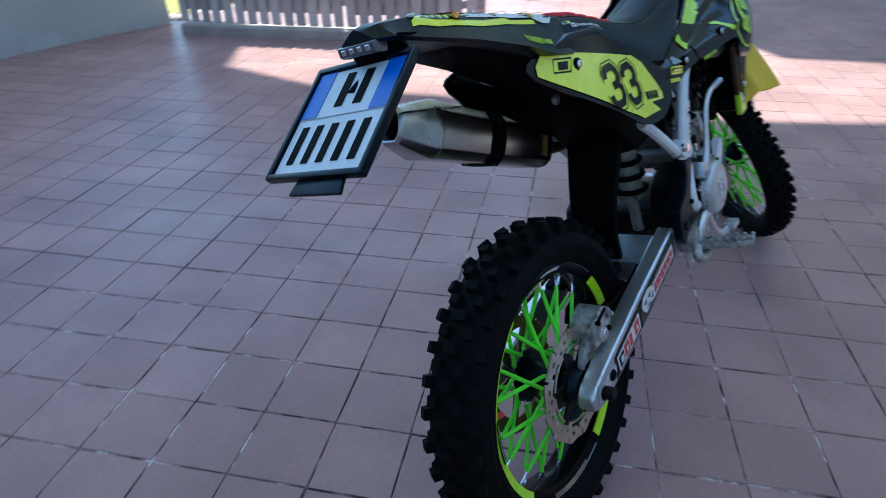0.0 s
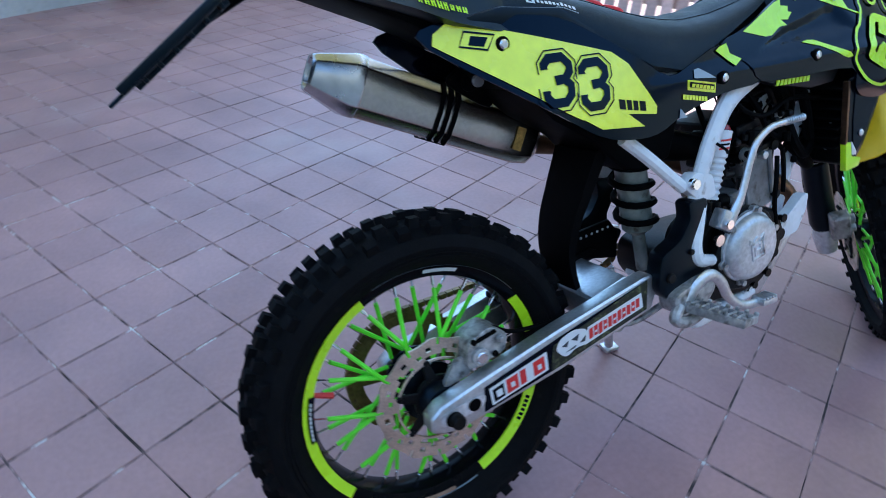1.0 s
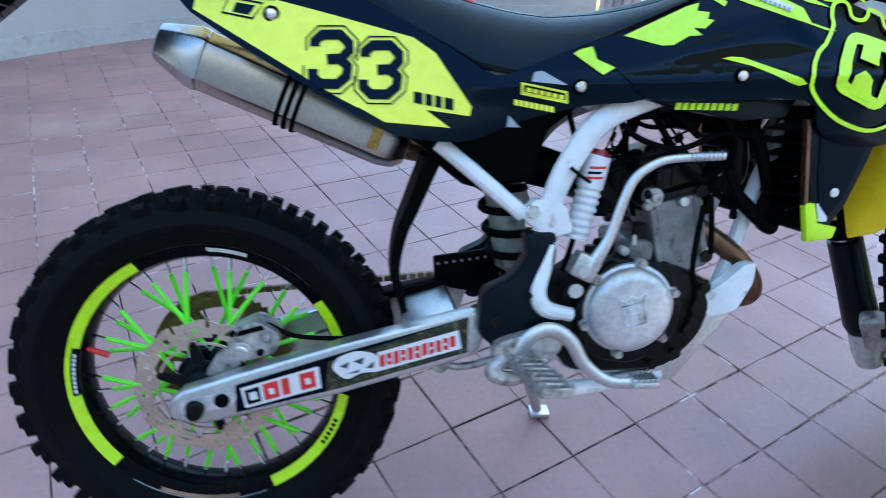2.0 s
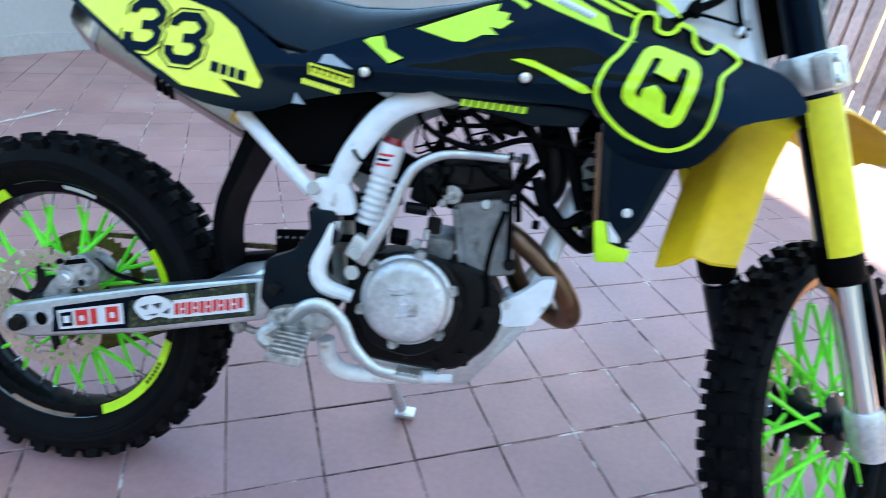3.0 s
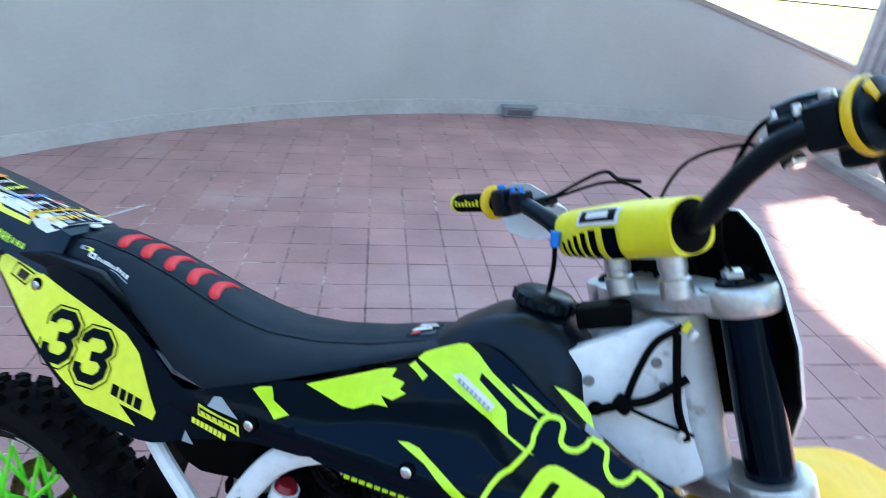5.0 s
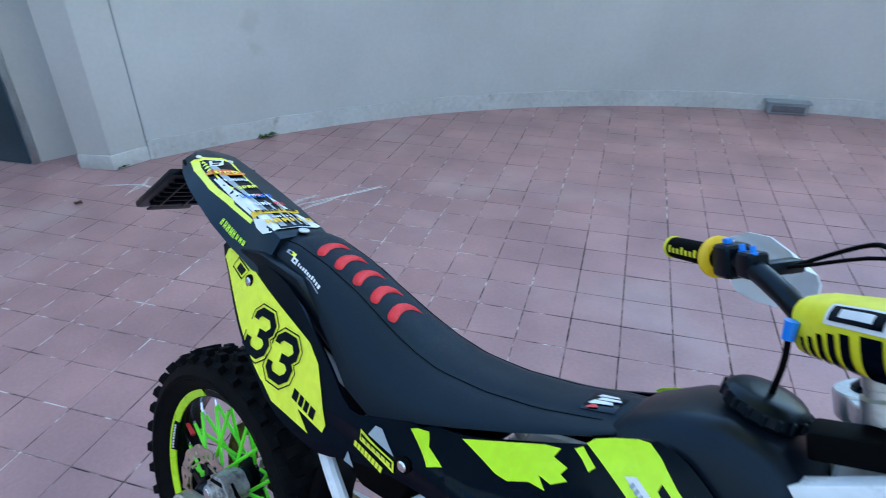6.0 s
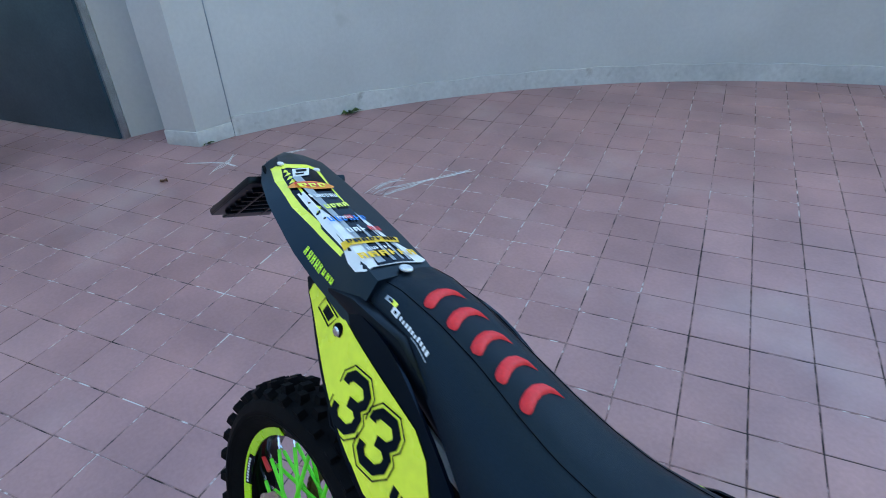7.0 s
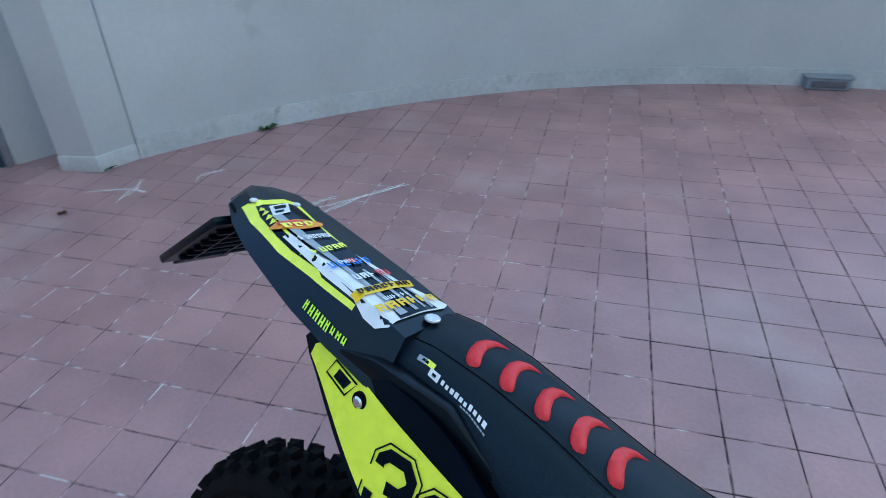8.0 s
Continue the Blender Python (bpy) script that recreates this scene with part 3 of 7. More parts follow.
def build_yard_things():
    # small recessed floodlight at the wall's foot
    a = math.atan2(5.15 - ARC_C.y, -0.40 - ARC_C.x)
    d = Vector((math.cos(a), math.sin(a), 0))
    c = ARC_C + d * (ARC_R - 0.06)
    m = Matrix.Translation(c) @ pose(0, 0, 0, 0, 0, math.degrees(a) - 90)
    lamp = thing("wall_lamp", "small grey ground lamp box at the wall foot", "lamp", m)
    bm = bmesh.new()
    block(bm, (0.30, 0.10, 0.085), pose(0, 0, 0.045), 0.012, 3)
    part("housing", bm, "zinc", lamp)
    bm = bmesh.new()
    block(bm, (0.24, 0.008, 0.05), pose(0, -0.053, 0.045), 0.003)
    part("lens", bm, "lens", lamp, "frosted glass lens")
    bm = bmesh.new()
    block(bm, (0.33, 0.12, 0.012), pose(0, -0.005, 0.094), 0.004)
    part("cap", bm, "zinc", lamp)
    # weeds along the wall foot
    rng = random.Random(8)
    for x, y, s in ((-3.14, 0.95, 0.055), (-2.97, 1.93, 0.085)):
        weed = thing("weed", "small green weed growing at the wall foot", "plant", pose(x, y, 0), "weeds")
        bm = bmesh.new()
        for k in range(16):
            a, l, w = rng.uniform(0, 6.28), s * rng.uniform(0.5, 1.2), s * 0.16
            q = [Vector((0, -w / 2, 0)), Vector((l * 0.5, -w, l * rng.uniform(0.2, 0.5))), Vector((l, 0, l * rng.uniform(0.1, 0.5))), Vector((l * 0.5, w, l * 0.35))]
            R = pose(0, 0, 0, 0, 0, math.degrees(a))
            bm.faces.new([bm.verts.new(R @ v) for v in q])
        part("leaves", bm, "weed", weed)
    # lime scuffs on the tiles: loose bundles of thin pale scratches
    for pts in ([(-1.77, 1.36), (-1.79, 1.47), (-1.75, 1.58), (-1.67, 1.83), (-1.64, 1.95)], [(-1.80, 1.36), (-1.84, 1.50), (-1.80, 1.60)], [(-1.74, 1.40), (-1.72, 1.58), (-1.70, 1.72)],
                [(-2.92, 0.74), (-2.78, 0.90), (-2.66, 0.95)], [(-2.66, 0.78), (-2.74, 0.92), (-2.84, 1.02)], [(-2.58, 1.20), (-2.62, 1.28), (-2.60, 1.40)]):
        bm = bmesh.new()
        for k in range(7):
            p = [Vector((x + rng.uniform(-.018, .018), y + rng.uniform(-.018, .018), 0.0016 + 0.0002 * k)) for x, y in pts]
            q = spline(p, 5)
            lo, hi = sorted((rng.randrange(len(q)), rng.randrange(len(q))))
            q = q[max(0, lo - 2):hi + 3]
            if len(q) < 3:
                continue
            d = (q[-1] - q[0]).normalized()
            nn = Vector((-d.y, d.x, 0))
            w = [rng.uniform(0.0005, 0.0032) for _ in q]
            ring_loft(bm, [[a + nn * b, a - nn * b] for a, b in zip(q, w)], closed=False)
        tagged(part("scuff", bm, "chalk", None), "thin white lime scratches on the tiles", "scuff mark", "scuffs on the tiles", "structure")
    # round grate far across the yard
    grate = thing("drain_cover", "round pale grey drain cover in the tiles", "drain cover", pose(5.75, 3.78, 0))
    bm = bmesh.new()
    lathe(bm, [(0.0001, 0.012), (0.17, 0.012), (0.18, 0.020), (0.23, 0.020), (0.24, 0.0)], 36, axis="Z")
    part("lid", bm, "zinc", grate)
    # a wheel that leans by the garage door
    wheel = thing("spare_wheel", "dark rubber tyre of a wheel beside the garage door", "wheel", pose(-3.90, -0.36, 0.29, 0, 0, 53))
    bm = bmesh.new()
    lathe(bm, [(0.20, -0.03), (0.25, -0.05), (0.285, -0.035), (0.29, 0), (0.285, 0.035), (0.25, 0.05), (0.20, 0.03)], 40, axis="Y", closed=True)
    part("tyre", bm, "rubber", wheel)
    bm = bmesh.new()
    lathe(bm, [(0.0001, -0.02), (0.19, -0.02), (0.201, -0.028), (0.201, 0.028), (0.19, 0.02), (0.0001, 0.02)], 40, axis="Y")
    part("rim", bm, "rim", wheel)
    # dry leaf on the tiles
    leaf = thing("dry_leaf", "dark curled dry leaf lying on the tiles", "leaf", pose(-2.745, 0.56, 0.004, 0, 0, 30))
    bm = bmesh.new()
    rings = [[Vector((x, w * c, 0.012 * abs(c) + 0.008 * math.sin(x * 90))) for c in (-1, -0.5, 0, 0.5, 1)] for x, w in ((-0.03, 0.002), (-0.015, 0.014), (0.005, 0.018), (0.02, 0.01), (0.032, 0.001))]
    ring_loft(bm, rings, closed=False)
    part("blade", bm, "pipe", leaf)
    # what lies beyond the wall: bank of grass, pale road
    bm = bmesh.new()
    rings = []
    for k in range(15):
        a = math.radians(42 + k * 7)
        d = Vector((math.cos(a), math.sin(a), 0))
        rings.append([ARC_C + d * r + Vector((0, 0, z)) for r, z in ((ARC_R + 0.35, -0.03), (ARC_R + 1.6, 0.16), (ARC_R + 5.5, 0.24), (ARC_R + 22, 0.30), (ARC_R + 60, -0.03))])
    ring_loft(bm, rings, closed=False)
    tagged(part("bank", bm, "grass", None), "sunlit grass bank beyond the wall", "ground", kind="structure")
    bm = bmesh.new()
    rings = []
    for k in range(15):
        a = math.radians(42 + k * 7)
        d = Vector((math.cos(a), math.sin(a), 0))
        rings.append([ARC_C + d * r + Vector((0, 0, 0.32)) for r in (ARC_R + 17, ARC_R + 21)])
    ring_loft(bm, rings, closed=False)
    tagged(part("road", bm, "road", None), "pale sunlit road beyond the grass", "road", kind="structure")


build_floor()
build_wall()
build_fence()
build_yard_things()


# ------------------------------------------------------------------ the motorcycle
# Its own axes: x ahead, y to its left, z up; it leans 17 degrees to its left on the side stand.
BIKE = Matrix.Translation((-0.012, 0.045, 0.003)) @ pose(0, 0, 0, 0, 0, 2.8) @ pose(0, 0, 0, -17, 0, 0)
bike = thing("motorcycle", "black and neon yellow off-road motorcycle leaning on its side stand", "motorcycle", BIKE)
# steering: raked 22 degrees, turned 44 degrees to the left
STEER = Matrix.Translation((1.172, 0, 0.94)) @ pose(0, 0, 0, 0, -22, 0) @ pose(0, 0, 0, 0, 0, 44) @ pose(0, -0.013, 0)


def spart(name, bm, material, label="", parent=None, sharp=0.6):
    """A part that turns with the steering."""
    bmesh.ops.transform(bm, matrix=STEER, verts=bm.verts)
    return part(name, bm, material, parent or bike, label, sharp)


def polar(r, a, y=0.0):
    return Vector((r * math.cos(a), y, r * math.sin(a)))


def build_wheel(name, m, R, half, rim, knob_rows, knobs, spoke_n, disc_y, disc_r, arcs, label, front):
    """A spoked off-road wheel about its own y axis; R: over the knobs; half: half the tyre's width."""
    # hub
    bm = bmesh.new()
    hw = 0.042 if not front else 0.034
    lathe(bm, [(0.012, -hw - 0.016), (0.024, -hw - 0.016), (0.028, -hw - 0.006), (0.050, -hw), (0.058, -hw + 0.002), (0.058, -hw + 0.007), (0.034, -hw + 0.014),
               (0.026, 0), (0.034, hw - 0.014), (0.058, hw - 0.007), (0.058, hw - 0.002), (0.050, hw), (0.028, hw + 0.006), (0.024, hw + 0.016), (0.012, hw + 0.016)], 40)
    wheel = part(name, bm, "black", bike, label)
    wheel.matrix_basis = m
    # tyre carcass with knobs
    bm = bmesh.new()
    kh = 0.015
    C = R - kh
    side = C - rim
    prof = [(rim + 0.002, -half * 0.50), (rim + 0.006, -half * 0.58), (rim + side * 0.28, -half * 0.86), (rim + side * 0.55, -half * 0.97), (rim + side * 0.78, -half * 0.86),
            (rim + side * 0.93, -half * 0.55), (C, -half * 0.18), (C, half * 0.18)]
    prof += [(r, -y) for r, y in reversed(prof[:-2])]
    lathe(bm, prof, 72)
    for frac in (0.36, 0.44):
        for s in (-1, 1):
            y0 = s * half * (0.90 if frac < 0.4 else 0.945)
            lathe(bm, [(rim + side * frac - 0.001, y0), (rim + side * frac, y0 + s * 0.0012), (rim + side * frac + 0.001, y0)], 72)
    rng = random.Random(5)
    for yc, lx, ly, tilt, drop, shift in knob_rows:
        for k in range(knobs):
            a = 2 * math.pi * (k + shift) / knobs + rng.uniform(-.006, .006)
            t = bmesh.new()
            h = kh * rng.uniform(0.97, 1.08)
            vs = []
            for z, g in ((-0.008, 1.12), (h, 0.90)):
                vs.append([t.verts.new((x * lx / 2 * g, y * ly / 2 * g, z)) for x, y in ((-1, -1), (1, -1), (1, 1), (-1, 1))])
            for i in range(4):
                t.faces.new((vs[0][i], vs[0][(i + 1) % 4], vs[1][(i + 1) % 4], vs[1][i]))
            t.faces.new(vs[1])
            # local z outwards, then round the axle
            mm = Matrix.Rotation(-a, 4, "Y") @ Matrix.Translation((C - drop, yc, 0)) @ Matrix.Rotation(math.radians(tilt), 4, "Z") @ Matrix.Rotation(math.radians(90), 4, "Y")
            bmesh.ops.transform(t, matrix=mm, verts=t.verts)
            k0 = {v: bm.verts.new(v.co) for v in t.verts}
            for f in t.faces:
                bm.faces.new([k0[v] for v in f.verts])
            t.free()
    part("tyre", bm, "rubber", wheel, "knobbly black off-road tyre")
    # rim
    bm = bmesh.new()
    rw = half * 0.52
    lathe(bm, [(rim - 0.022, -rw * 0.3), (rim - 0.016, -rw * 0.82), (rim - 0.004, -rw), (rim + 0.008, -rw - 0.002), (rim + 0.009, -rw + 0.003), (rim - 0.002, -rw * 0.7),
               (rim - 0.010, 0), (rim - 0.002, rw * 0.7), (rim + 0.009, rw - 0.003), (rim + 0.008, rw + 0.002), (rim - 0.004, rw), (rim - 0.016, rw * 0.82), (rim - 0.022, rw * 0.3)], 72, closed=True)
    part("rim", bm, "rim", wheel, "black anodised rim")
    # coloured arcs on the rim: stickers, edge lines and a brown painted reflection
    for a0, a1, material, r0, r1 in arcs:
        bm = bmesh.new()
        n = max(3, int((a1 - a0) / 5))
        ring_loft(bm, [[polar(r, math.radians(a0 + (a1 - a0) * k / n), y) for r, y in ((r0, -rw * 0.90 - 0.0032), (r1, -rw - 0.0055), (r1, -rw - 0.0045), (r0, -rw * 0.88))] for k in range(n + 1)])
        part("rim_sticker", bm, material, wheel)
    # spokes: green sleeves on steel
    for s in (-1, 1):
        for par in (0, 1):
            bm = bmesh.new()
            a0 = (0.50 if par else -0.50)
            p = polar(0.054, a0, s * hw * (0.96 if par else 0.84))
            q = polar(rim - 0.020, 0, s * 0.006)
            ln = (q - p).length
            d = (q - p).normalized()
            tube(bm, [p, q], 0.0017, 6, 1, mi=0)
            tube(bm, [p + d * 0.012, p + d * (ln * 0.85)], 0.0043, 8, 1, mi=1)
            tube(bm, [q - d * 0.02, q], 0.0032, 6, 1, mi=0)
            finish(bm)
            me = bpy.data.meshes.new("spoke")
            bm.to_mesh(me)
            bm.free()
            me.materials.append(M["chrome"])
            me.materials.append(M["spoke"])
            for k in range(spoke_n // 4):
                o = new("spoke", me)
                o.parent = wheel
                a = 2 * math.pi * (k + (0.5 if par else 0) + (0.25 if s > 0 else 0)) / (spoke_n // 4)
                o.matrix_basis = Matrix.Rotation(-a, 4, "Y")
    # brake disc with a wavy rim and slots
    bm = bmesh.new()
    n = 120
    radii = [0.078, 0.082, 0.091, 0.099, 0.108, disc_r]
    radii = [r * disc_r / 0.12 if i < 5 else r for i, r in enumerate(radii)]

    def rad(i, k):
        w = 1 + 0.022 * math.cos(k / n * 2 * math.pi * 12)
        return radii[i] * (w if i >= 5 else 1)
    vs = [[bm.verts.new(polar(rad(i, k), 2 * math.pi * k / n, disc_y)) for i in range(6)] for k in range(n)]
    for k in range(n):
        for i in range(5):
            cell = k % 10
            hole = (i == 1 and k % 20 < 14) or (i == 3 and cell in (1, 2)) or (i == 2 and cell in (5, 6)) or (i == 4 and cell in (8,))
            if not hole:
                bm.faces.new((vs[k][i], vs[k][i + 1], vs[(k + 1) % n][i + 1], vs[(k + 1) % n][i]))
    r = bmesh.ops.extrude_face_region(bm, geom=bm.faces[:])
    bmesh.ops.translate(bm, verts=[v for v in r["geom"] if isinstance(v, bmesh.types.BMVert)], vec=(0, -0.0035, 0))
    bmesh.ops.recalc_face_normals(bm, faces=bm.faces)
    part("brake_disc", bm, "steel", wheel, "wavy slotted steel brake disc")
    bm = bmesh.new()
    s = -1 if disc_y < 0 else 1
    lathe(bm, [(0.03, disc_y + s * 0.004), (0.046, disc_y + s * 0.002), (0.046, disc_y - s * 0.004), (0.04, disc_y - s * 0.012), (0.03, disc_y - s * 0.012)], 36)
    part("disc_carrier", bm, "dark_case", wheel, "dark spider of the brake disc")
    for k in range(6):
        bm = bmesh.new()
        turn = Matrix.Rotation(k * math.pi / 3 + 0.3, 4, "Y")
        slab(bm, [(0.040, -0.011), (0.080, -0.006), (0.084, 0.004), (0.078, 0.008), (0.040, 0.011)], disc_y - 0.003, disc_y + 0.003, 0.001, 1, turn)
        pin(bm, turn @ Vector((0.078, disc_y + s * 0.003, 0)), 0.006, 0.006)
        part("carrier_arm", bm, "dark_case", wheel)
    return wheel


rear_rows = [(0.0, 0.020, 0.026, 0, 0.000, 0.0), (-0.026, 0.020, 0.020, 0, 0.003, 0.5), (0.026, 0.020, 0.020, 0, 0.003, 0.5), (-0.047, 0.022, 0.018, -28, 0.011, 0.0), (0.047, 0.022, 0.018, 28, 0.011, 0.0)]
front_rows = [(-0.011, 0.018, 0.015, 0, 0.000, 0.0), (0.011, 0.018, 0.015, 0, 0.000, 0.0), (-0.027, 0.018, 0.013, -22, 0.004, 0.5), (0.027, 0.018, 0.013, 22, 0.004, 0.5), (-0.037, 0.017, 0.010, -40, 0.012, 0.0), (0.037, 0.017, 0.010, 40, 0.012, 0.0)]
RIM_R = 0.236
rear_wheel = build_wheel("rear_wheel", pose(0, 0, 0.325), 0.334, 0.066, RIM_R, rear_rows, 34, 36, -0.066, 0.118,
                         [(118, 222, "lime", RIM_R - 0.014, RIM_R + 0.004), (14, 36, "lime", RIM_R - 0.014, RIM_R + 0.004), (-66, -10, "lime", RIM_R - 0.014, RIM_R + 0.004),
                          # the brown "pipe" arc is a reflection at the rim's bottom, put in as colour
                          (72, 88, "paper", RIM_R - 0.007, RIM_R + 0.001), (40, 112, "grey", RIM_R + 0.0045, RIM_R + 0.0058), (-128, -70, "grey", RIM_R + 0.0045, RIM_R + 0.0058), (-116, -82, "pipe", RIM_R - 0.002, RIM_R + 0.0035),
                          (164, 186, "gloss", RIM_R - 0.017, RIM_R - 0.005)]
                         + [(166.5 + 2.1 * k, 168.0 + 2.1 * k, "paper", RIM_R - 0.015, RIM_R - 0.008) for k in range(9)]
                         + [(-24 - 2.4 * k, -22.6 - 2.4 * k, "gloss", RIM_R - 0.012, RIM_R - 0.002) for k in range(6)],
                         "rear wheel with a black rim and neon green spokes", False)
front_wheel = build_wheel("front_wheel", STEER @ pose(0.045, 0, -0.687), 0.337, 0.047, 0.270, front_rows, 40, 36, 0.06, 0.118,
                          [(-42, 14, "lime", 0.260, 0.274), (84, 138, "orange", 0.260, 0.274), (176, 236, "lime", 0.260, 0.274)],
                          "front wheel with a black rim and neon green spokes", True)
# red valve tag on the rear rim
bm = bmesh.new()
tube(bm, [polar(0.224, math.radians(166), -0.012), polar(0.180, math.radians(167), -0.014)], [0.0045, 0.006], 8, 1)
part("valve_cap", bm, "redmark", rear_wheel, "red rim-lock cap")

# sprocket and chain
bm = bmesh.new()
n = 96
vi = [bm.verts.new(polar(0.098, 2 * math.pi * k / n, 0.062)) for k in range(n)]
vo = [bm.verts.new(polar(0.121 + (0.006 if k % 2 else -0.002), 2 * math.pi * k / n, 0.062)) for k in range(n)]
for k in range(n):
    bm.faces.new((vi[k], vo[k], vo[(k + 1) % n], vi[(k + 1) % n]))
r = bmesh.ops.extrude_face_region(bm, geom=bm.faces[:])
bmesh.ops.translate(bm, verts=[v for v in r["geom"] if isinstance(v, bmesh.types.BMVert)], vec=(0, 0.005, 0))
bmesh.ops.recalc_face_normals(bm, faces=bm.faces)
part("sprocket", bm, "sprocket", rear_wheel, "gold rear sprocket")
for k in range(6):
    bm = bmesh.new()
    slab(bm, [(0.04, -0.013), (0.101, -0.009), (0.101, 0.009), (0.04, 0.013)], 0.0622, 0.0668, 0.001, 1, Matrix.Rotation(k * math.pi / 3, 4, "Y"))
    part("sprocket_arm", bm, "sprocket", rear_wheel)
bm = bmesh.new()
rear_c, front_c = Vector((0, 0.065, 0.325)), Vector((0.50, 0.065, 0.455))
path = []
ang = math.atan2(front_c.z - rear_c.z, front_c.x - rear_c.x)
for k in range(20):
    a = ang + math.pi / 2 + math.pi * k / 19
    path.append(rear_c + polar(0.126, a))
for k in range(9):
    a = ang - math.pi / 2 + math.pi * k / 8
    path.append(front_c + polar(0.034, a))
path.append(path[0])
dist, nxt = 0.0, 0.0
for a, b in zip(path, path[1:]):
    L = (b - a).length
    while nxt <= dist + L:
        q = a.lerp(b, (nxt - dist) / L)
        d = (b - a)
        block(bm, (0.0135, 0.012, 0.010), Matrix.Translation(q) @ Matrix.Rotation(-math.atan2(d.z, d.x), 4, "Y"), 0.0)
        nxt += 0.0159
    dist += L
part("chain", bm, "sprocket", bike, "dark gold drive chain")

# swingarm
ARM = [(-0.045, 0.300), (-0.020, 0.291), (0.010, 0.288), (0.229, 0.333), (0.363, 0.370), (0.455, 0.395), (0.470, 0.440), (0.455, 0.470), (0.433, 0.468), (0.227, 0.418), (0.060, 0.371), (-0.024, 0.345), (-0.045, 0.328)]
bm = bmesh.new()
for s in (-1, 1):
    slab(bm, ARM, s * 0.092, s * 0.130, 0.009, 3)
block(bm, (0.10, 0.20, 0.075), pose(0.385, 0, 0.418, 0, -16, 0), 0.015, 3)
swingarm = part("swingarm", bm, "alu", bike, "brushed aluminium swingarm", 0.5)
bm = bmesh.new()
slab(bm, [(0.060, 0.308), (0.228, 0.345), (0.437, 0.402), (0.437, 0.462), (0.227, 0.405), (0.062, 0.356)], -0.1315, -0.1302, 0)
part("arm_sticker", bm, "gloss", swingarm, "black graphic strip on the swingarm")


def arm_patch(name, outline, material, lift, label=""):
    bm = bmesh.new()
    slab(bm, outline, -0.1316 - lift - 0.0008, -0.1316 - lift, 0)
    return part(name, bm, material, swingarm, label)


arm_patch("arm_sticker", [(0.076, 0.316), (0.198, 0.347), (0.194, 0.385), (0.070, 0.351)], "paper", 0.0002, "white sticker with red shapes on the swingarm")
arm_patch("dark_box", [(0.080, 0.322), (0.102, 0.328), (0.099, 0.354), (0.076, 0.347)], "gloss", 0.0012)
arm_patch("dark_box", [(0.085, 0.330), (0.097, 0.333), (0.095, 0.346), (0.083, 0.343)], "paper", 0.0022)
for k in range(3):
    x, z = 0.108 + k * 0.029, 0.329 + k * 0.0077
    w = (0.024, 0.012, 0.024)[k]
    arm_patch("red_bar", [(x, z), (x + w, z + w * 0.26), (x + w - 0.003, z + w * 0.26 + 0.028), (x - 0.003, z + 0.028)], "redmark", 0.0012)
    if w > 0.02:
        arm_patch("red_gap", [(x + 0.008, z + 0.010), (x + 0.016, z + 0.012), (x + 0.014, z + 0.022), (x + 0.006, z + 0.020)], "paper", 0.0020)
arm_patch("arm_sticker", rounded([(0.214, 0.380), (0.225, 0.400), (0.257, 0.411), (0.289, 0.404), (0.288, 0.372), (0.262, 0.372), (0.238, 0.358)], 3, 0.35), "paper", 0.0002, "white skull-shaped sticker with dark marks")
for o in ([(0.228, 0.384), (0.244, 0.392), (0.240, 0.380)], [(0.250, 0.392), (0.268, 0.399), (0.264, 0.386)], [(0.238, 0.370), (0.262, 0.378), (0.258, 0.373)], [(0.270, 0.380), (0.284, 0.392), (0.282, 0.380)]):
    arm_patch("skull_mark", o, "strip", 0.0012)
arm_patch("arm_sticker", [(0.282, 0.371), (0.427, 0.409), (0.421, 0.441), (0.289, 0.406)], "paper", 0.0003, "white strip with broken red lettering shapes")
arm_patch("arm_sticker", [(0.205, 0.340), (0.437, 0.402), (0.437, 0.462), (0.400, 0.452), (0.300, 0.420), (0.210, 0.392)], "camo", 0.0000, "green camouflage part of the swingarm graphic")
rngs = random.Random(5)
for k in range(11):
    x = 0.293 + k * 0.0115
    z = 0.379 + (x - 0.29) * 0.262
    a, b, c = (rngs.uniform(-.002, .002) for _ in range(3))
    arm_patch("red_bar", [(x, z + a), (x + 0.0085, z + 0.002 + b), (x + 0.0075, z + 0.0225 + c), (x - 0.001, z + 0.0205)], "redmark", 0.0012)
    if k % 2:
        arm_patch("red_gap", [(x + 0.001, z + 0.008), (x + 0.006, z + 0.0095), (x + 0.0055, z + 0.0135), (x + 0.001, z + 0.012)], "paper", 0.0020)
# axle, adjusters
bm = bmesh.new()
lathe(bm, [(0.0001, -0.152), (0.011, -0.152), (0.013, -0.149), (0.013, 0.15), (0.0001, 0.15)], 20, (0, 0, 0.318))
hexbolt(bm, (0, -0.136, 0.318), 0.010, 0.010)
part("rear_axle", bm, "dark_case", bike, "dark rear axle end")
arm_patch("axle_slot", rounded([(-0.026, 0.304), (0.060, 0.322), (0.064, 0.346), (-0.026, 0.334)], 4, 0.3), "cast", -0.0006, "bare metal axle slot")
for x, z, r, ink in ((-0.003, 0.318, 0.0150, "matte"), (0.040, 0.331, 0.0125, "matte"), (-0.003, 0.318, 0.0085, "dark_case")):
    bm = bmesh.new()
    pin(bm, (x, -0.1335 if r > 0.01 else -0.136, z), r, 0.003)
    part("axle_hole", bm, ink, swingarm)
bm = bmesh.new()
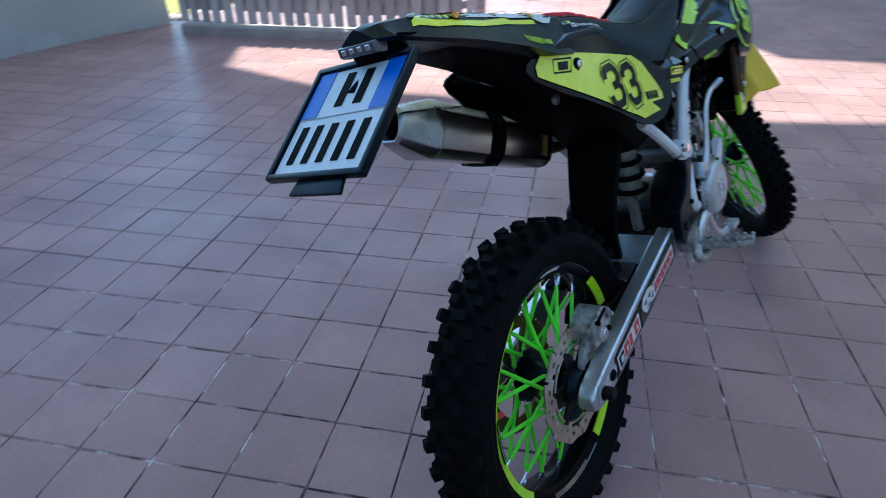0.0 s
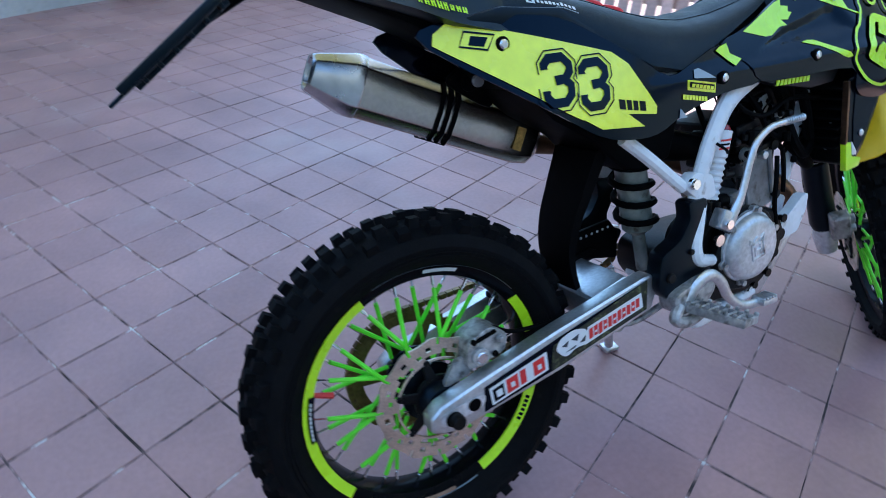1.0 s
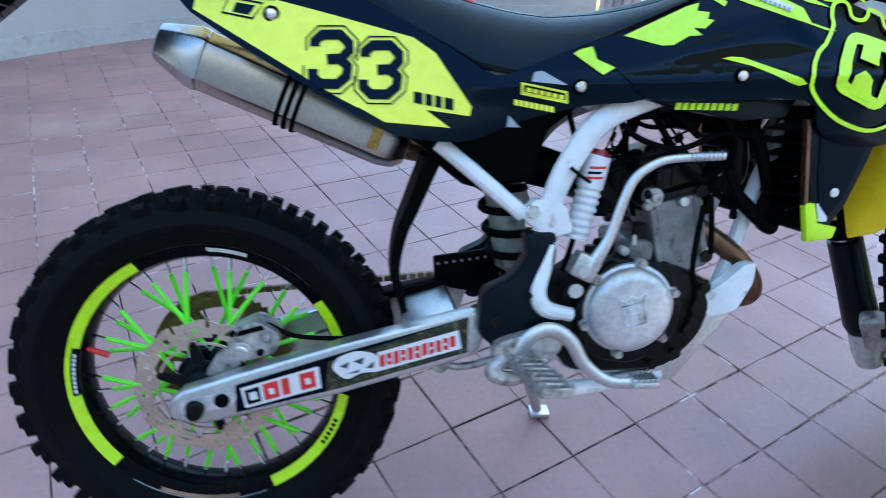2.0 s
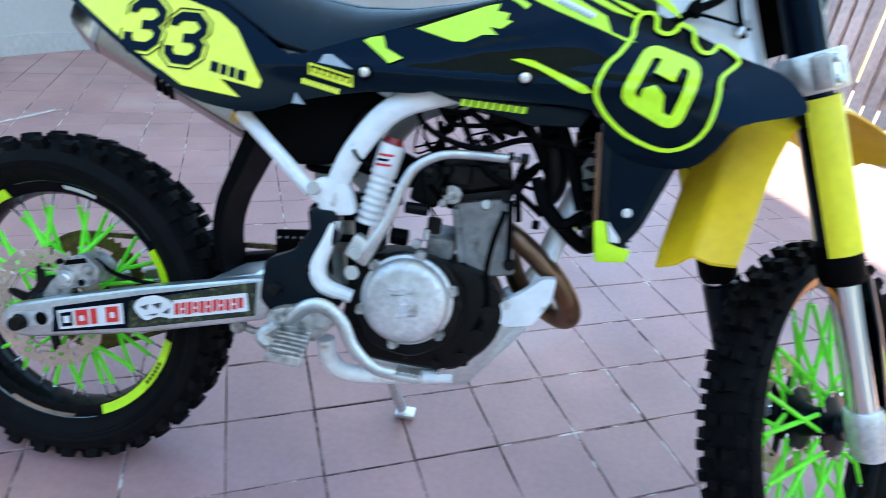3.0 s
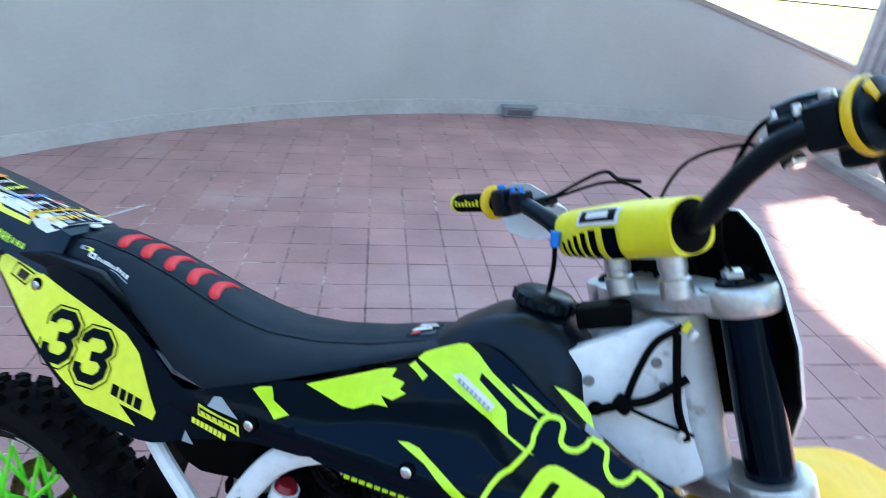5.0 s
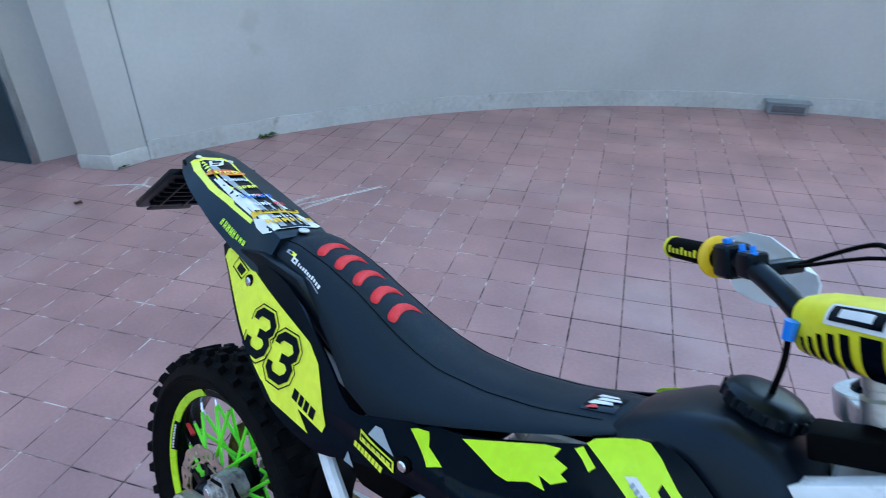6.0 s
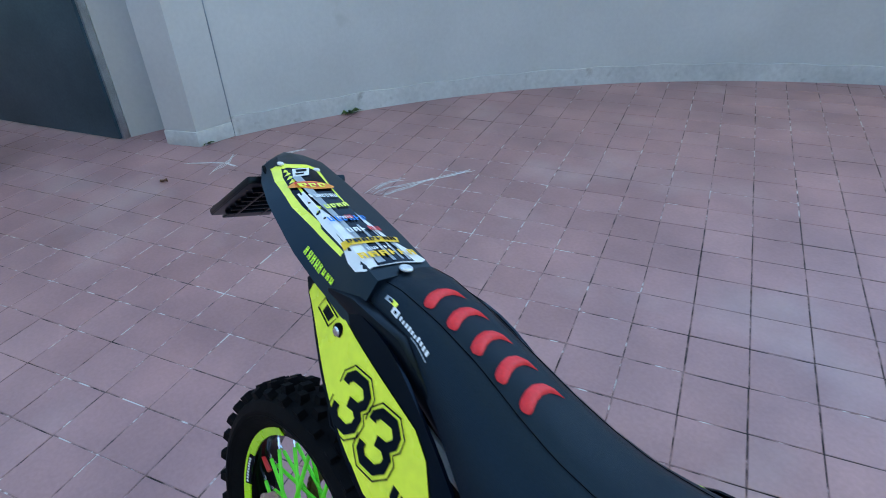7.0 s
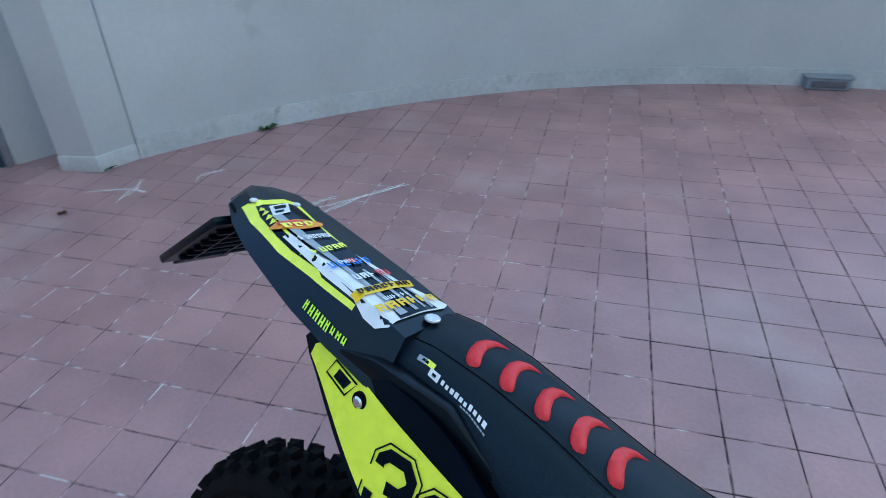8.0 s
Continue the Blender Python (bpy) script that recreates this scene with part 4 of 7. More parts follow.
lathe(bm, [(0.020, -0.090), (0.030, -0.088), (0.038, -0.078), (0.040, -0.07), (0.02, -0.07)], 28, (0, 0, 0.322))
part("hub_collar", bm, "black", bike)
# chain slider on the arm, lower guide
bm = bmesh.new()
slab(bm, [(0.20, 0.428), (0.44, 0.482), (0.46, 0.474), (0.44, 0.465), (0.20, 0.416)], 0.04, 0.09, 0.004)
slab(bm, [(0.24, 0.300), (0.33, 0.318), (0.34, 0.352), (0.26, 0.335)], 0.05, 0.085, 0.004)
part("chain_guide", bm, "matte", bike)
bm = bmesh.new()
slab(bm, [(0.395, 0.520), (0.50, 0.534), (0.525, 0.500), (0.522, 0.440), (0.40, 0.462)], 0.046, 0.056, 0.004)
guide = part("chain_cover", bm, "matte", bike, "black perforated chain cover")
for k in range(7):
    bm = bmesh.new()
    pin(bm, (0.405 + k * 0.015, 0.045, 0.506 + 0.002 * k), 0.003, 0.004)
    part("cover_hole", bm, "alu", guide)
# rear caliper on its bracket, with hose
bm = bmesh.new()
slab(bm, rounded([(0.045, 0.378), (0.125, 0.398), (0.130, 0.432), (0.095, 0.455), (0.050, 0.435)], 3, 0.25), -0.105, -0.050, 0.008, 3)
slab(bm, rounded([(0.0, 0.350), (0.06, 0.362), (0.07, 0.40), (0.03, 0.40)], 2, 0.25), -0.088, -0.076, 0.003)
pin(bm, (0.070, -0.108, 0.405), 0.017, 0.012)
pin(bm, (0.112, -0.106, 0.428), 0.008, 0.012)
caliper = part("rear_caliper", bm, "dirty", bike, "grey rear brake caliper")
for x, z, r, h, ink in ((0.070, 0.405, 0.011, 0.016, "chrome"), (0.112, 0.428, 0.0055, 0.014, "dirty"), (0.058, 0.436, 0.005, 0.010, "matte"), (0.100, 0.402, 0.006, 0.006, "matte")):
    bm = bmesh.new()
    pin(bm, (x, -0.110, z), r, h)
    part("caliper_bolt", bm, ink, caliper)
bm = bmesh.new()
slab(bm, [(0.062, 0.428), (0.108, 0.440), (0.104, 0.448), (0.066, 0.438)], -0.107, -0.103, 0.001, 1)
part("caliper_slot", bm, "matte", caliper)
bm = bmesh.new()
tube(bm, [(0.11, -0.086, 0.442), (0.16, -0.084, 0.418), (0.27, -0.084, 0.415), (0.40, -0.086, 0.445), (0.46, -0.09, 0.45)], 0.0042, 8)
part("brake_hose", bm, "matte", bike)

# mud flap in front of the rear wheel
bm = bmesh.new()
rings = []
for q, w, th in zip(spline([(0.385, 0, 0.715), (0.352, 0, 0.635), (0.328, 0, 0.572), (0.322, 0, 0.500), (0.350, 0, 0.404)], 4), np.linspace(0.062, 0.045, 17), np.linspace(0.030, 0.010, 17)):
    rings.append([q + Vector((dx * th, w * y, 0)) for dx, y in ((-0.5, -1), (-0.65, 0), (-0.5, 1), (0.5, 1), (0.4, 0), (0.5, -1))])
ring_loft(bm, rings)
bmesh.ops.recalc_face_normals(bm, faces=bm.faces)
part("inner_mudguard", bm, "matte", bike, "black inner mudguard")
# airbox and the space under the seat
bm = bmesh.new()
slab(bm, [(0.20, 0.845), (0.30, 0.90), (0.47, 0.85), (0.66, 0.86), (0.62, 0.80), (0.57, 0.76), (0.548, 0.678), (0.490, 0.668), (0.460, 0.664), (0.430, 0.672), (0.400, 0.695), (0.360, 0.735), (0.27, 0.785)], -0.075, 0.09, 0.012, 3)
part("airbox", bm, "matte", bike, "black airbox under the seat")
bm = bmesh.new()
slab(bm, [(-0.235, 1.052), (-0.10, 1.035), (0.15, 0.985), (0.33, 0.925), (0.30, 0.80), (0.24, 0.815), (0.13, 0.905), (0.0, 0.965), (-0.15, 1.022)], -0.066, 0.066, 0.010, 2)
part("under_tail", bm, "matte", bike, "black plastic under the tail")

# subframe and frame
bm = bmesh.new()
for s in (-1, 1):
    y = s * 0.115
    tube(bm, [(0.385, y, 0.742), (0.44, s * 0.125, 0.698), (0.520, s * 0.132, 0.632)], 0.0125, 10, 4)
    tube(bm, [(0.10, s * 0.06, 0.93), (0.30, s * 0.085, 0.86), (0.55, s * 0.10, 0.83), (0.64, s * 0.10, 0.80)], 0.011, 8, 4)
subframe = part("subframe", bm, "white", bike, "white tubular subframe")
bm = bmesh.new()
for s in (-1, 1):
    tube(bm, [(0.552, s * 0.135, 0.605), (0.564, s * 0.135, 0.655), (0.590, s * 0.133, 0.715), (0.638, s * 0.125, 0.778), (0.715, s * 0.112, 0.815), (0.86, s * 0.09, 0.86), (1.06, s * 0.055, 0.93)], [0.0180, 0.0185, 0.0195, 0.0205, 0.0215, 0.021, 0.020], 12, 5, flat=0.62)
    slab(bm, rounded([(0.512, 0.632), (0.535, 0.660), (0.585, 0.650), (0.600, 0.605), (0.560, 0.598)], 2, 0.2), s * 0.120, s * 0.146, 0.005)
    tube(bm, [(0.566, s * 0.140, 0.592), (0.556, s * 0.142, 0.548), (0.546, s * 0.146, 0.508), (0.560, s * 0.146, 0.480), (0.606, s * 0.138, 0.466)], [0.010, 0.0125, 0.0145, 0.0145, 0.012], 10, 5)
    tube(bm, [(0.60, s * 0.085, 0.380), (0.66, s * 0.08, 0.345), (0.80, s * 0.07, 0.350), (0.875, s * 0.065, 0.44), (0.915, s * 0.06, 0.52), (0.97, s * 0.05, 0.70), (1.08, s * 0.03, 0.90)], 0.0135, 10, 5)
frame_part = part("frame", bm, "white", bike, "white-painted steel frame")
for s in (-1, 1):
    bm = bmesh.new()
    pin(bm, (0.530, s * 0.148, 0.640), 0.011, 0.010)
    hexbolt(bm, (0.530, s * 0.154, 0.640), 0.007, 0.006)
    part("frame_bolt", bm, "chrome", frame_part)
bm = bmesh.new()
for p in ((0.567, 0.700),):
    tube(bm, [(p[0] + 0.02, -0.148, p[1] + 0.008), (p[0] + 0.034, -0.158, p[1] - 0.004), (p[0] + 0.052, -0.148, p[1] - 0.014)], 0.003, 6)
part("cable_tie", bm, "matte", frame_part)
# pivot plates
for s in (1, -1):
    bm = bmesh.new()
    slab(bm, rounded([(0.520, 0.606), (0.572, 0.608), (0.573, 0.558), (0.553, 0.522), (0.558, 0.494), (0.602, 0.474), (0.580, 0.435), (0.480, 0.412), (0.450, 0.440), (0.455, 0.510), (0.503, 0.532), (0.527, 0.570)], 2, 0.2), s * 0.112, s * 0.150, 0.006)
    plate = part("pivot_plate", bm, "black", bike, "black frame guard at the swingarm pivot")
for x, z, r in ((0.478, 0.462, 0.010), (0.530, 0.505, 0.006)):
    bm = bmesh.new()
    pin(bm, (x, -0.152, z), r, 0.010)
    part("pivot_bolt", bm, "dark_case", plate)

# shock with its spring, and the ribbed white reservoir
bm = bmesh.new()
pts = []
A, B = Vector((0.505, 0, 0.690)), Vector((0.535, 0, 0.530))
ax = (B - A).normalized()
u = ax.cross(Vector((0, 1, 0))).normalized()
for i in range(4 * 14 + 1):
    a = i / 14 * 2 * math.pi
    pts.append(A.lerp(B, i / (4 * 14)) + 0.041 * (u * math.cos(a) + Vector((0, 1, 0)) * math.sin(a)))
tube(bm, pts, 0.0072, 8, 1)
shock = part("shock_spring", bm, "matte", bike, "black rear shock spring")
bm = bmesh.new()
tube(bm, [(0.494, 0, 0.76), (0.538, 0, 0.520), (0.540, 0, 0.505), (0.556, 0, 0.42)], [0.033, 0.033, 0.014, 0.014], 18, 1)
part("shock_body", bm, "oldalu", bike, "greenish grey shock absorber body")
bm = bmesh.new()
A, B = Vector((0.642, -0.112, 0.724)), Vector((0.614, -0.112, 0.590))
pr = []
for i in range(46):
    t = i / 45
    pr.append((A.lerp(B, t), 0.0215 if t < 0.34 or i % 4 in (0, 1) else 0.0185))
rings = []
ax = (B - A).normalized()
u = ax.orthogonal().normalized()
w = ax.cross(u)
for q, rr in pr:
    rings.append([q + rr * (u * math.cos(2 * math.pi * k / 18) + w * math.sin(2 * math.pi * k / 18)) for k in range(18)])
ring_loft(bm, rings)
res = part("shock_reservoir", bm, "paper", bike, "ribbed white shock reservoir")
bm = bmesh.new()
tube(bm, [A - ax * 0.010, A - ax * 0.001], [0.013, 0.0180], 16, 1)
part("reservoir_cap", bm, "darkred", res, "dark red reservoir cap")
for k in range(3):
    bm = bmesh.new()
    q = A.lerp(B, 0.13 + 0.06 * k)
    rows = [[q + ax * dz + 0.0221 * (Vector((math.sin(a), -math.cos(a), 0))) for a in np.linspace(-0.75, 0.55 - 0.3 * (k % 2), 7)] for dz in (-0.0020, 0.0020)]
    ring_loft(bm, rows, closed=False)
    part("label_bar", bm, "redmark" if k != 1 else "gloss", res)

# engine
bm = bmesh.new()
slab(bm, rounded([(0.585, 0.395), (0.620, 0.350), (0.790, 0.348), (0.850, 0.410), (0.868, 0.470), (0.838, 0.525), (0.760, 0.545), (0.640, 0.545), (0.590, 0.510)], 3, 0.3), -0.118, -0.020, 0.016, 3)
slab(bm, rounded([(0.590, 0.395), (0.620, 0.352), (0.790, 0.350), (0.850, 0.410), (0.862, 0.460), (0.780, 0.478), (0.640, 0.470), (0.596, 0.450)], 3, 0.3), -0.024, 0.125, 0.016, 3)
slab(bm, rounded([(0.605, 0.47), (0.655, 0.556), (0.750, 0.556), (0.796, 0.50), (0.790, 0.42), (0.720, 0.375), (0.640, 0.39)], 3, 0.35), -0.146, -0.116, 0.008, 3)
engine = part("engine_case", bm, "dark_case", bike, "dark engine case with dried dirt")
bm = bmesh.new()
cc = (0.700, 0, 0.478)
lathe(bm, [(0.0001, -0.172), (0.052, -0.172), (0.060, -0.1705), (0.066, -0.166), (0.070, -0.160), (0.0715, -0.152), (0.0760, -0.150), (0.0770, -0.146), (0.0770, -0.138)], 64, cc)
cover = part("clutch_cover", bm, "cast", bike, "round cast aluminium clutch cover")
for k in range(6):
    a = math.radians(20 + 60 * k)
    bm = bmesh.new()
    slab(bm, [(0.072 * math.cos(a + t) if r == 0 else 0.086 * math.cos(a + t * 0.7), 0.072 * math.sin(a + t) if r == 0 else 0.086 * math.sin(a + t * 0.7)) for r, t in ((0, -0.16), (1, -0.12), (1, 0.12), (0, 0.16))], -0.152, -0.138, 0.002, 1, Matrix.Translation(cc))
    hexbolt(bm, (cc[0] + 0.079 * math.cos(a), -0.156, cc[2] + 0.079 * math.sin(a)), 0.0048, 0.006)
    part("cover_bolt", bm, "dirty", cover)
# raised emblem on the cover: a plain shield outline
bm = bmesh.new()
R_ = Matrix.Translation((cc[0], -0.1718, cc[2])) @ pose(0, 0, 0, 0, -14, 0)
for pts, rr in (([(-0.017, -0.020), (0.017, -0.020), (0.017, 0.016), (-0.017, 0.016), (-0.017, -0.020)], 0.0034), ([(-0.021, 0.019), (-0.021, 0.027), (-0.010, 0.021), (0.0, 0.028), (0.010, 0.021), (0.021, 0.027), (0.021, 0.019)], 0.0028),
                ([(-0.008, -0.013), (-0.008, 0.009)], 0.0032), ([(0.008, -0.013), (0.008, 0.009)], 0.0032), ([(-0.008, -0.002), (0.008, -0.002)], 0.0032)):
    tube(bm, [R_ @ Vector((x, 0, z)) for x, z in pts], rr, 6, 1)
part("cover_emblem", bm, "cast", cover)
# cylinder, head, details
tilt = Matrix.Translation((0.808, 0, 0.585)) @ pose(0, 0, 0, 0, -14, 0)
bm = bmesh.new()
block(bm, (0.094, 0.165, 0.135), tilt @ pose(0, 0, 0.0), 0.008, 3)
for x in (-0.040, 0.040):
    block(bm, (0.014, 0.176, 0.120), tilt @ pose(x, 0, 0.0), 0.003, 1)
cyl = part("cylinder", bm, "case", bike, "grey cast cylinder")
bm = bmesh.new()
block(bm, (0.118, 0.178, 0.013), tilt @ pose(0, 0, 0.074), 0.004)
part("head_gasket", bm, "dark_case", cyl)
bm = bmesh.new()
block(bm, (0.112, 0.165, 0.048), tilt @ pose(0.004, 0, 0.105), 0.014, 3)
block(bm, (0.085, 0.175, 0.026), tilt @ pose(-0.010, 0, 0.135), 0.010, 3)
part("cylinder_head", bm, "dark_case", cyl, "dark cylinder head")
for x, z in ((-0.046, 0.078), (0.046, 0.070), (-0.038, -0.045), (0.040, -0.045), (0.0, 0.112)):
    bm = bmesh.new()
    hexbolt(bm, tilt @ Vector((x, -0.088, z)), 0.008, 0.012)
    part("head_bolt", bm, "dark_case", cyl)
bm = bmesh.new()
pin(bm, tilt @ Vector((0.012, -0.090, 0.060)), 0.009, 0.016)
part("water_plug", bm, "alu", cyl)
bm = bmesh.new()
slab(bm, rounded([(0.712, 0.580), (0.762, 0.578), (0.760, 0.536), (0.716, 0.542)], 2, 0.25), -0.092, 0.05, 0.008, 3)
part("inlet_casting", bm, "case", cyl, "pale grey casting behind the cylinder")
# carburettor and rubber ducts
bm = bmesh.new()
tube(bm, [(0.56, -0.01, 0.70), (0.62, -0.02, 0.685), (0.68, -0.02, 0.672)], [0.036, 0.032, 0.026], 18, 5)
part("intake_duct", bm, "matte", bike, "black intake rubber")
bm = bmesh.new()
block(bm, (0.052, 0.060, 0.080), pose(0.702, -0.030, 0.665, 0, 12, 0), 0.010, 3)
pin(bm, (0.702, -0.066, 0.680), 0.018, 0.016)
tube(bm, [(0.72, -0.02, 0.665), (0.77, -0.01, 0.65)], 0.022, 14, 1)
part("carburettor", bm, "dark_case", bike, "dark carburettor")
bm = bmesh.new()
pin(bm, (0.748, -0.095, 0.655), 0.016, 0.020)
pin(bm, (0.748, -0.108, 0.655), 0.008, 0.010)
part("decompressor", bm, "dirty", engine)
# hoses and wires round the engine
for pts, rr in (
        ([(0.66, -0.10, 0.80), (0.70, -0.115, 0.755), (0.78, -0.105, 0.735), (0.86, -0.10, 0.76), (0.96, -0.10, 0.75)], 0.005),
        ([(0.74, -0.085, 0.79), (0.77, -0.10, 0.74), (0.80, -0.10, 0.70), (0.84, -0.095, 0.68)], 0.006),
        ([(0.845, -0.105, 0.66), (0.850, -0.110, 0.61), (0.855, -0.110, 0.56)], 0.0048),
        ([(0.60, -0.08, 0.79), (0.62, -0.10, 0.70), (0.615, -0.105, 0.60), (0.60, -0.10, 0.53)], 0.005),
        ([(0.90, -0.085, 0.80), (0.93, -0.09, 0.74), (0.96, -0.09, 0.66)], 0.011),
        ([(0.80, -0.05, 0.81), (0.86, -0.07, 0.77), (0.90, -0.06, 0.71)], 0.009),
        ([(0.70, -0.06, 0.80), (0.73, -0.085, 0.77), (0.80, -0.08, 0.775), (0.92, -0.07, 0.80)], 0.004)):
    t = bmesh.new()
    tube(t, pts, rr, 8)
    part("hose", t, "matte", bike)
rngs = random.Random(21)
for i in range(24):
    x0, z0 = rngs.uniform(0.66, 0.95), rngs.uniform(0.70, 0.80)
    y0 = rngs.uniform(-0.11, -0.03)
    pts = [(x0, y0, z0)]
    for _ in range(3):
        x0 += rngs.uniform(-0.03, 0.06)
        z0 += rngs.uniform(-0.07, 0.025)
        y0 = max(-0.115, min(-0.02, y0 + rngs.uniform(-0.03, 0.03)))
        pts.append((min(x0, 0.965), y0, max(z0, 0.60)))
    bm = bmesh.new()
    tube(bm, pts, rngs.choice((0.0018, 0.0024, 0.0034, 0.0060)), 6, 5)
    part("wire", bm, "matte", bike)
# black coil and catch can under the tank
bm = bmesh.new()
block(bm, (0.060, 0.050, 0.036), pose(0.815, -0.030, 0.782, 0, 10, 0), 0.010, 3)
tube(bm, [(0.885, -0.04, 0.80), (0.905, -0.055, 0.745), (0.915, -0.05, 0.69), (0.90, -0.045, 0.655)], [0.020, 0.022, 0.021, 0.016], 12, 5)
part("ignition_coil", bm, "dark_case", bike, "black coil and hose under the tank")
for i in range(12):
    q = (rngs.uniform(0.70, 0.93), rngs.uniform(-0.11, -0.08), rngs.uniform(0.62, 0.76))
    bm = bmesh.new()
    pin(bm, q, rngs.uniform(0.005, 0.009), rngs.uniform(0.008, 0.02), axis=rngs.choice("XYZ"), seg=8)
    part("hose_clip", bm, rngs.choice(("dark_case", "matte", "dark_case", "dirty")), bike)
for x, z, r in ((0.835, 0.470, 0.010), (0.822, 0.430, 0.008), (0.842, 0.505, 0.007), (0.800, 0.388, 0.007), (0.640, 0.560, 0.009), (0.622, 0.400, 0.007), (0.760, 0.368, 0.006)):
    bm = bmesh.new()
    hexbolt(bm, (x, -0.122 if x > 0.8 else -0.126, z), r, 0.012)
    part("case_bolt", bm, "dark_case", engine)
for pts, rr in (([(0.838, -0.100, 0.640), (0.826, -0.112, 0.590), (0.822, -0.116, 0.535), (0.830, -0.118, 0.480), (0.815, -0.118, 0.420)], 0.0050), ([(0.880, -0.09, 0.70), (0.900, -0.10, 0.655), (0.930, -0.10, 0.63), (0.965, -0.09, 0.65)], 0.010)):
    bm = bmesh.new()
    tube(bm, pts, rr, 8, 5)
    part("hose", bm, "matte", bike)
for x, y, z, r, h, m, axis in ((0.640, -0.112, 0.566, 0.010, 0.022, "dark_case", "Z"), (0.668, -0.100, 0.572, 0.014, 0.030, "matte", "X"), (0.700, -0.108, 0.566, 0.008, 0.018, "dirty", "Y"), (0.725, -0.104, 0.600, 0.012, 0.026, "dark_case", "Z"), (0.690, -0.090, 0.622, 0.010, 0.040, "dark_case", "X"),
                               (0.655, -0.105, 0.640, 0.013, 0.028, "matte", "Z"), (0.735, -0.108, 0.640, 0.007, 0.016, "dirty", "Y"), (0.760, -0.100, 0.690, 0.016, 0.030, "dark_case", "Z"), (0.715, -0.112, 0.585, 0.005, 0.020, "chrome", "Z")):
    bm = bmesh.new()
    pin(bm, (x, y, z), r, h, axis=axis, seg=10)
    part("hose_union", bm, m, engine)
# kick start lever
bm = bmesh.new()
tube(bm, [(0.622, -0.158, 0.545), (0.640, -0.160, 0.575), (0.655, -0.160, 0.605), (0.672, -0.158, 0.660), (0.690, -0.156, 0.695), (0.725, -0.155, 0.718), (0.765, -0.155, 0.725), (0.83, -0.155, 0.728)],
     [0.012, 0.0105, 0.0085, 0.008, 0.0078, 0.0072, 0.0068, 0.0068], 12, 5, flat=0.8)
block(bm, (0.042, 0.030, 0.040), pose(0.618, -0.150, 0.552, 0, 25, 0), 0.006)
for k in range(8):
    q = Vector((0.775 + k * 0.007, -0.155, 0.7258 + 0.0004 * k))
    lathe(bm, [(0.0062, -0.0012), (0.0082, 0), (0.0062, 0.0012)], 14, q, axis="X")
kick = part("kick_lever", bm, "alu", bike, "aluminium kick-start lever")
bm = bmesh.new()
hexbolt(bm, (0.612, -0.168, 0.548), 0.007, 0.008)
hexbolt(bm, (0.606, -0.150, 0.512), 0.009, 0.012)
part("lever_bolt", bm, "chrome", kick)
# header pipe and silencer
bm = bmesh.new()
tube(bm, [(0.835, -0.03, 0.606), (0.874, -0.050, 0.584), (0.926, -0.062, 0.546), (0.966, -0.060, 0.498), (0.978, -0.040, 0.462), (0.955, 0.000, 0.450), (0.89, 0.05, 0.48), (0.82, 0.10, 0.58), (0.62, 0.13, 0.66), (0.42, 0.13, 0.70), (0.31, 0.128, 0.722)],
     [0.019, 0.019, 0.0195, 0.020, 0.020, 0.020, 0.020, 0.02, 0.02, 0.02, 0.022], 16, 6)
part("header_pipe", bm, "pipe", bike, "heat-tinted exhaust header pipe")
A, B = Vector((-0.094, 0.148, 0.902)), Vector((0.315, 0.122, 0.730))
ax = (B - A).normalized()
side = ax.cross(Vector((0, 0, 1))).normalized()
upv = side.cross(ax).normalized()


def muffler_ring(t, w, h, cham=0.36):
    c = A.lerp(B, t)
    pts = []
    for x, z in ((1, 1 - cham), (1.09, 0), (1, -1 + cham), (1 - cham, -1), (-1 + cham, -1), (-1, -1 + cham), (-1.09, 0), (-1, 1 - cham), (-1 + cham, 1), (1 - cham, 1)):
        pts.append(c + side * x * w + upv * z * h)
    return pts


bm = bmesh.new()
ring_loft(bm, [muffler_ring(t, w, h) for t, w, h in ((0.17, 0.046, 0.052), (0.18, 0.048, 0.054), (0.98, 0.046, 0.050), (1.05, 0.040, 0.044), (1.09, 0.026, 0.028))])
bevel(bm, 0.006, 2, 0.3)
muffler = part("silencer", bm, "titan", bike, "brushed titanium exhaust silencer")
bm = bmesh.new()
ring_loft(bm, [muffler_ring(t, w, h) for t, w, h in ((0.0, 0.026, 0.030), (0.012, 0.030, 0.034), (0.165, 0.0495, 0.0555), (0.20, 0.0500, 0.0560), (0.205, 0.049, 0.055))], caps=False)
ring_loft(bm, [muffler_ring(t, w, h) for t, w, h in ((0.0, 0.026, 0.030), (0.002, 0.022, 0.026), (0.10, 0.020, 0.022))], caps=False)
bevel(bm, 0.003, 2, 0.3)
part("end_cap", bm, "titan2", muffler, "bare metal silencer end cap")
bm = bmesh.new()
ring_loft(bm, [muffler_ring(t, 0.0215, 0.024) for t in (0.095, 0.10)])
part("outlet", bm, "matte", muffler, "dark exhaust outlet")
for t in (0.545, 0.58, 0.615):
    bm = bmesh.new()
    ring_loft(bm, [muffler_ring(t - 0.009, 0.0485, 0.0535), muffler_ring(t - 0.008, 0.0510, 0.0560), muffler_ring(t + 0.008, 0.0510, 0.0560), muffler_ring(t + 0.009, 0.0485, 0.0535)], caps=False)
    part("band", bm, "matte", muffler, "black silencer strap")
bm = bmesh.new()
c = A.lerp(B, 0.95)
s2 = -side if side.y > 0 else side
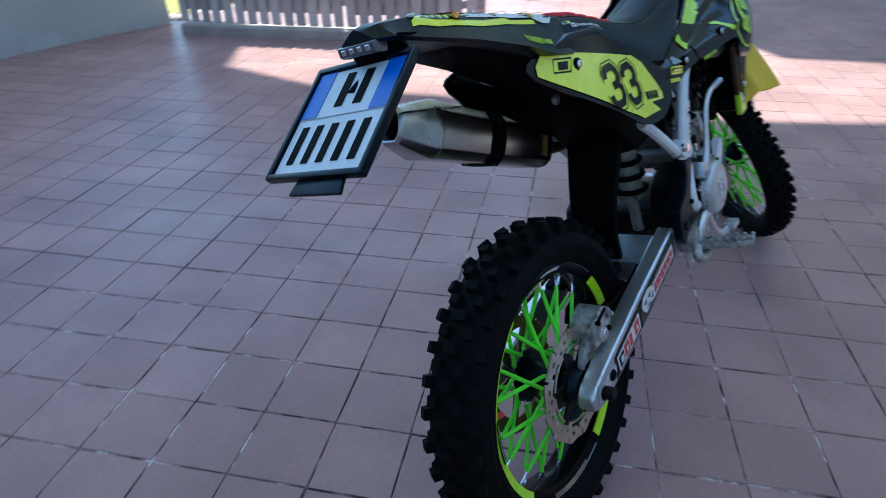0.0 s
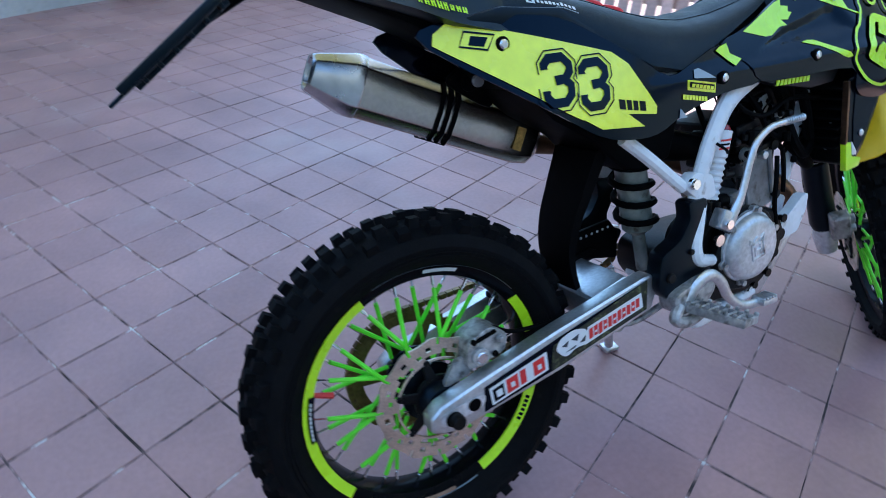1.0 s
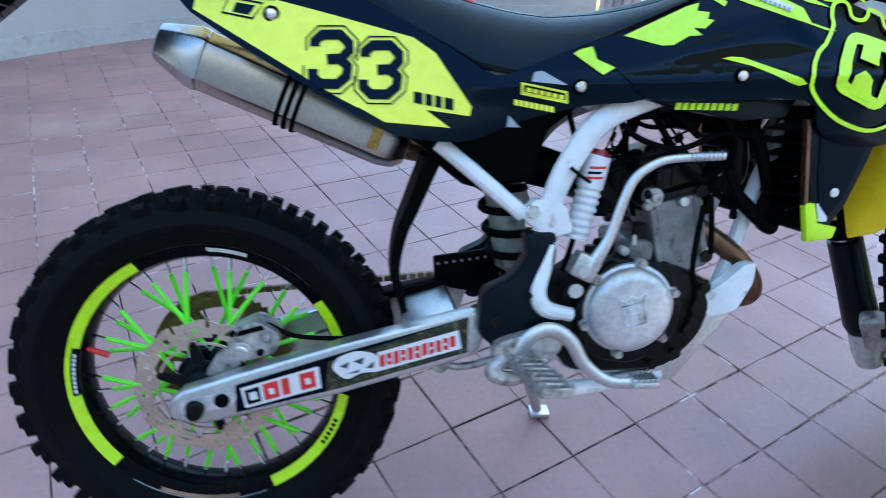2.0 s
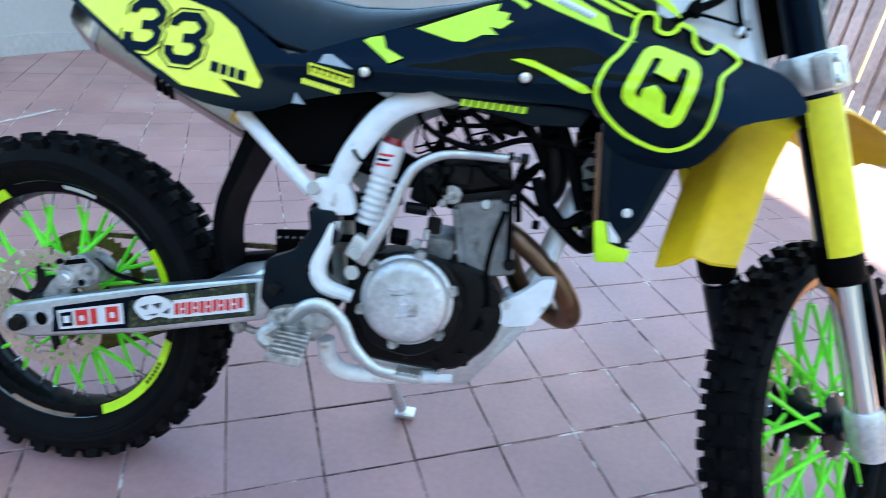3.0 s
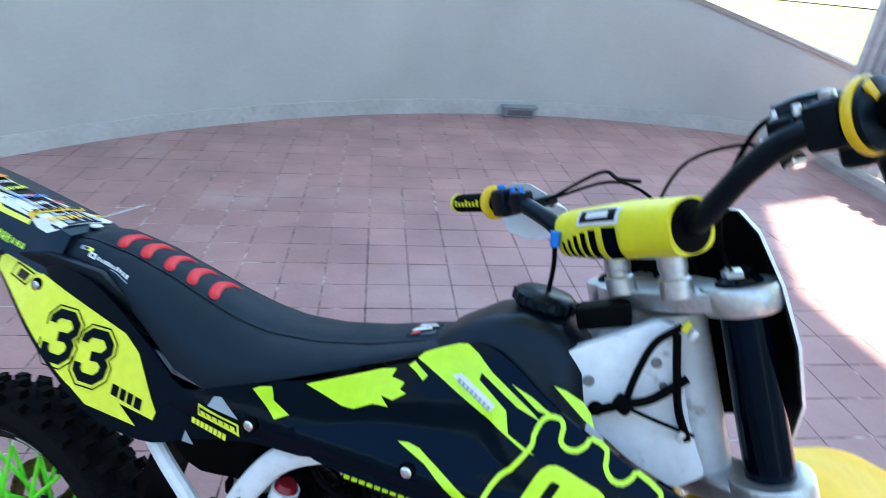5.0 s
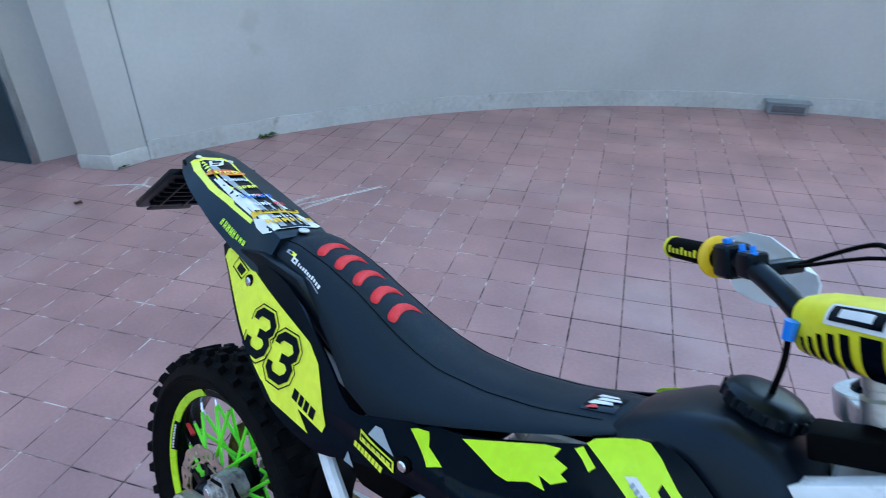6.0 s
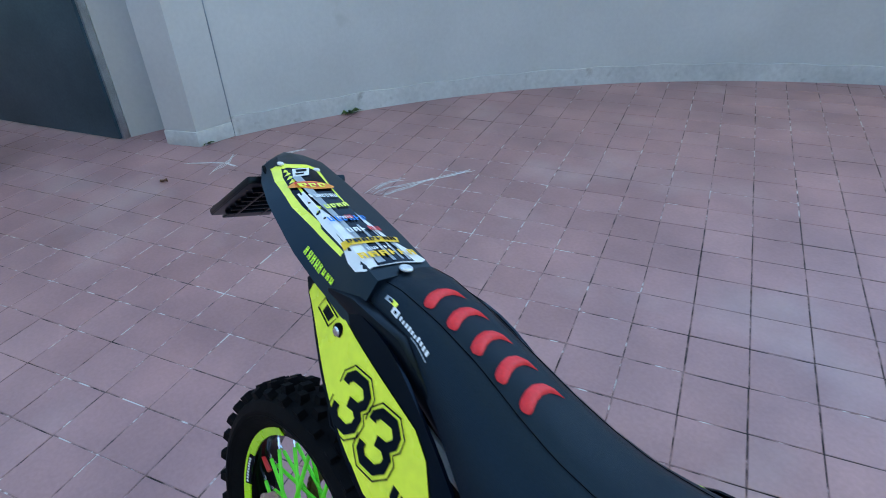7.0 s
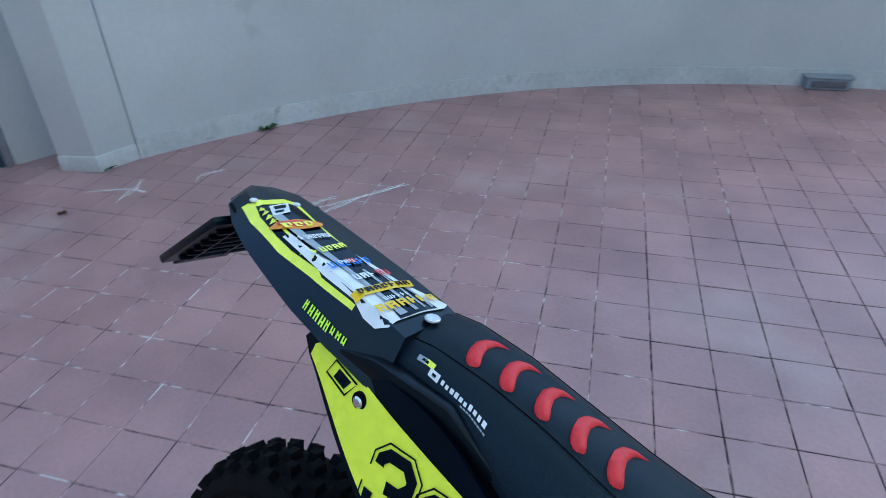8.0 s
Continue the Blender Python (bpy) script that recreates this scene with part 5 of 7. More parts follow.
vs = [bm.verts.new(c + s2 * 0.0515 + ax * x + upv * z) for x, z in ((-0.010, -0.024), (0.010, -0.024), (0.010, 0.022), (-0.010, 0.022))]
bm.faces.new(vs)
part("label", bm, "gold", muffler, "small yellow silencer label")
bm = bmesh.new()
slab(bm, rounded([(0.125, 0.862), (0.225, 0.800), (0.240, 0.850), (0.180, 0.900)], 2, 0.25), 0.062, 0.074, 0.004)
pin(bm, (0.178, 0.070, 0.858), 0.017, 0.03)
part("silencer_bracket", bm, "matte", bike)
bm = bmesh.new()
pin(bm, (0.121, -0.071, 0.868), 0.010, 0.008)
part("bracket_bolt", bm, "case", bike)

# footrest, pedal, skid plate
bm = bmesh.new()
slab(bm, rounded([(0.470, 0.430), (0.560, 0.455), (0.590, 0.425), (0.560, 0.385), (0.480, 0.385)], 2, 0.25), -0.170, -0.125, 0.008)
tube(bm, [(0.490, -0.165, 0.405), (0.470, -0.175, 0.385), (0.500, -0.18, 0.375), (0.545, -0.18, 0.390)], 0.012, 10, 5)
part("footrest_mount", bm, "dirty", bike, "cast footrest bracket")
bm = bmesh.new()
c0 = Matrix.Translation((0.535, -0.225, 0.398)) @ pose(0, 0, 0, 0, 8, 12)
for s in (-1, 1):
    block(bm, (0.006, 0.115, 0.016), c0 @ pose(s * 0.024, 0, 0), 0.002)
for k in range(7):
    block(bm, (0.050, 0.006, 0.015), c0 @ pose(0, -0.054 + k * 0.018, 0), 0.0015, 1)
    for s in (-1, 1):
        block(bm, (0.006, 0.009, 0.008), c0 @ pose(s * 0.024, -0.054 + k * 0.018, 0.011), 0.002, 1)
block(bm, (0.034, 0.030, 0.022), c0 @ pose(0, 0.062, 0), 0.005)
part("footrest", bm, "dirty", bike, "toothed metal footrest")
bm = bmesh.new()
tube(bm, [(0.505, -0.165, 0.395), (0.530, -0.168, 0.438), (0.565, -0.168, 0.452), (0.600, -0.168, 0.430), (0.625, -0.17, 0.390), (0.665, -0.175, 0.362), (0.715, -0.178, 0.358)], [0.012, 0.013, 0.013, 0.012, 0.011, 0.010, 0.010], 12, 5, flat=0.7)
block(bm, (0.045, 0.032, 0.012), pose(0.722, -0.182, 0.362), 0.004)
for k in range(5):
    block(bm, (0.005, 0.030, 0.006), pose(0.704 + k * 0.009, -0.182, 0.370), 0.001, 1)
part("brake_pedal", bm, "alu", bike, "aluminium rear brake pedal")
bm = bmesh.new()
slab(bm, rounded([(0.690, 0.336), (0.70, 0.318), (0.76, 0.320), (0.815, 0.330), (0.862, 0.392), (0.905, 0.450), (0.893, 0.458), (0.830, 0.398), (0.770, 0.342)], 2, 0.15), -0.108, 0.108, 0.004)
for s in (-1, 1):
    slab(bm, [(0.756, 0.338), (0.772, 0.366), (0.846, 0.446), (0.884, 0.478), (0.892, 0.464), (0.866, 0.424), (0.842, 0.374), (0.815, 0.340)], s * 0.104, s * 0.109, 0.002)
skid = part("skid_plate", bm, "alu", bike, "scuffed aluminium skid plate")
for x, z, r in ((0.806, 0.372, 0.008), (0.826, 0.400, 0.006), (0.850, 0.428, 0.005)):
    bm = bmesh.new()
    pin(bm, (x, -0.1095, z), r, 0.002)
    part("plate_hole", bm, "matte", skid)
bm = bmesh.new()
slab(bm, rounded([(0.846, 0.458), (0.852, 0.488), (0.886, 0.512), (0.916, 0.540), (0.938, 0.543), (0.936, 0.506), (0.912, 0.458), (0.868, 0.448)], 2, 0.18), -0.116, -0.092, 0.006, 3)
part("frame_guard", bm, "white", bike, "white plastic frame guard")
bm = bmesh.new()
tube(bm, [(0.764, -0.112, 0.345), (0.806, -0.113, 0.398), (0.850, -0.113, 0.450)], 0.0036, 8, 4)
part("guard_bar", bm, "chrome", bike)
for s in (-1, 1):
    bm = bmesh.new()
    tube(bm, [(0.565, s * 0.125, 0.380), (0.575, s * 0.118, 0.338), (0.61, s * 0.110, 0.318), (0.70, s * 0.104, 0.324), (0.79, s * 0.100, 0.338)], [0.016, 0.016, 0.015, 0.013, 0.012], 12, 5)
    part("lower_rail", bm, "white", bike, "scuffed white lower frame rail")
# side stand on the left
bm = bmesh.new()
tube(bm, [(0.560, 0.120, 0.395), (0.610, 0.170, 0.25), (0.668, 0.232, 0.092)], 0.012, 10, 4)
block(bm, (0.046, 0.034, 0.012), Matrix.Translation((0.676, 0.240, 0.0795)) @ pose(0, 0, 0, 17, 0, 0), 0.004)
part("side_stand", bm, "alu", bike, "aluminium side stand")
bm = bmesh.new()
tube(bm, [(0.395, -0.09, 0.365), (0.44, -0.10, 0.362), (0.53, -0.11, 0.392)], 0.007, 8, 4)
pin(bm, (0.395, -0.095, 0.365), 0.013, 0.02)
part("pedal_rod", bm, "dirty", bike)

# ------------------------------------------------------------------ bodywork
SHELL = [(0.03, 0.93, 0.093), (0.05, 0.955, 0.088), (0.144, 0.917, 0.113), (0.25, 0.94, 0.112), (0.24, 0.906, 0.122), (0.19, 0.842, 0.143), (0.22, 0.817, 0.144), (0.311, 0.805, 0.145), (0.28, 0.773, 0.158), (0.30, 0.78, 0.155), (0.42, 0.784, 0.150), (0.36, 0.885, 0.127), (0.32, 0.895, 0.126), (0.467, 0.845, 0.140), (0.593, 0.828, 0.140),
         (0.72, 0.938, 0.116), (0.837, 0.848, 0.158), (0.82, 0.999, 0.092), (0.90, 1.012, 0.098), (0.98, 0.975, 0.118), (0.95, 0.80, 0.170), (1.06, 0.755, 0.166), (1.05, 0.86, 0.176), (1.15, 0.915, 0.128),
         (1.24, 0.86, 0.140), (1.15, 0.82, 0.165), (0.70, 0.81, 0.152), (0.75, 0.88, 0.132)]
_P = np.array([s[:2] for s in SHELL])
_K = np.exp(-((_P[:, None] - _P[None]) ** 2).sum(2) / (2 * 0.16 ** 2)) + np.eye(len(SHELL)) * 0.02
_MEAN = 0.13
_W = np.linalg.solve(_K, np.array([s[2] for s in SHELL]) - _MEAN)


def shell(x, z):
    """Half the width of the bodywork at a place of its side view."""
    return _MEAN + float(np.exp(-((_P - (x, z)) ** 2).sum(1) / (2 * 0.16 ** 2)) @ _W)


def smooth_closed(outline, n=3):
    p = [Vector((x, z)) for x, z in outline]
    out = []
    m = len(p)
    for i in range(m):
        a, b, c, d = p[i - 1], p[i], p[(i + 1) % m], p[(i + 2) % m]
        for k in range(n):
            t = k / n
            q = 0.5 * (2 * b + (c - a) * t + (2 * a - 5 * b + 4 * c - d) * t * t + (3 * b - 3 * c + d - a) * t ** 3)
            out.append((q.x, q.y))
    return out


def skin(outline, s, lift=0.0, thick=0.004, step=0.03, extra=None, relax=False):
    """A thin curved panel that follows the bodywork on side s (-1 right, 1 left)."""
    bm = bmesh.new()
    f = bm.faces.new([bm.verts.new((x, 0, z)) for x, z in outline])
    fine(bm, step)
    if relax:
        for _ in range(4):
            bmesh.ops.beautify_fill(bm, faces=bm.faces[:], edges=[e for e in bm.edges if not e.is_boundary])
            bmesh.ops.smooth_vert(bm, verts=[v for v in bm.verts if not v.is_boundary], factor=0.5, use_axis_x=True, use_axis_z=True)
    bmesh.ops.recalc_face_normals(bm, faces=bm.faces)
    for v in bm.verts:
        v.co.y = s * (shell(v.co.x, v.co.z) + lift + (extra(v.co.x, v.co.z) if extra else 0))
    r = bmesh.ops.extrude_face_region(bm, geom=bm.faces[:])
    bmesh.ops.translate(bm, verts=[v for v in r["geom"] if isinstance(v, bmesh.types.BMVert)], vec=(0, -s * thick, 0))
    bmesh.ops.recalc_face_normals(bm, faces=bm.faces)
    return bm


def decal(name, outline, material, parent, s=-1, lift=0.0012, label="", step=0.025, extra=None):
    return part(name, skin(outline, s, lift, 0.0008, step, extra), material, parent, label)


def stroke(points, w, closed=True):
    """The outline strips of a line of width w, as quads."""
    p = [Vector(q) for q in points]
    n = len(p)
    quads = []
    left, right = [], []
    for i in range(n):
        a = p[i - 1] if (closed or i) else p[i]
        b = p[(i + 1) % n] if (closed or i < n - 1) else p[i]
        d = (b - a).normalized()
        nn = Vector((-d.y, d.x)) * w / 2
        left.append(p[i] + nn)
        right.append(p[i] - nn)
    for i in range(n if closed else n - 1):
        j = (i + 1) % n
        quads.append([left[i], left[j], right[j], right[i]])
    return quads


def line_decal(name, points, w, material, parent, closed=True, lift=0.0013, label="", s=-1):
    bm = bmesh.new()
    for q in stroke(points, w, closed):
        bm.faces.new([bm.verts.new((v.x, 0, v.y)) for v in q])
    bmesh.ops.remove_doubles(bm, verts=bm.verts, dist=1e-5)
    fine(bm, 0.009)
    for v in bm.verts:
        v.co.y = s * (shell(v.co.x, v.co.z) + crinkle(v.co.x, v.co.z) + lift)
    bmesh.ops.recalc_face_normals(bm, faces=bm.faces)
    return part(name, bm, material, parent, label)


RECESS = [Vector(q) for q in ((0.700, 0.864), (0.909, 0.877), (0.962, 0.888), (0.924, 0.941), (0.895, 0.941), (0.769, 0.902))]


def crinkle(x, z):
    """The sculpted lines of the plastic: a sunken field in the shroud's middle and a fold along it."""
    q = Vector((x, z))
    d = min((b - a).normalized().cross(q - a) for a, b in zip(RECESS, RECESS[1:] + RECESS[:1]))
    k = min(1, max(0, (d + 0.008) / 0.036))
    out = -0.009 * k * k * (3 - 2 * k)
    if 0.40 < x < 1.16:
        out += 0.007 * math.exp(-((z - (0.838 + 0.05 * (x - 0.7))) / 0.014) ** 2) * min(1, (x - 0.40) * 8, (1.16 - x) * 8)
    return out


PANEL = [(0.027, 0.922), (0.036, 0.955), (0.15, 0.962), (0.25, 0.953), (0.33, 0.918), (0.40, 0.880), (0.467, 0.843), (0.53, 0.862), (0.598, 0.884), (0.655, 0.850), (0.695, 0.812), (0.60, 0.800), (0.50, 0.775), (0.43, 0.748), (0.36, 0.748), (0.30, 0.762), (0.23, 0.800)]
SHROUD = [(0.600, 0.886), (0.674, 0.912), (0.75, 0.945), (0.82, 0.980), (0.862, 1.010), (0.900, 1.016), (0.94, 1.002), (0.985, 0.978), (1.06, 0.946), (1.143, 0.916), (1.20, 0.902), (1.235, 0.878), (1.248, 0.852), (1.22, 0.840), (1.152, 0.818), (1.125, 0.780), (1.100, 0.755),
          (1.060, 0.744), (1.00, 0.752), (0.965, 0.775), (0.940, 0.814), (0.80, 0.812), (0.697, 0.812), (0.657, 0.850)]
YELLOW = [(0.032, 0.926), (0.036, 0.942), (0.058, 0.956), (0.130, 0.945), (0.190, 0.931), (0.240, 0.919), (0.345, 0.893), (0.377, 0.872), (0.430, 0.796), (0.427, 0.783), (0.363, 0.791), (0.264, 0.793), (0.238, 0.806)]
TIP = [(0.262, 0.7955), (0.362, 0.7915), (0.398, 0.766), (0.303, 0.773)]
for s in (-1, 1):
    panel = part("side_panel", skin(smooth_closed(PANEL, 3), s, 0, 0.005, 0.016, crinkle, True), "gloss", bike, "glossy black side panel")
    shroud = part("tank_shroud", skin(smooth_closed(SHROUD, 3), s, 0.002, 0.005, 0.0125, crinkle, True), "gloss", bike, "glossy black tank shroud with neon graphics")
    decal("number_sticker", YELLOW, "neon", panel, s, 0.0024, "neon yellow number panel", 0.0125, extra=crinkle)
    decal("sticker_tip", TIP, "neon", panel, s, 0.0024, step=0.0125, extra=crinkle)
    for outline in (
            [(0.583, 0.876), (0.593, 0.882), (0.612, 0.887), (0.616, 0.879), (0.619, 0.869), (0.648, 0.857), (0.625, 0.860), (0.628, 0.846), (0.606, 0.861)],
            [(0.662, 0.904), (0.675, 0.910), (0.764, 0.951), (0.784, 0.957), (0.780, 0.945), (0.800, 0.943), (0.782, 0.936), (0.806, 0.931), (0.778, 0.927), (0.790, 0.918), (0.772, 0.919), (0.786, 0.908), (0.764, 0.906), (0.739, 0.892), (0.721, 0.891)],
            [(0.809, 0.977), (0.816, 0.986), (0.835, 0.997), (0.859, 1.009), (0.872, 1.012), (0.889, 1.004), (0.900, 0.996), (0.896, 0.985), (0.898, 0.975), (0.942, 0.952), (0.951, 0.929), (0.929, 0.934), (0.870, 0.954)],
            [(0.896, 0.985), (0.900, 0.996), (0.914, 0.987), (0.975, 0.959), (0.985, 0.953), (0.953, 0.960)],
            [(0.799, 0.965), (0.807, 0.972), (0.815, 0.967), (0.829, 0.960), (0.824, 0.952), (0.811, 0.960)],
            [(0.929, 0.934), (0.951, 0.929), (0.988, 0.917), (0.972, 0.918)],
            [(0.813, 0.874), (0.827, 0.877), (0.844, 0.876), (0.925, 0.846), (0.935, 0.838), (0.923, 0.835), (0.907, 0.840), (0.856, 0.863)],
            [(0.941, 0.982), (0.970, 0.975), (0.986, 0.968), (1.006, 0.961), (0.979, 0.963)],
            [(0.992, 0.994), (1.006, 0.993), (1.029, 0.986), (1.041, 0.976), (1.049, 0.961), (1.034, 0.968)]):
        decal("stripe", outline, "lime", shroud, s, 0.0034, step=0.008, extra=crinkle)
    crown = [(0.940, 0.836), (0.941, 0.857), (0.953, 0.884), (0.965, 0.897), (0.982, 0.926), (0.982, 0.937), (0.986, 0.953), (0.994, 0.962), (1.008, 0.963), (1.014, 0.955), (1.014, 0.941), (1.023, 0.935), (1.035, 0.936), (1.044, 0.944), (1.049, 0.952), (1.068, 0.945),
             (1.070, 0.928), (1.080, 0.916), (1.093, 0.915), (1.102, 0.923), (1.108, 0.929), (1.136, 0.914), (1.134, 0.903), (1.118, 0.888), (1.112, 0.875), (1.111, 0.848), (1.104, 0.811), (1.085, 0.784), (1.057, 0.771), (1.028, 0.773), (0.991, 0.786), (0.966, 0.803), (0.951, 0.818)]
    line_decal("emblem_outline", smooth_closed(crown, 2), 0.0062, "lime", shroud, True, 0.0062, s=s)
    # the emblem inside: two facing brackets and two tabs
    sq = rounded([(0.980, 0.838), (1.009, 0.910), (1.077, 0.892), (1.055, 0.806)], 4, 0.20)
    line_decal("emblem_shape", sq, 0.0175, "lime", shroud, True, 0.0064, s=s)
    for outline in ([(1.028, 0.903), (1.057, 0.895), (1.045, 0.866), (1.017, 0.877)], [(1.003, 0.852), (1.019, 0.859), (1.034, 0.845), (1.038, 0.812), (0.999, 0.826)]):
        decal("emblem_shape", outline, "lime", shroud, s, 0.0070, step=0.009, extra=crinkle)
    # white and grey maker's bar on the stripe
    decal("maker_bar", [(0.862, 0.970), (0.873, 0.976), (0.927, 0.954), (0.922, 0.946)], "paper", shroud, s, 0.0048, extra=crinkle)
    for k in range(8):
        x, z = 0.872 + k * 0.0065, 0.9705 - k * 0.0026
        decal("maker_letter", [(x, z), (x + 0.0042, z - 0.0017), (x + 0.0024, z - 0.0068), (x - 0.0018, z - 0.0050)], "grey", shroud, s, 0.0058, step=0.02, extra=crinkle)
    # stickers on the side panel: grey wedge, yellow bars, small triangle
    decal("sticker", [(0.524, 0.848), (0.536, 0.850), (0.573, 0.830), (0.519, 0.834)], "grey", panel, s, 0.0022, extra=crinkle)
    decal("sticker", [(0.503, 0.833), (0.574, 0.821), (0.576, 0.803), (0.504, 0.815)], "neon", panel, s, 0.0022, extra=crinkle)
    decal("sticker", [(0.507, 0.829), (0.571, 0.818), (0.572, 0.8085), (0.508, 0.8195)], "gloss", panel, s, 0.0032, extra=crinkle)
    for k in range(6):
        x = 0.511 + k * 0.010
        z = 0.8255 - k * 0.0018
        decal("bar", [(x, z), (x + 0.0075, z - 0.0013), (x + 0.0075, z - 0.0072), (x, z - 0.0059)], "neon", panel, s, 0.0042, extra=crinkle)
    for k in range(8):
        x = 0.494 + k * 0.0078
        z = 0.8085 - k * 0.0013
        decal("bar", [(x, z), (x + 0.006, z - 0.001), (x + 0.006, z - 0.0095), (x, z - 0.0085)], "neon", panel, s, 0.0022, extra=crinkle)
    decal("sticker", [(0.486, 0.785), (0.503, 0.768), (0.483, 0.768)], "grey", panel, s, 0.0022, extra=crinkle)
    # race number 33: angular strokes with a thin second outline
    for cx, cz in ((0.230, 0.860), (0.301, 0.847)):
        for pts in ([(-0.025, 0.017), (-0.025, 0.024), (-0.015, 0.033), (0.011, 0.034), (0.023, 0.022), (0.023, 0.012), (0.012, 0.0005), (-0.008, -0.001)],
                    [(0.010, 0.0), (0.021, -0.010), (0.019, -0.024), (0.006, -0.035), (-0.018, -0.035), (-0.028, -0.025), (-0.028, -0.015)]):
            line_decal("race_number", [(cx + x, cz + z) for x, z in pts], 0.0145, "gloss", panel, False, 0.0040, "black race number 3", s)
        o = [(-0.037, 0.011), (-0.037, 0.028), (-0.020, 0.045), (0.017, 0.046), (0.036, 0.027), (0.036, 0.010), (0.027, 0.0), (0.035, -0.010), (0.032, -0.030), (0.011, -0.048), (-0.023, -0.048), (-0.041, -0.030), (-0.041, -0.010)]
        line_decal("number_outline", [(cx + x, cz + z) for x, z in o], 0.0022, "gloss", panel, False, 0.0042, s=s)
    # name in plain bars
    for k, w in enumerate((0.013, 0.010, 0.010, 0.013)):
        x = 0.345 + (0, 0.017, 0.031, 0.045)[k]
        z = 0.817 - (x - 0.345) * 0.17
        decal("bar", [(x, z), (x + w, z - w * 0.17), (x + w, z - 0.016 - w * 0.17), (x, z - 0.016)], "gloss", panel, s, 0.0034, extra=crinkle)
    # small black maker's box on the yellow
    line_decal("maker_box", [(0.084, 0.943), (0.132, 0.935), (0.117, 0.914), (0.073, 0.922)], 0.003, "gloss", panel, True, 0.0036, s=s)
    decal("maker_box", [(0.094, 0.936), (0.121, 0.932), (0.112, 0.919), (0.088, 0.923)], "gloss", panel, s, 0.0034, extra=crinkle)
    # fasteners
    for x, z in ((0.144, 0.920), (0.593, 0.828), (0.837, 0.848)):
        bm = bmesh.new()
        y = s * (shell(x, z) + crinkle(x, z) + 0.003)
        lathe(bm, [(0.0001, y + s * 0.002), (0.0105, y + s * 0.002), (0.012, y), (0.012, y - s * 0.004)], 22, (x, 0, z))
        part("fastener_washer", bm, "matte", panel if x < 0.7 else shroud)
        bm = bmesh.new()
        lathe(bm, [(0.0001, y + s * 0.0055), (0.0055, y + s * 0.0050), (0.0078, y + s * 0.003), (0.0078, y)], 18, (x, 0, z))
        part("fastener", bm, "chrome", panel if x < 0.7 else shroud, "silver panel screw")

# lower shroud wing with a lime maker's bar, radiator and its guard
for s in (1, -1):
    bm = bmesh.new()
    slab(bm, [(0.70, 0.812), (0.945, 0.816), (0.93, 0.788), (0.86, 0.782), (0.76, 0.797)], s * 0.118, s * 0.146, 0.004)
    wing = part("lower_panel", bm, "black", bike, "black plastic under the shroud")
for k in range(9):
    bm = bmesh.new()
    x = 0.745 + k * 0.0115
    slab(bm, [(x, 0.797), (x + 0.0085, 0.7975), (x + 0.010, 0.808), (x + 0.0015, 0.8075)], -0.1478, -0.1462, 0)
    part("bar", bm, "lime", wing)
for s in (-1, 1):
    bm = bmesh.new()
    block(bm, (0.035, 0.105, 0.24), Matrix.Translation((1.035, s * 0.10, 0.715)) @ pose(0, 0, 0, 0, 14, 0), 0.006)
    core = part("radiator", bm, "rad", bike, "dark radiator core")
    for k in range(22):
        bm = bmesh.new()
        block(bm, (0.042, 0.100, 0.003), Matrix.Translation((1.035, s * 0.10, 0.715)) @ pose(0, 0, 0, 0, 14, 0) @ pose(0, 0, -0.105 + k * 0.010), 0)
        part("fin", bm, "rad", core)
for s in (-1, 1):
    bm = bmesh.new()
    slab(bm, rounded([(0.958, 0.790), (1.090, 0.800), (1.074, 0.735), (1.044, 0.650), (1.016, 0.610), (0.986, 0.640), (0.972, 0.70)], 2, 0.16), s * 0.152, s * 0.162, 0.004)
    g = part("radiator_guard", bm, "black", bike, "black radiator side guard")
    bm = bmesh.new()
    slab(bm, [(0.978, 0.782), (1.074, 0.788), (1.060, 0.735), (1.034, 0.660), (1.014, 0.632), (0.996, 0.652), (0.986, 0.70)], s * 0.1625, s * 0.1645, 0.0015, 1)
    part("guard_panel", bm, "gloss", g, "glossy black inset of the radiator guard")
    bm = bmesh.new()
    slab(bm, [(0.955, 0.785), (0.961, 0.786), (0.978, 0.655), (0.972, 0.650)], s * 0.150, s * 0.1635, 0.001, 1)
    part("guard_edge", bm, "pipe", g, "thin brown strip along the guard's edge")
    bm = bmesh.new()
    pin(bm, (1.018, s * 0.166, 0.672), 0.0075, 0.004)
    part("guard_screw", bm, "cast", g)
    bm = bmesh.new()
    slab(bm, [(0.972, 0.655), (0.990, 0.655), (1.000, 0.622), (1.035, 0.615), (1.030, 0.596), (0.985, 0.590)], s * 0.150, s * 0.164, 0.003)
    part("guard_foot", bm, "lime", g, "lime green louvre end")
    bm = bmesh.new()
    slab(bm, [(0.992, 0.655), (1.012, 0.650), (1.016, 0.624), (1.001, 0.624)], s * 0.150, s * 0.1635, 0.002)
    part("guard_end", bm, "paper", g)
    for k in range(7):
        bm = bmesh.new()
        z = 0.64 + k * 0.021
        slab(bm, [(0.958, z), (0.985, z + 0.008), (0.985, z + 0.012), (0.958, z + 0.004)], s * 0.06, s * 0.15, 0.001, 1)
        part("louvre", bm, "matte", g)
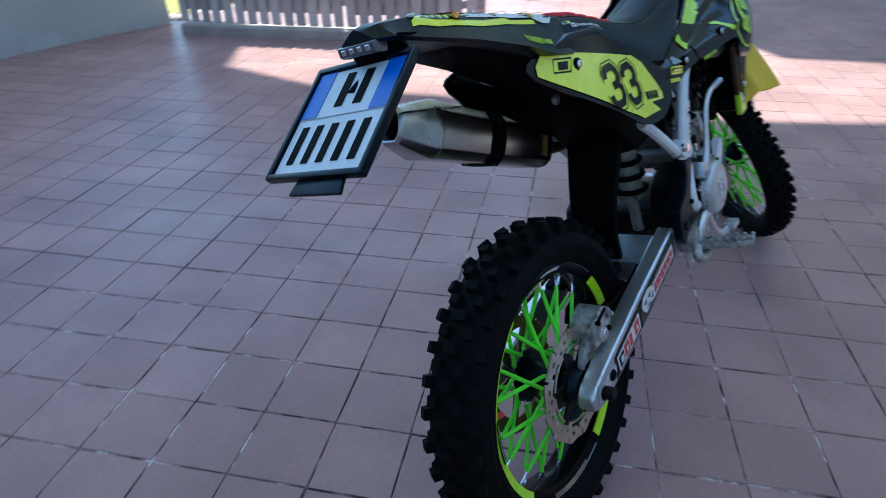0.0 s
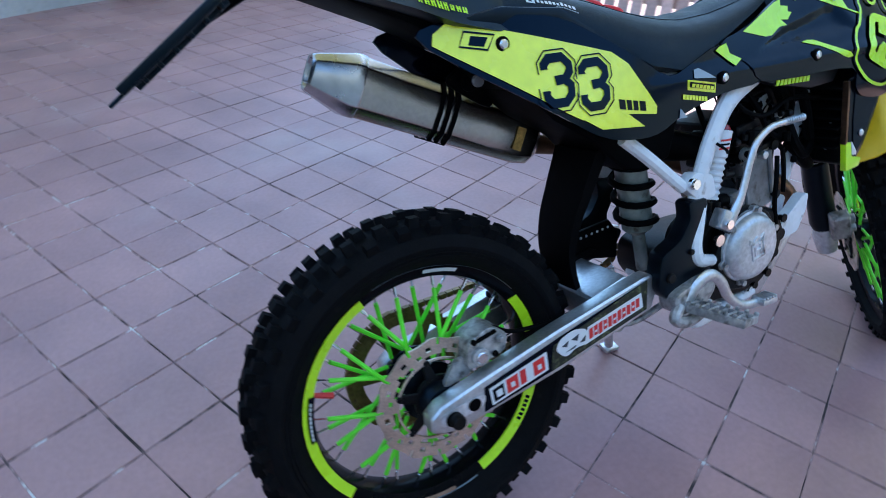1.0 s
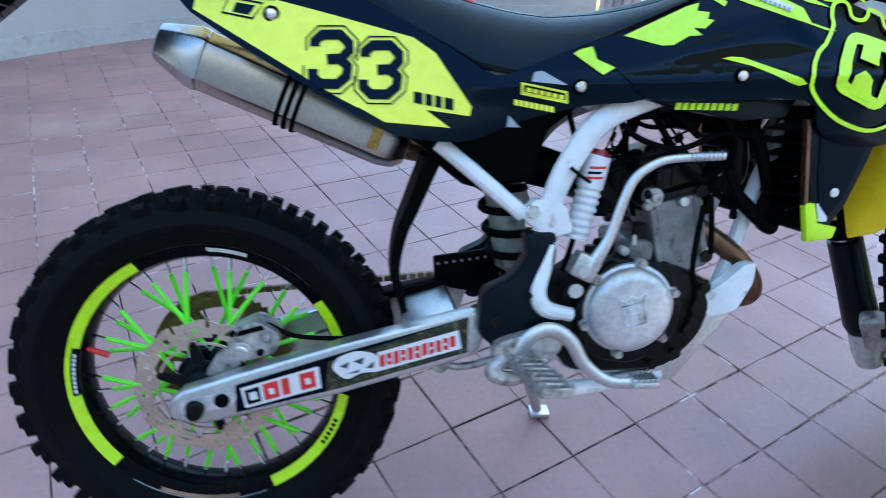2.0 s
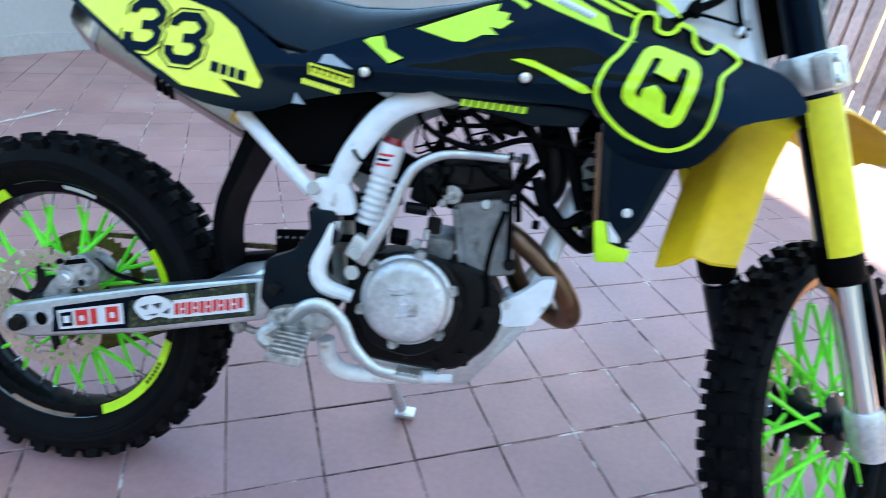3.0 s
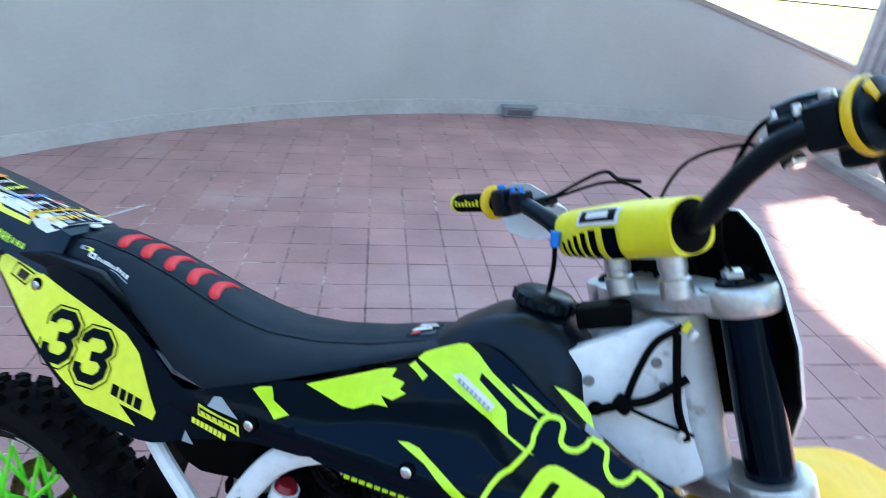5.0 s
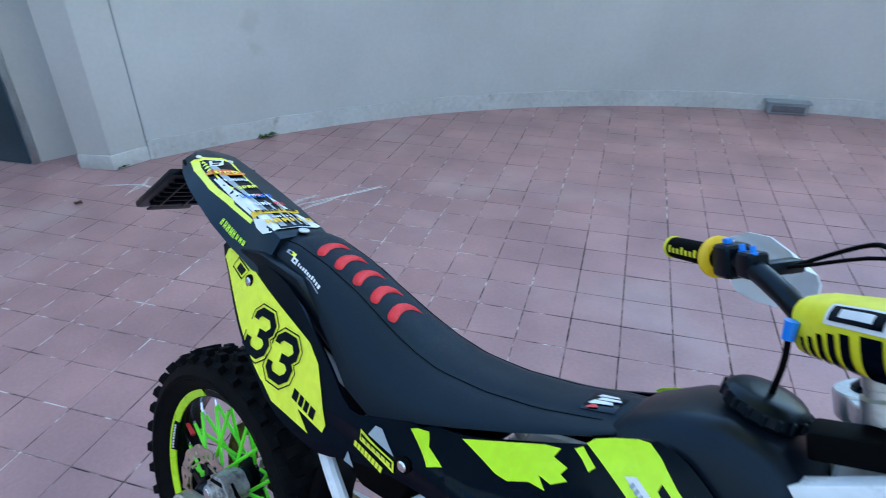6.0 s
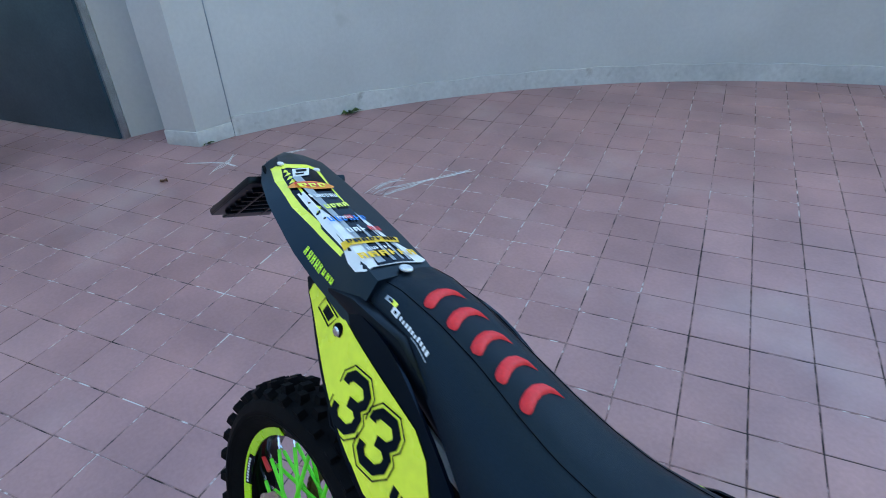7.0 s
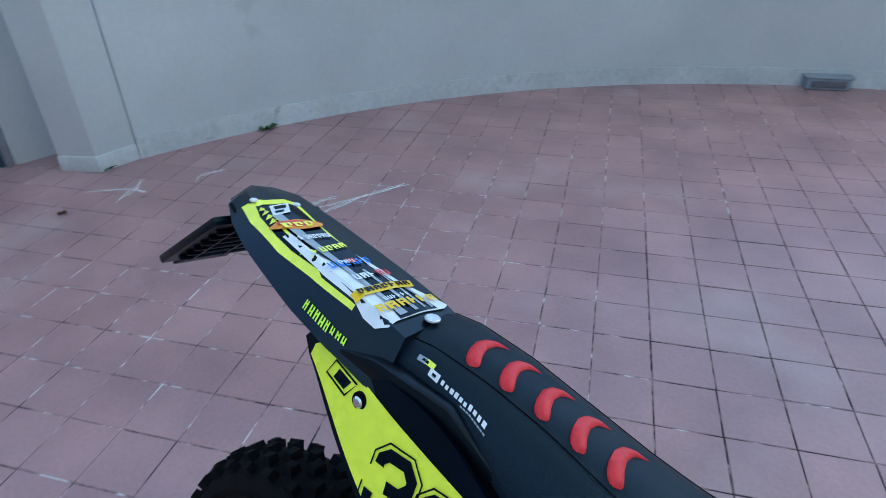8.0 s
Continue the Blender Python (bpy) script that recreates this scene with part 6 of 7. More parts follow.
for s in (-1, 1):
    bm = bmesh.new()
    block(bm, (0.010, 0.125, 0.200), Matrix.Translation((0.992, s * 0.088, 0.708)) @ pose(0, 0, 0, 0, 8, 0), 0.004)
    shield = part("radiator_shield", bm, "matte", bike, "black plastic shield behind the radiator")
    for z in (0.640, 0.690, 0.750):
        bm = bmesh.new()
        pin(bm, (0.984 + 0.14 * (z - 0.708), s * 0.120, z), 0.0045, 0.006, axis="X", seg=10)
        part("shield_clip", bm, "dirty", shield)
bm = bmesh.new()
tube(bm, [(1.00, -0.05, 0.60), (0.97, -0.085, 0.60), (0.93, -0.09, 0.63), (0.90, -0.08, 0.66)], 0.013, 12)
part("coolant_hose", bm, "matte", bike)

# seat
SEAT = [  # x, top z, crown half width, edge z, edge half width
    (0.128, 0.992, 0.045, 0.972, 0.060), (0.140, 1.006, 0.054, 0.968, 0.078), (0.20, 1.012, 0.055, 0.962, 0.084), (0.28, 1.003, 0.054, 0.945, 0.094), (0.36, 0.985, 0.052, 0.905, 0.110), (0.44, 0.963, 0.056, 0.862, 0.130),
    (0.50, 0.950, 0.060, 0.850, 0.136), (0.56, 0.944, 0.062, 0.872, 0.132), (0.64, 0.951, 0.060, 0.905, 0.122), (0.72, 0.968, 0.058, 0.938, 0.106), (0.79, 0.990, 0.052, 0.968, 0.086), (0.825, 1.000, 0.044, 0.984, 0.070), (0.836, 0.992, 0.034, 0.982, 0.055)]


def seat_at(x, u):
    """A point of the seat's skin: u from -1 (right edge) over 0 (crown) to 1."""
    xs = [s[0] for s in SEAT]
    zt, hw, ze, ew = (float(np.interp(x, xs, [s[i] for s in SEAT])) for i in (1, 2, 3, 4))
    a = abs(u)
    sg = -1 if u < 0 else float(np.interp(x, (0.14, 0.22, 0.34, 0.60, 0.74, 0.83), (0.90, 0.76, 0.70, 0.70, 0.80, 0.95)))
    if a < 0.5:
        k = a / 0.5
        return Vector((x, sg * hw * k, zt - 0.010 * k ** 3))
    k = (a - 0.5) / 0.5
    return Vector((x, sg * (hw + (ew - hw) * math.sin(k * math.pi / 2) ** 1.0), zt - 0.010 - (zt - 0.010 - ze) * (1 - math.cos(k * math.pi / 2)) ** 0.8))


bm = bmesh.new()
xs = spline([(s[0], 0, 0) for s in SEAT], 4)
rings = []
for q in xs:
    ring = [seat_at(q.x, -1 + 2 * k / 24) for k in range(25)]
    e = ring[-1]
    ring += [Vector((q.x, e.y * 0.9, e.z - 0.008)), Vector((q.x, -e.y * 0.9, e.z - 0.008))]
    rings.append(ring)
ring_loft(bm, rings)
bmesh.ops.recalc_face_normals(bm, faces=bm.faces)
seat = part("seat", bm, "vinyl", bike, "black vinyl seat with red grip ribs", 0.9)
# red crescents, raised from the seat
for x0 in (0.229, 0.277, 0.325, 0.372, 0.418):
    bm = bmesh.new()
    n = 22
    rows = []
    for k in range(n + 1):
        t = k / n
        rear = float(np.interp(t, (0, 0.04, 0.12, 0.28, 0.5, 0.72, 0.88, 1), (0.0155, 0.0100, 0.0060, 0.0020, 0, 0.0035, 0.0130, 0.0300)))
        front = float(np.interp(t, (0, 0.04, 0.10, 0.2, 0.35, 0.55, 0.75, 0.9, 1), (0.0175, 0.0245, 0.0270, 0.0240, 0.0190, 0.0155, 0.0170, 0.0235, 0.0310)))
        u, w = -0.475 + 0.61 * t, front - rear
        rows.append([seat_at(x0 + rear + w * f, u) + Vector((0, 0, dz * min(1, w / 0.012))) for f, dz in ((-0.03, -0.002), (0.05, 0.0032), (0.5, 0.0056), (0.95, 0.0032), (1.03, -0.002))])
    ring_loft(bm, rows, closed=False)
    bmesh.ops.recalc_face_normals(bm, faces=bm.faces)
    part("grip_rib", bm, "red", seat, "raised red vinyl crescent", 1.2)
# seams
for u in (-0.52, 0.52):
    bm = bmesh.new()
    tube(bm, [seat_at(x, u) + Vector((0, 0, 0.0004)) for x in np.linspace(0.15, 0.80, 30)], 0.0006, 6, 1)
    part("seam", bm, "matte", seat)
# maker's marks on the seat side as plain shapes
def seat_patch(name, x0, x1, u0, u1, material, label=""):
    bm = bmesh.new()
    n = 6
    ring_loft(bm, [[seat_at(x0 + (x1 - x0) * k / n, u) + (seat_at(x0 + (x1 - x0) * k / n, u) - Vector((x0 + (x1 - x0) * k / n, 0, 0.90))).normalized() * 0.0012 for u in np.linspace(u0, u1, 4)] for k in range(n + 1)], closed=False)
    bmesh.ops.recalc_face_normals(bm, faces=bm.faces)
    return part(name, bm, material, seat, label)


seat_patch("maker_mark", 0.189, 0.203, -0.755, -0.69, "grey")
seat_patch("maker_mark", 0.203, 0.216, -0.745, -0.685, "neon")
seat_patch("maker_mark", 0.196, 0.206, -0.735, -0.705, "gloss")
seat_patch("maker_mark", 0.212, 0.228, -0.815, -0.735, "paper")
seat_patch("maker_mark", 0.217, 0.223, -0.795, -0.760, "gloss")
rngs = random.Random(31)
for k in range(10):
    x, h = 0.232 + k * 0.0073, rngs.uniform(0.0, 0.014)
    seat_patch("bar", x, x + rngs.uniform(0.0042, 0.0056), -0.800 + rngs.uniform(0, 0.008), -0.752 - h * (k % 3 > 0), "paper")
for k in range(9):
    seat_patch("bar", 0.266 + k * 0.0046, 0.2695 + k * 0.0046, -0.828, -0.814, "grey")
seat_patch("badge", 0.766, 0.808, -0.40, 0.02, "gloss", "dark woven badge with white shapes at the seat nose")
for x0, x1, u0, u1, ink in ((0.770, 0.800, -0.30, -0.20, "paper"), (0.776, 0.806, -0.19, -0.10, "paper"), (0.772, 0.800, -0.09, -0.01, "paper"), (0.772, 0.786, -0.39, -0.31, "redmark")):
    bm = bmesh.new()
    q = [seat_at(x, u) + Vector((0, 0, 0.0026)) for x, u in ((x0, u0), (x1, u0 + 0.03), (x1 - 0.003, u1), (x0 + 0.004, u1))]
    bm.faces.new([bm.verts.new(v) for v in q])
    bmesh.ops.recalc_face_normals(bm, faces=bm.faces)
    part("badge_mark", bm, ink, seat)

# tail section
TAIL = [  # x, top z, top half width, edge z, edge half width
    (-0.256, 1.065, 0.010, 1.052, 0.032), (-0.235, 1.069, 0.026, 1.048, 0.053), (-0.19, 1.067, 0.044, 1.034, 0.070), (-0.10, 1.053, 0.054, 1.010, 0.086), (0.0, 1.036, 0.062, 0.980, 0.100), (0.07, 1.024, 0.066, 0.956, 0.108), (0.14, 1.011, 0.068, 0.940, 0.112), (0.165, 1.003, 0.066, 0.938, 0.110)]


def skirt(x, sg):
    """How much broader the tail's edge is on its right-hand side."""
    return 0.013 * min(1, max(0, (x + 0.25) / 0.12)) * min(1, max(0, (0.085 - x) / 0.09)) if sg < 0 else 0


def tail_at(x, u):
    xs = [s[0] for s in TAIL]
    zt, hw, ze, ew = (float(np.interp(x, xs, [s[i] for s in TAIL])) for i in (1, 2, 3, 4))
    a, sg = abs(u), (-1 if u < 0 else 1)
    ew += skirt(x, sg)
    t = min(1, max(0, (x + 0.20) / 0.34))
    g, off = 1 - 0.20 * t, -0.020 * t
    if a <= 0.5:
        return Vector((x, off + g * sg * hw * a / 0.5, zt + 0.004 * (1 - a / 0.5)))
    k = (a - 0.5) / 0.5
    return Vector((x, off + g * sg * (hw + (ew - hw) * k), zt - (zt - ze) * k))


bm = bmesh.new()
rings = []
for q in spline([(s[0], 0, 0) for s in TAIL], 3):
    ring = [tail_at(q.x, -1 + 2 * k / 16) for k in range(17)]
    e, f = ring[-1], ring[0]
    ring += [Vector((q.x, e.y * 0.88, e.z - 0.004)), Vector((q.x, f.y * 0.88, f.z - 0.004))]
    rings.append(ring)
ring_loft(bm, rings)
bmesh.ops.recalc_face_normals(bm, faces=bm.faces)
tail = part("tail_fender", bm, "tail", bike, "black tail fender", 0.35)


def tail_on(x, y):
    """The place on the tail's skin above a point of its plan."""
    xs = [s[0] for s in TAIL]
    hw, ew = (float(np.interp(x, xs, [s[i] for s in TAIL])) for i in (2, 4))
    t = min(1, max(0, (x + 0.20) / 0.34))
    g, off = 1 - 0.20 * t, -0.020 * t
    r = abs(y - off) / g
    ew += skirt(x, y - off)
    a = 0.5 * r / hw if r <= hw else 0.5 + 0.5 * (r - hw) / max(1e-6, ew - hw)
    return tail_at(x, math.copysign(min(a, 1.0), y - off))


def tail_mark(name, pts, material, lift, label=""):
    """A flat mark on the tail, its outline given in plan."""
    bm = bmesh.new()
    bm.faces.new([bm.verts.new((x, y, 0)) for x, y in pts])
    fine(bm, 0.016)
    for v in bm.verts:
        q = tail_on(v.co.x, v.co.y)
        v.co = q + Vector((0, -0.4 * lift if q.y < -0.055 else 0, lift))
    bmesh.ops.recalc_face_normals(bm, faces=bm.faces)
    return part(name, bm, material, tail, label)


tail_mark("tail_sticker", [(-0.199, -0.056), (-0.193, -0.051), (-0.180, -0.028), (-0.172, 0.0), (-0.158, 0.014), (-0.135, 0.010), (-0.087, 0.000), (-0.042, -0.004), (0.0, -0.010), (0.0, -0.030), (-0.06, -0.050), (0.014, -0.0755), (0.082, -0.077), (0.081, -0.081), (0.010, -0.081), (-0.075, -0.079), (-0.157, -0.068)], "neon", 0.0012, "neon yellow border of the tail graphic")
tail_mark("tail_sticker", [(-0.172, -0.050), (-0.164, -0.030), (-0.158, -0.004), (-0.146, 0.004), (-0.07, -0.006), (0.0, -0.013), (0.03, -0.02), (0.03, -0.06), (0.014, -0.0725), (-0.056, -0.071), (-0.097, -0.067), (-0.148, -0.058)], "gloss", 0.0018, "black field of the tail graphic")
tail_mark("tail_sticker", [(-0.085, -0.0645), (-0.080, -0.056), (-0.02, -0.058), (-0.004, -0.030), (0.0, -0.010), (0.028, -0.004), (0.084, 0.004), (0.145, 0.031), (0.149, 0.020), (0.141, -0.077), (0.124, -0.082), (0.102, -0.081), (0.077, -0.0755), (0.014, -0.0735), (-0.04, -0.0685)], "paper", 0.0024, "white field of the tail graphic")
tail_mark("tail_sticker", [(-0.05, -0.054), (-0.05, -0.010), (0.0, -0.010), (0.036, -0.012), (0.092, -0.004), (0.146, 0.008), (0.142, -0.057), (0.105, -0.051), (0.041, -0.048), (-0.012, -0.056)], "gloss", 0.0032, "black stripe of the tail graphic")
tail_mark("tail_sticker", [(-0.130, -0.052), (-0.128, -0.036), (-0.041, -0.041), (0.032, -0.043), (0.100, -0.044), (0.138, -0.041), (0.138, -0.055), (0.088, -0.051), (0.022, -0.051), (-0.048, -0.054)], "grey", 0.0040, "grey shading of the tail graphic")
for x0, x1, y0, y1 in ((0.040, 0.140, -0.030, -0.026), (0.060, 0.140, -0.014, -0.011), (0.085, 0.143, -0.002, 0.001)):
    tail_mark("tail_line", [(x0, y0), (x0, y1), (x1, y1 + 0.003), (x1, y0 + 0.001)], "grey", 0.0040)


def letter_shapes(x, y0, y1, slant, h, ink, n, seed, lift=0.0058, name="lettering"):
    """A row of uneven letter-like shapes across the tail, from y0 to y1, its far end slant metres further ahead."""
    r = random.Random(seed)
    bm = bmesh.new()
    step = (y1 - y0) / n

    def bar(a0, a1, b0, b1):
        quad = []
        for a, b in ((a0, b0), (a0, b1), (a1, b1), (a1, b0)):
            y = y0 + step * b
            q = tail_on(x + slant * b / n + a * h, y)
            quad.append(bm.verts.new(q + Vector((0, -0.4 * lift if q.y < -0.055 else 0, lift))))
        bm.faces.new(quad)
    for k in range(n):
        kind = r.randrange(4)
        bar(0, 1, k + 0.06, k + 0.32)
        if kind != 1:
            bar(0, 1 if kind else 0.6, k + 0.58, k + 0.84)
        for f in ((0.0, 0.76), (0.38,), (0.76,), (0.0, 0.38))[kind]:
            bar(f, f + 0.24, k + 0.32, k + 0.60)
    bmesh.ops.recalc_face_normals(bm, faces=bm.faces)
    return part(name, bm, ink, tail)


tail_mark("maker_mark", [(-0.158, -0.037), (-0.155, -0.005), (-0.130, -0.019), (-0.129, -0.050)], "paper", 0.0034)
tail_mark("maker_mark", [(-0.153, -0.033), (-0.151, -0.012), (-0.143, -0.017), (-0.144, -0.036)], "gloss", 0.0042)
tail_mark("maker_mark", [(-0.140, -0.040), (-0.139, -0.024), (-0.134, -0.027), (-0.134, -0.042)], "gloss", 0.0042)
tail_mark("maker_mark", rounded([(-0.116, -0.068), (-0.110, -0.055), (-0.106, -0.025), (-0.082, 0.005), (-0.074, -0.004), (-0.078, -0.034), (-0.090, -0.058)], 3, 0.3), "orange", 0.0046, "orange oval mark on the tail")
tail_mark("maker_mark", rounded([(-0.110, -0.060), (-0.103, -0.030), (-0.088, -0.006), (-0.084, -0.030), (-0.094, -0.052)], 3, 0.3), "redmark", 0.0052)
letter_shapes(-0.104, -0.056, -0.010, 0.014, 0.013, "neon", 3, 2)
letter_shapes(-0.066, -0.062, -0.012, 0.012, 0.011, "paper", 8, 3)
letter_shapes(-0.028, -0.062, -0.008, 0.004, 0.012, "neon", 5, 4)
letter_shapes(0.008, -0.064, -0.002, 0.012, 0.014, "blue", 6, 5)
letter_shapes(0.011, -0.050, -0.026, 0.006, 0.008, "paper", 3, 6, 0.0064)
letter_shapes(0.012, -0.036, -0.020, 0.004, 0.010, "redmark", 2, 7, 0.0066)
letter_shapes(0.043, -0.066, -0.020, 0.008, 0.012, "paper", 4, 8)
letter_shapes(0.050, -0.018, 0.004, 0.004, 0.012, "redmark", 2, 9)
tail_mark("maker_mark", [(0.070, -0.075), (0.085, 0.018), (0.099, 0.013), (0.085, -0.077)], "yellow", 0.0048)
letter_shapes(0.073, -0.070, 0.012, 0.013, 0.009, "gloss", 7, 10)
letter_shapes(0.109, -0.073, 0.024, 0.013, 0.014, "yellow", 6, 11)
letter_shapes(0.101, -0.052, -0.010, 0.006, 0.007, "paper", 6, 13)
# maker's name along the tail's flank, as letter-like bars
r = random.Random(14)
for k in range(8):
    a, w = 0.014 + k * 0.0104, r.uniform(0.0056, 0.0078)
    lo, hi = (0.905, 0.815) if k < 5 else (0.885, 0.822)
    bm = bmesh.new()
    for x0, x1, u0, u1 in ((a, a + w * 0.36, lo, hi), (a + w * 0.66, a + w, lo, hi), (a, a + w, *((0.878, 0.862) if k % 2 else (0.858, 0.840)))):
        bm.faces.new([bm.verts.new(tail_at(x, -u) + Vector((0, -0.0016, 0.0010))) for x, u in ((x0, u0), (x1, u0), (x1, u1), (x0, u1))])
    bmesh.ops.recalc_face_normals(bm, faces=bm.faces)
    part("bar", bm, "lime", tail)
for x, u in ((-0.185, -0.045), (-0.150, 0.008)):
    bm = bmesh.new()
    pin(bm, tail_on(x, u) + Vector((0, 0, 0.002)), 0.0060, 0.005, axis="Z")
    part("tail_screw", bm, "paper", tail)
# seat catch bolt between seat and tail
bm = bmesh.new()
pin(bm, (0.163, -0.022, 1.014), 0.0105, 0.005, axis="Z", seg=20)
part("seat_catch", bm, "cast", bike, "round metal seat catch")
# rubber grab lip between panel and tail
for s in (-1, 1):
    bm = bmesh.new()
    slab(bm, [(0.06, 0.958), (0.15, 0.975), (0.26, 0.968), (0.36, 0.915), (0.40, 0.88), (0.36, 0.885), (0.25, 0.935), (0.12, 0.945)], s * (0.080 if s < 0 else 0.048), s * (0.104 if s < 0 else 0.066), 0.006)
    part("inner_panel", bm, "black", bike, "black inner panel under the seat edge")

# number plate on its holder, tail lamp
c = Vector((-0.311, 0.021, 0.960))
back = Vector((-0.158, 0, -0.120)).normalized()       # down the plate
across = Vector((-0.10, -1, -0.05)).normalized()
nrm = across.cross(back).normalized()
if nrm.x > 0:
    nrm = -nrm
across = back.cross(nrm).normalized()
PL = Matrix.Translation(c - back * 0.006) @ Matrix((across, back, nrm)).transposed().to_4x4() @ Matrix.Diagonal((1.0, 0.97, 1, 1))
bm = bmesh.new()
block(bm, (0.205, 0.205, 0.006), PL @ pose(0, 0, -0.004), 0.002)
for sx, sy, w, h in ((0, 0.099, 0.205, 0.010), (0, -0.099, 0.205, 0.010), (0.099, 0, 0.010, 0.205), (-0.099, 0, 0.010, 0.205)):
    block(bm, (w, h, 0.012), PL @ pose(sx, sy, 0.001), 0.003)
holder = part("plate_holder", bm, "black", bike, "black plastic number-plate holder")
for k in range(9):
    bm = bmesh.new()
    block(bm, (0.17, 0.006, 0.010) if k < 6 else (0.006, 0.17, 0.010), PL @ (pose(0, -0.07 + k * 0.028, -0.010) if k < 6 else pose(-0.06 + (k - 6) * 0.06, 0, -0.010)), 0.002)
    part("holder_rib", bm, "black", holder)
bm = bmesh.new()
slab(bm, [(-0.055, -0.03), (0.055, -0.03), (0.042, 0.022), (-0.042, 0.022)], -0.003, 0.003, 0.004, 2, PL @ Matrix.Translation((-0.016, 0.098, -0.004)) @ pose(0, 0, 0, 90, 0, 0))
part("reflector_flap", bm, "black", holder)
bm = bmesh.new()
block(bm, (0.186, 0.186, 0.002), PL @ pose(0, 0, 0.0008), 0.0008, 1)
number = part("number_plate", bm, "plate_white", bike, "white number plate with blue ends and plain dark bars")
for sx in (-1, 1):
    bm = bmesh.new()
    block(bm, (0.036, 0.086, 0.001), PL @ pose(sx * 0.074, -0.049, 0.0025), 0)
    part("blue_field", bm, "plate_blue", number)
for y, xs_, w, h in ((-0.052, (-0.024, 0.016), 0.017, 0.062), (0.044, (-0.066, -0.033, 0.0, 0.033, 0.066), 0.015, 0.066)):
    for x in xs_:
        bm = bmesh.new()
        block(bm, (w, h, 0.001), PL @ pose(x, y, 0.0026), 0)
        part("bar", bm, "matte", number)
bm = bmesh.new()
block(bm, (0.186, 0.0015, 0.001), PL @ pose(0, -0.004, 0.0024), 0)
part("plate_line", bm, "grey", number)
bm = bmesh.new()
slab(bm, rounded([(-0.261, 1.051), (-0.232, 1.050), (-0.235, 1.031), (-0.259, 1.035)], 3, 0.25), -0.034, 0.038, 0.006, 3)
lamp = part("tail_lamp", bm, "lens", bike, "clear tail lamp lens")
for y in (-0.022, -0.006, 0.010, 0.026):
    bm = bmesh.new()
    block(bm, (0.003, 0.009, 0.007), pose(-0.2605, y, 1.043, 0, -6, 0), 0.001, 1)
    part("reflector", bm, "chrome", lamp)
bm = bmesh.new()
slab(bm, [(-0.245, 1.040), (-0.18, 1.034), (-0.20, 1.012), (-0.235, 1.016)], -0.030, 0.034, 0.006)
tube(bm, [(-0.205, 0.012, 1.020), (-0.235, 0.016, 1.004), (-0.272, 0.020, 0.985)], 0.010, 10)
part("lamp_bracket", bm, "matte", lamp)

# tank
bm = bmesh.new()
TANK = [(0.80, 0.965, 0.06, 0.90, 0.09), (0.83, 1.004, 0.055, 0.92, 0.095), (0.88, 1.038, 0.060, 0.94, 0.100), (0.93, 1.056, 0.066, 0.95, 0.105), (0.98, 1.050, 0.066, 0.94, 0.105), (1.02, 1.020, 0.055, 0.92, 0.10), (1.04, 0.975, 0.04, 0.90, 0.08)]
rings = []
for s in TANK:
    ring = []
    for k in range(17):
        u = -1 + 2 * k / 16
        a, sg = abs(u), (-1 if u < 0 else 1)
        ring.append(Vector((s[0], sg * (s[2] * min(1, a / 0.5) + (s[4] - s[2]) * max(0, (a - 0.5) / 0.5)), s[1] + 0.006 * (1 - min(1, a / 0.5) ** 2) - (s[1] - s[3]) * max(0, (a - 0.5) / 0.5) ** 1.4)))
    rings.append(ring)
ring_loft(bm, rings)
bmesh.ops.recalc_face_normals(bm, faces=bm.faces)
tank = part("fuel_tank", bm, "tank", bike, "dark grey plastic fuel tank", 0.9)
bm = bmesh.new()
m = Matrix.Translation((0.948, 0, 1.068)) @ pose(0, 0, 0, 0, 4, 0)
t = bmesh.new()
lathe(t, [(0.0001, 0.016), (0.020, 0.016), (0.037, 0.014), (0.044, 0.008), (0.045, -0.004), (0.040, -0.012), (0.03, -0.014)], 28, axis="Z")
merge(bm, t, m)
cap = part("fuel_cap", bm, "black", tank, "black ribbed fuel cap")
for k in range(18):
    a = 2 * math.pi * k / 18
    bm = bmesh.new()
    t = bmesh.new()
    pin(t, (0.0445 * math.cos(a), 0.0445 * math.sin(a), 0.001), 0.003, 0.014, axis="Z", seg=6)
    merge(bm, t, m)
    part("cap_rib", bm, "black", cap)
bm = bmesh.new()
tube(bm, [(0.950, 0, 1.082), (0.950, -0.001, 1.12), (0.946, -0.004, 1.150)], 0.0035, 8)
part("breather_hose", bm, "matte", tank)
bm = bmesh.new()
tube(bm, [(0.946, -0.004, 1.147), (0.944, -0.005, 1.168)], [0.0065, 0.0075], 12, 1)
part("breather_valve", bm, "blue", tank, "blue breather valve")

# head of the frame between the shrouds
bm = bmesh.new()
for s in (-1, 1):
    slab(bm, rounded([(0.968, 1.008), (1.036, 1.052), (1.096, 1.094), (1.118, 1.092), (1.136, 1.035), (1.160, 0.972), (1.192, 0.915), (1.160, 0.885), (1.10, 0.905), (1.03, 0.945)], 2, 0.16), s * 0.042, s * 0.068, 0.008, 3)
block(bm, (0.10, 0.09, 0.12), pose(1.09, 0, 1.0, 0, -22, 0), 0.02, 3)
tube(bm, [(1.185 - 0.374 * -0.05, 0, 0.94 - 0.927 * 0.05), (1.185 - 0.374 * 0.17, 0, 0.94 + 0.927 * 0.17)], 0.034, 20, 1)
head = part("steering_head", bm, "white", bike, "white frame head")
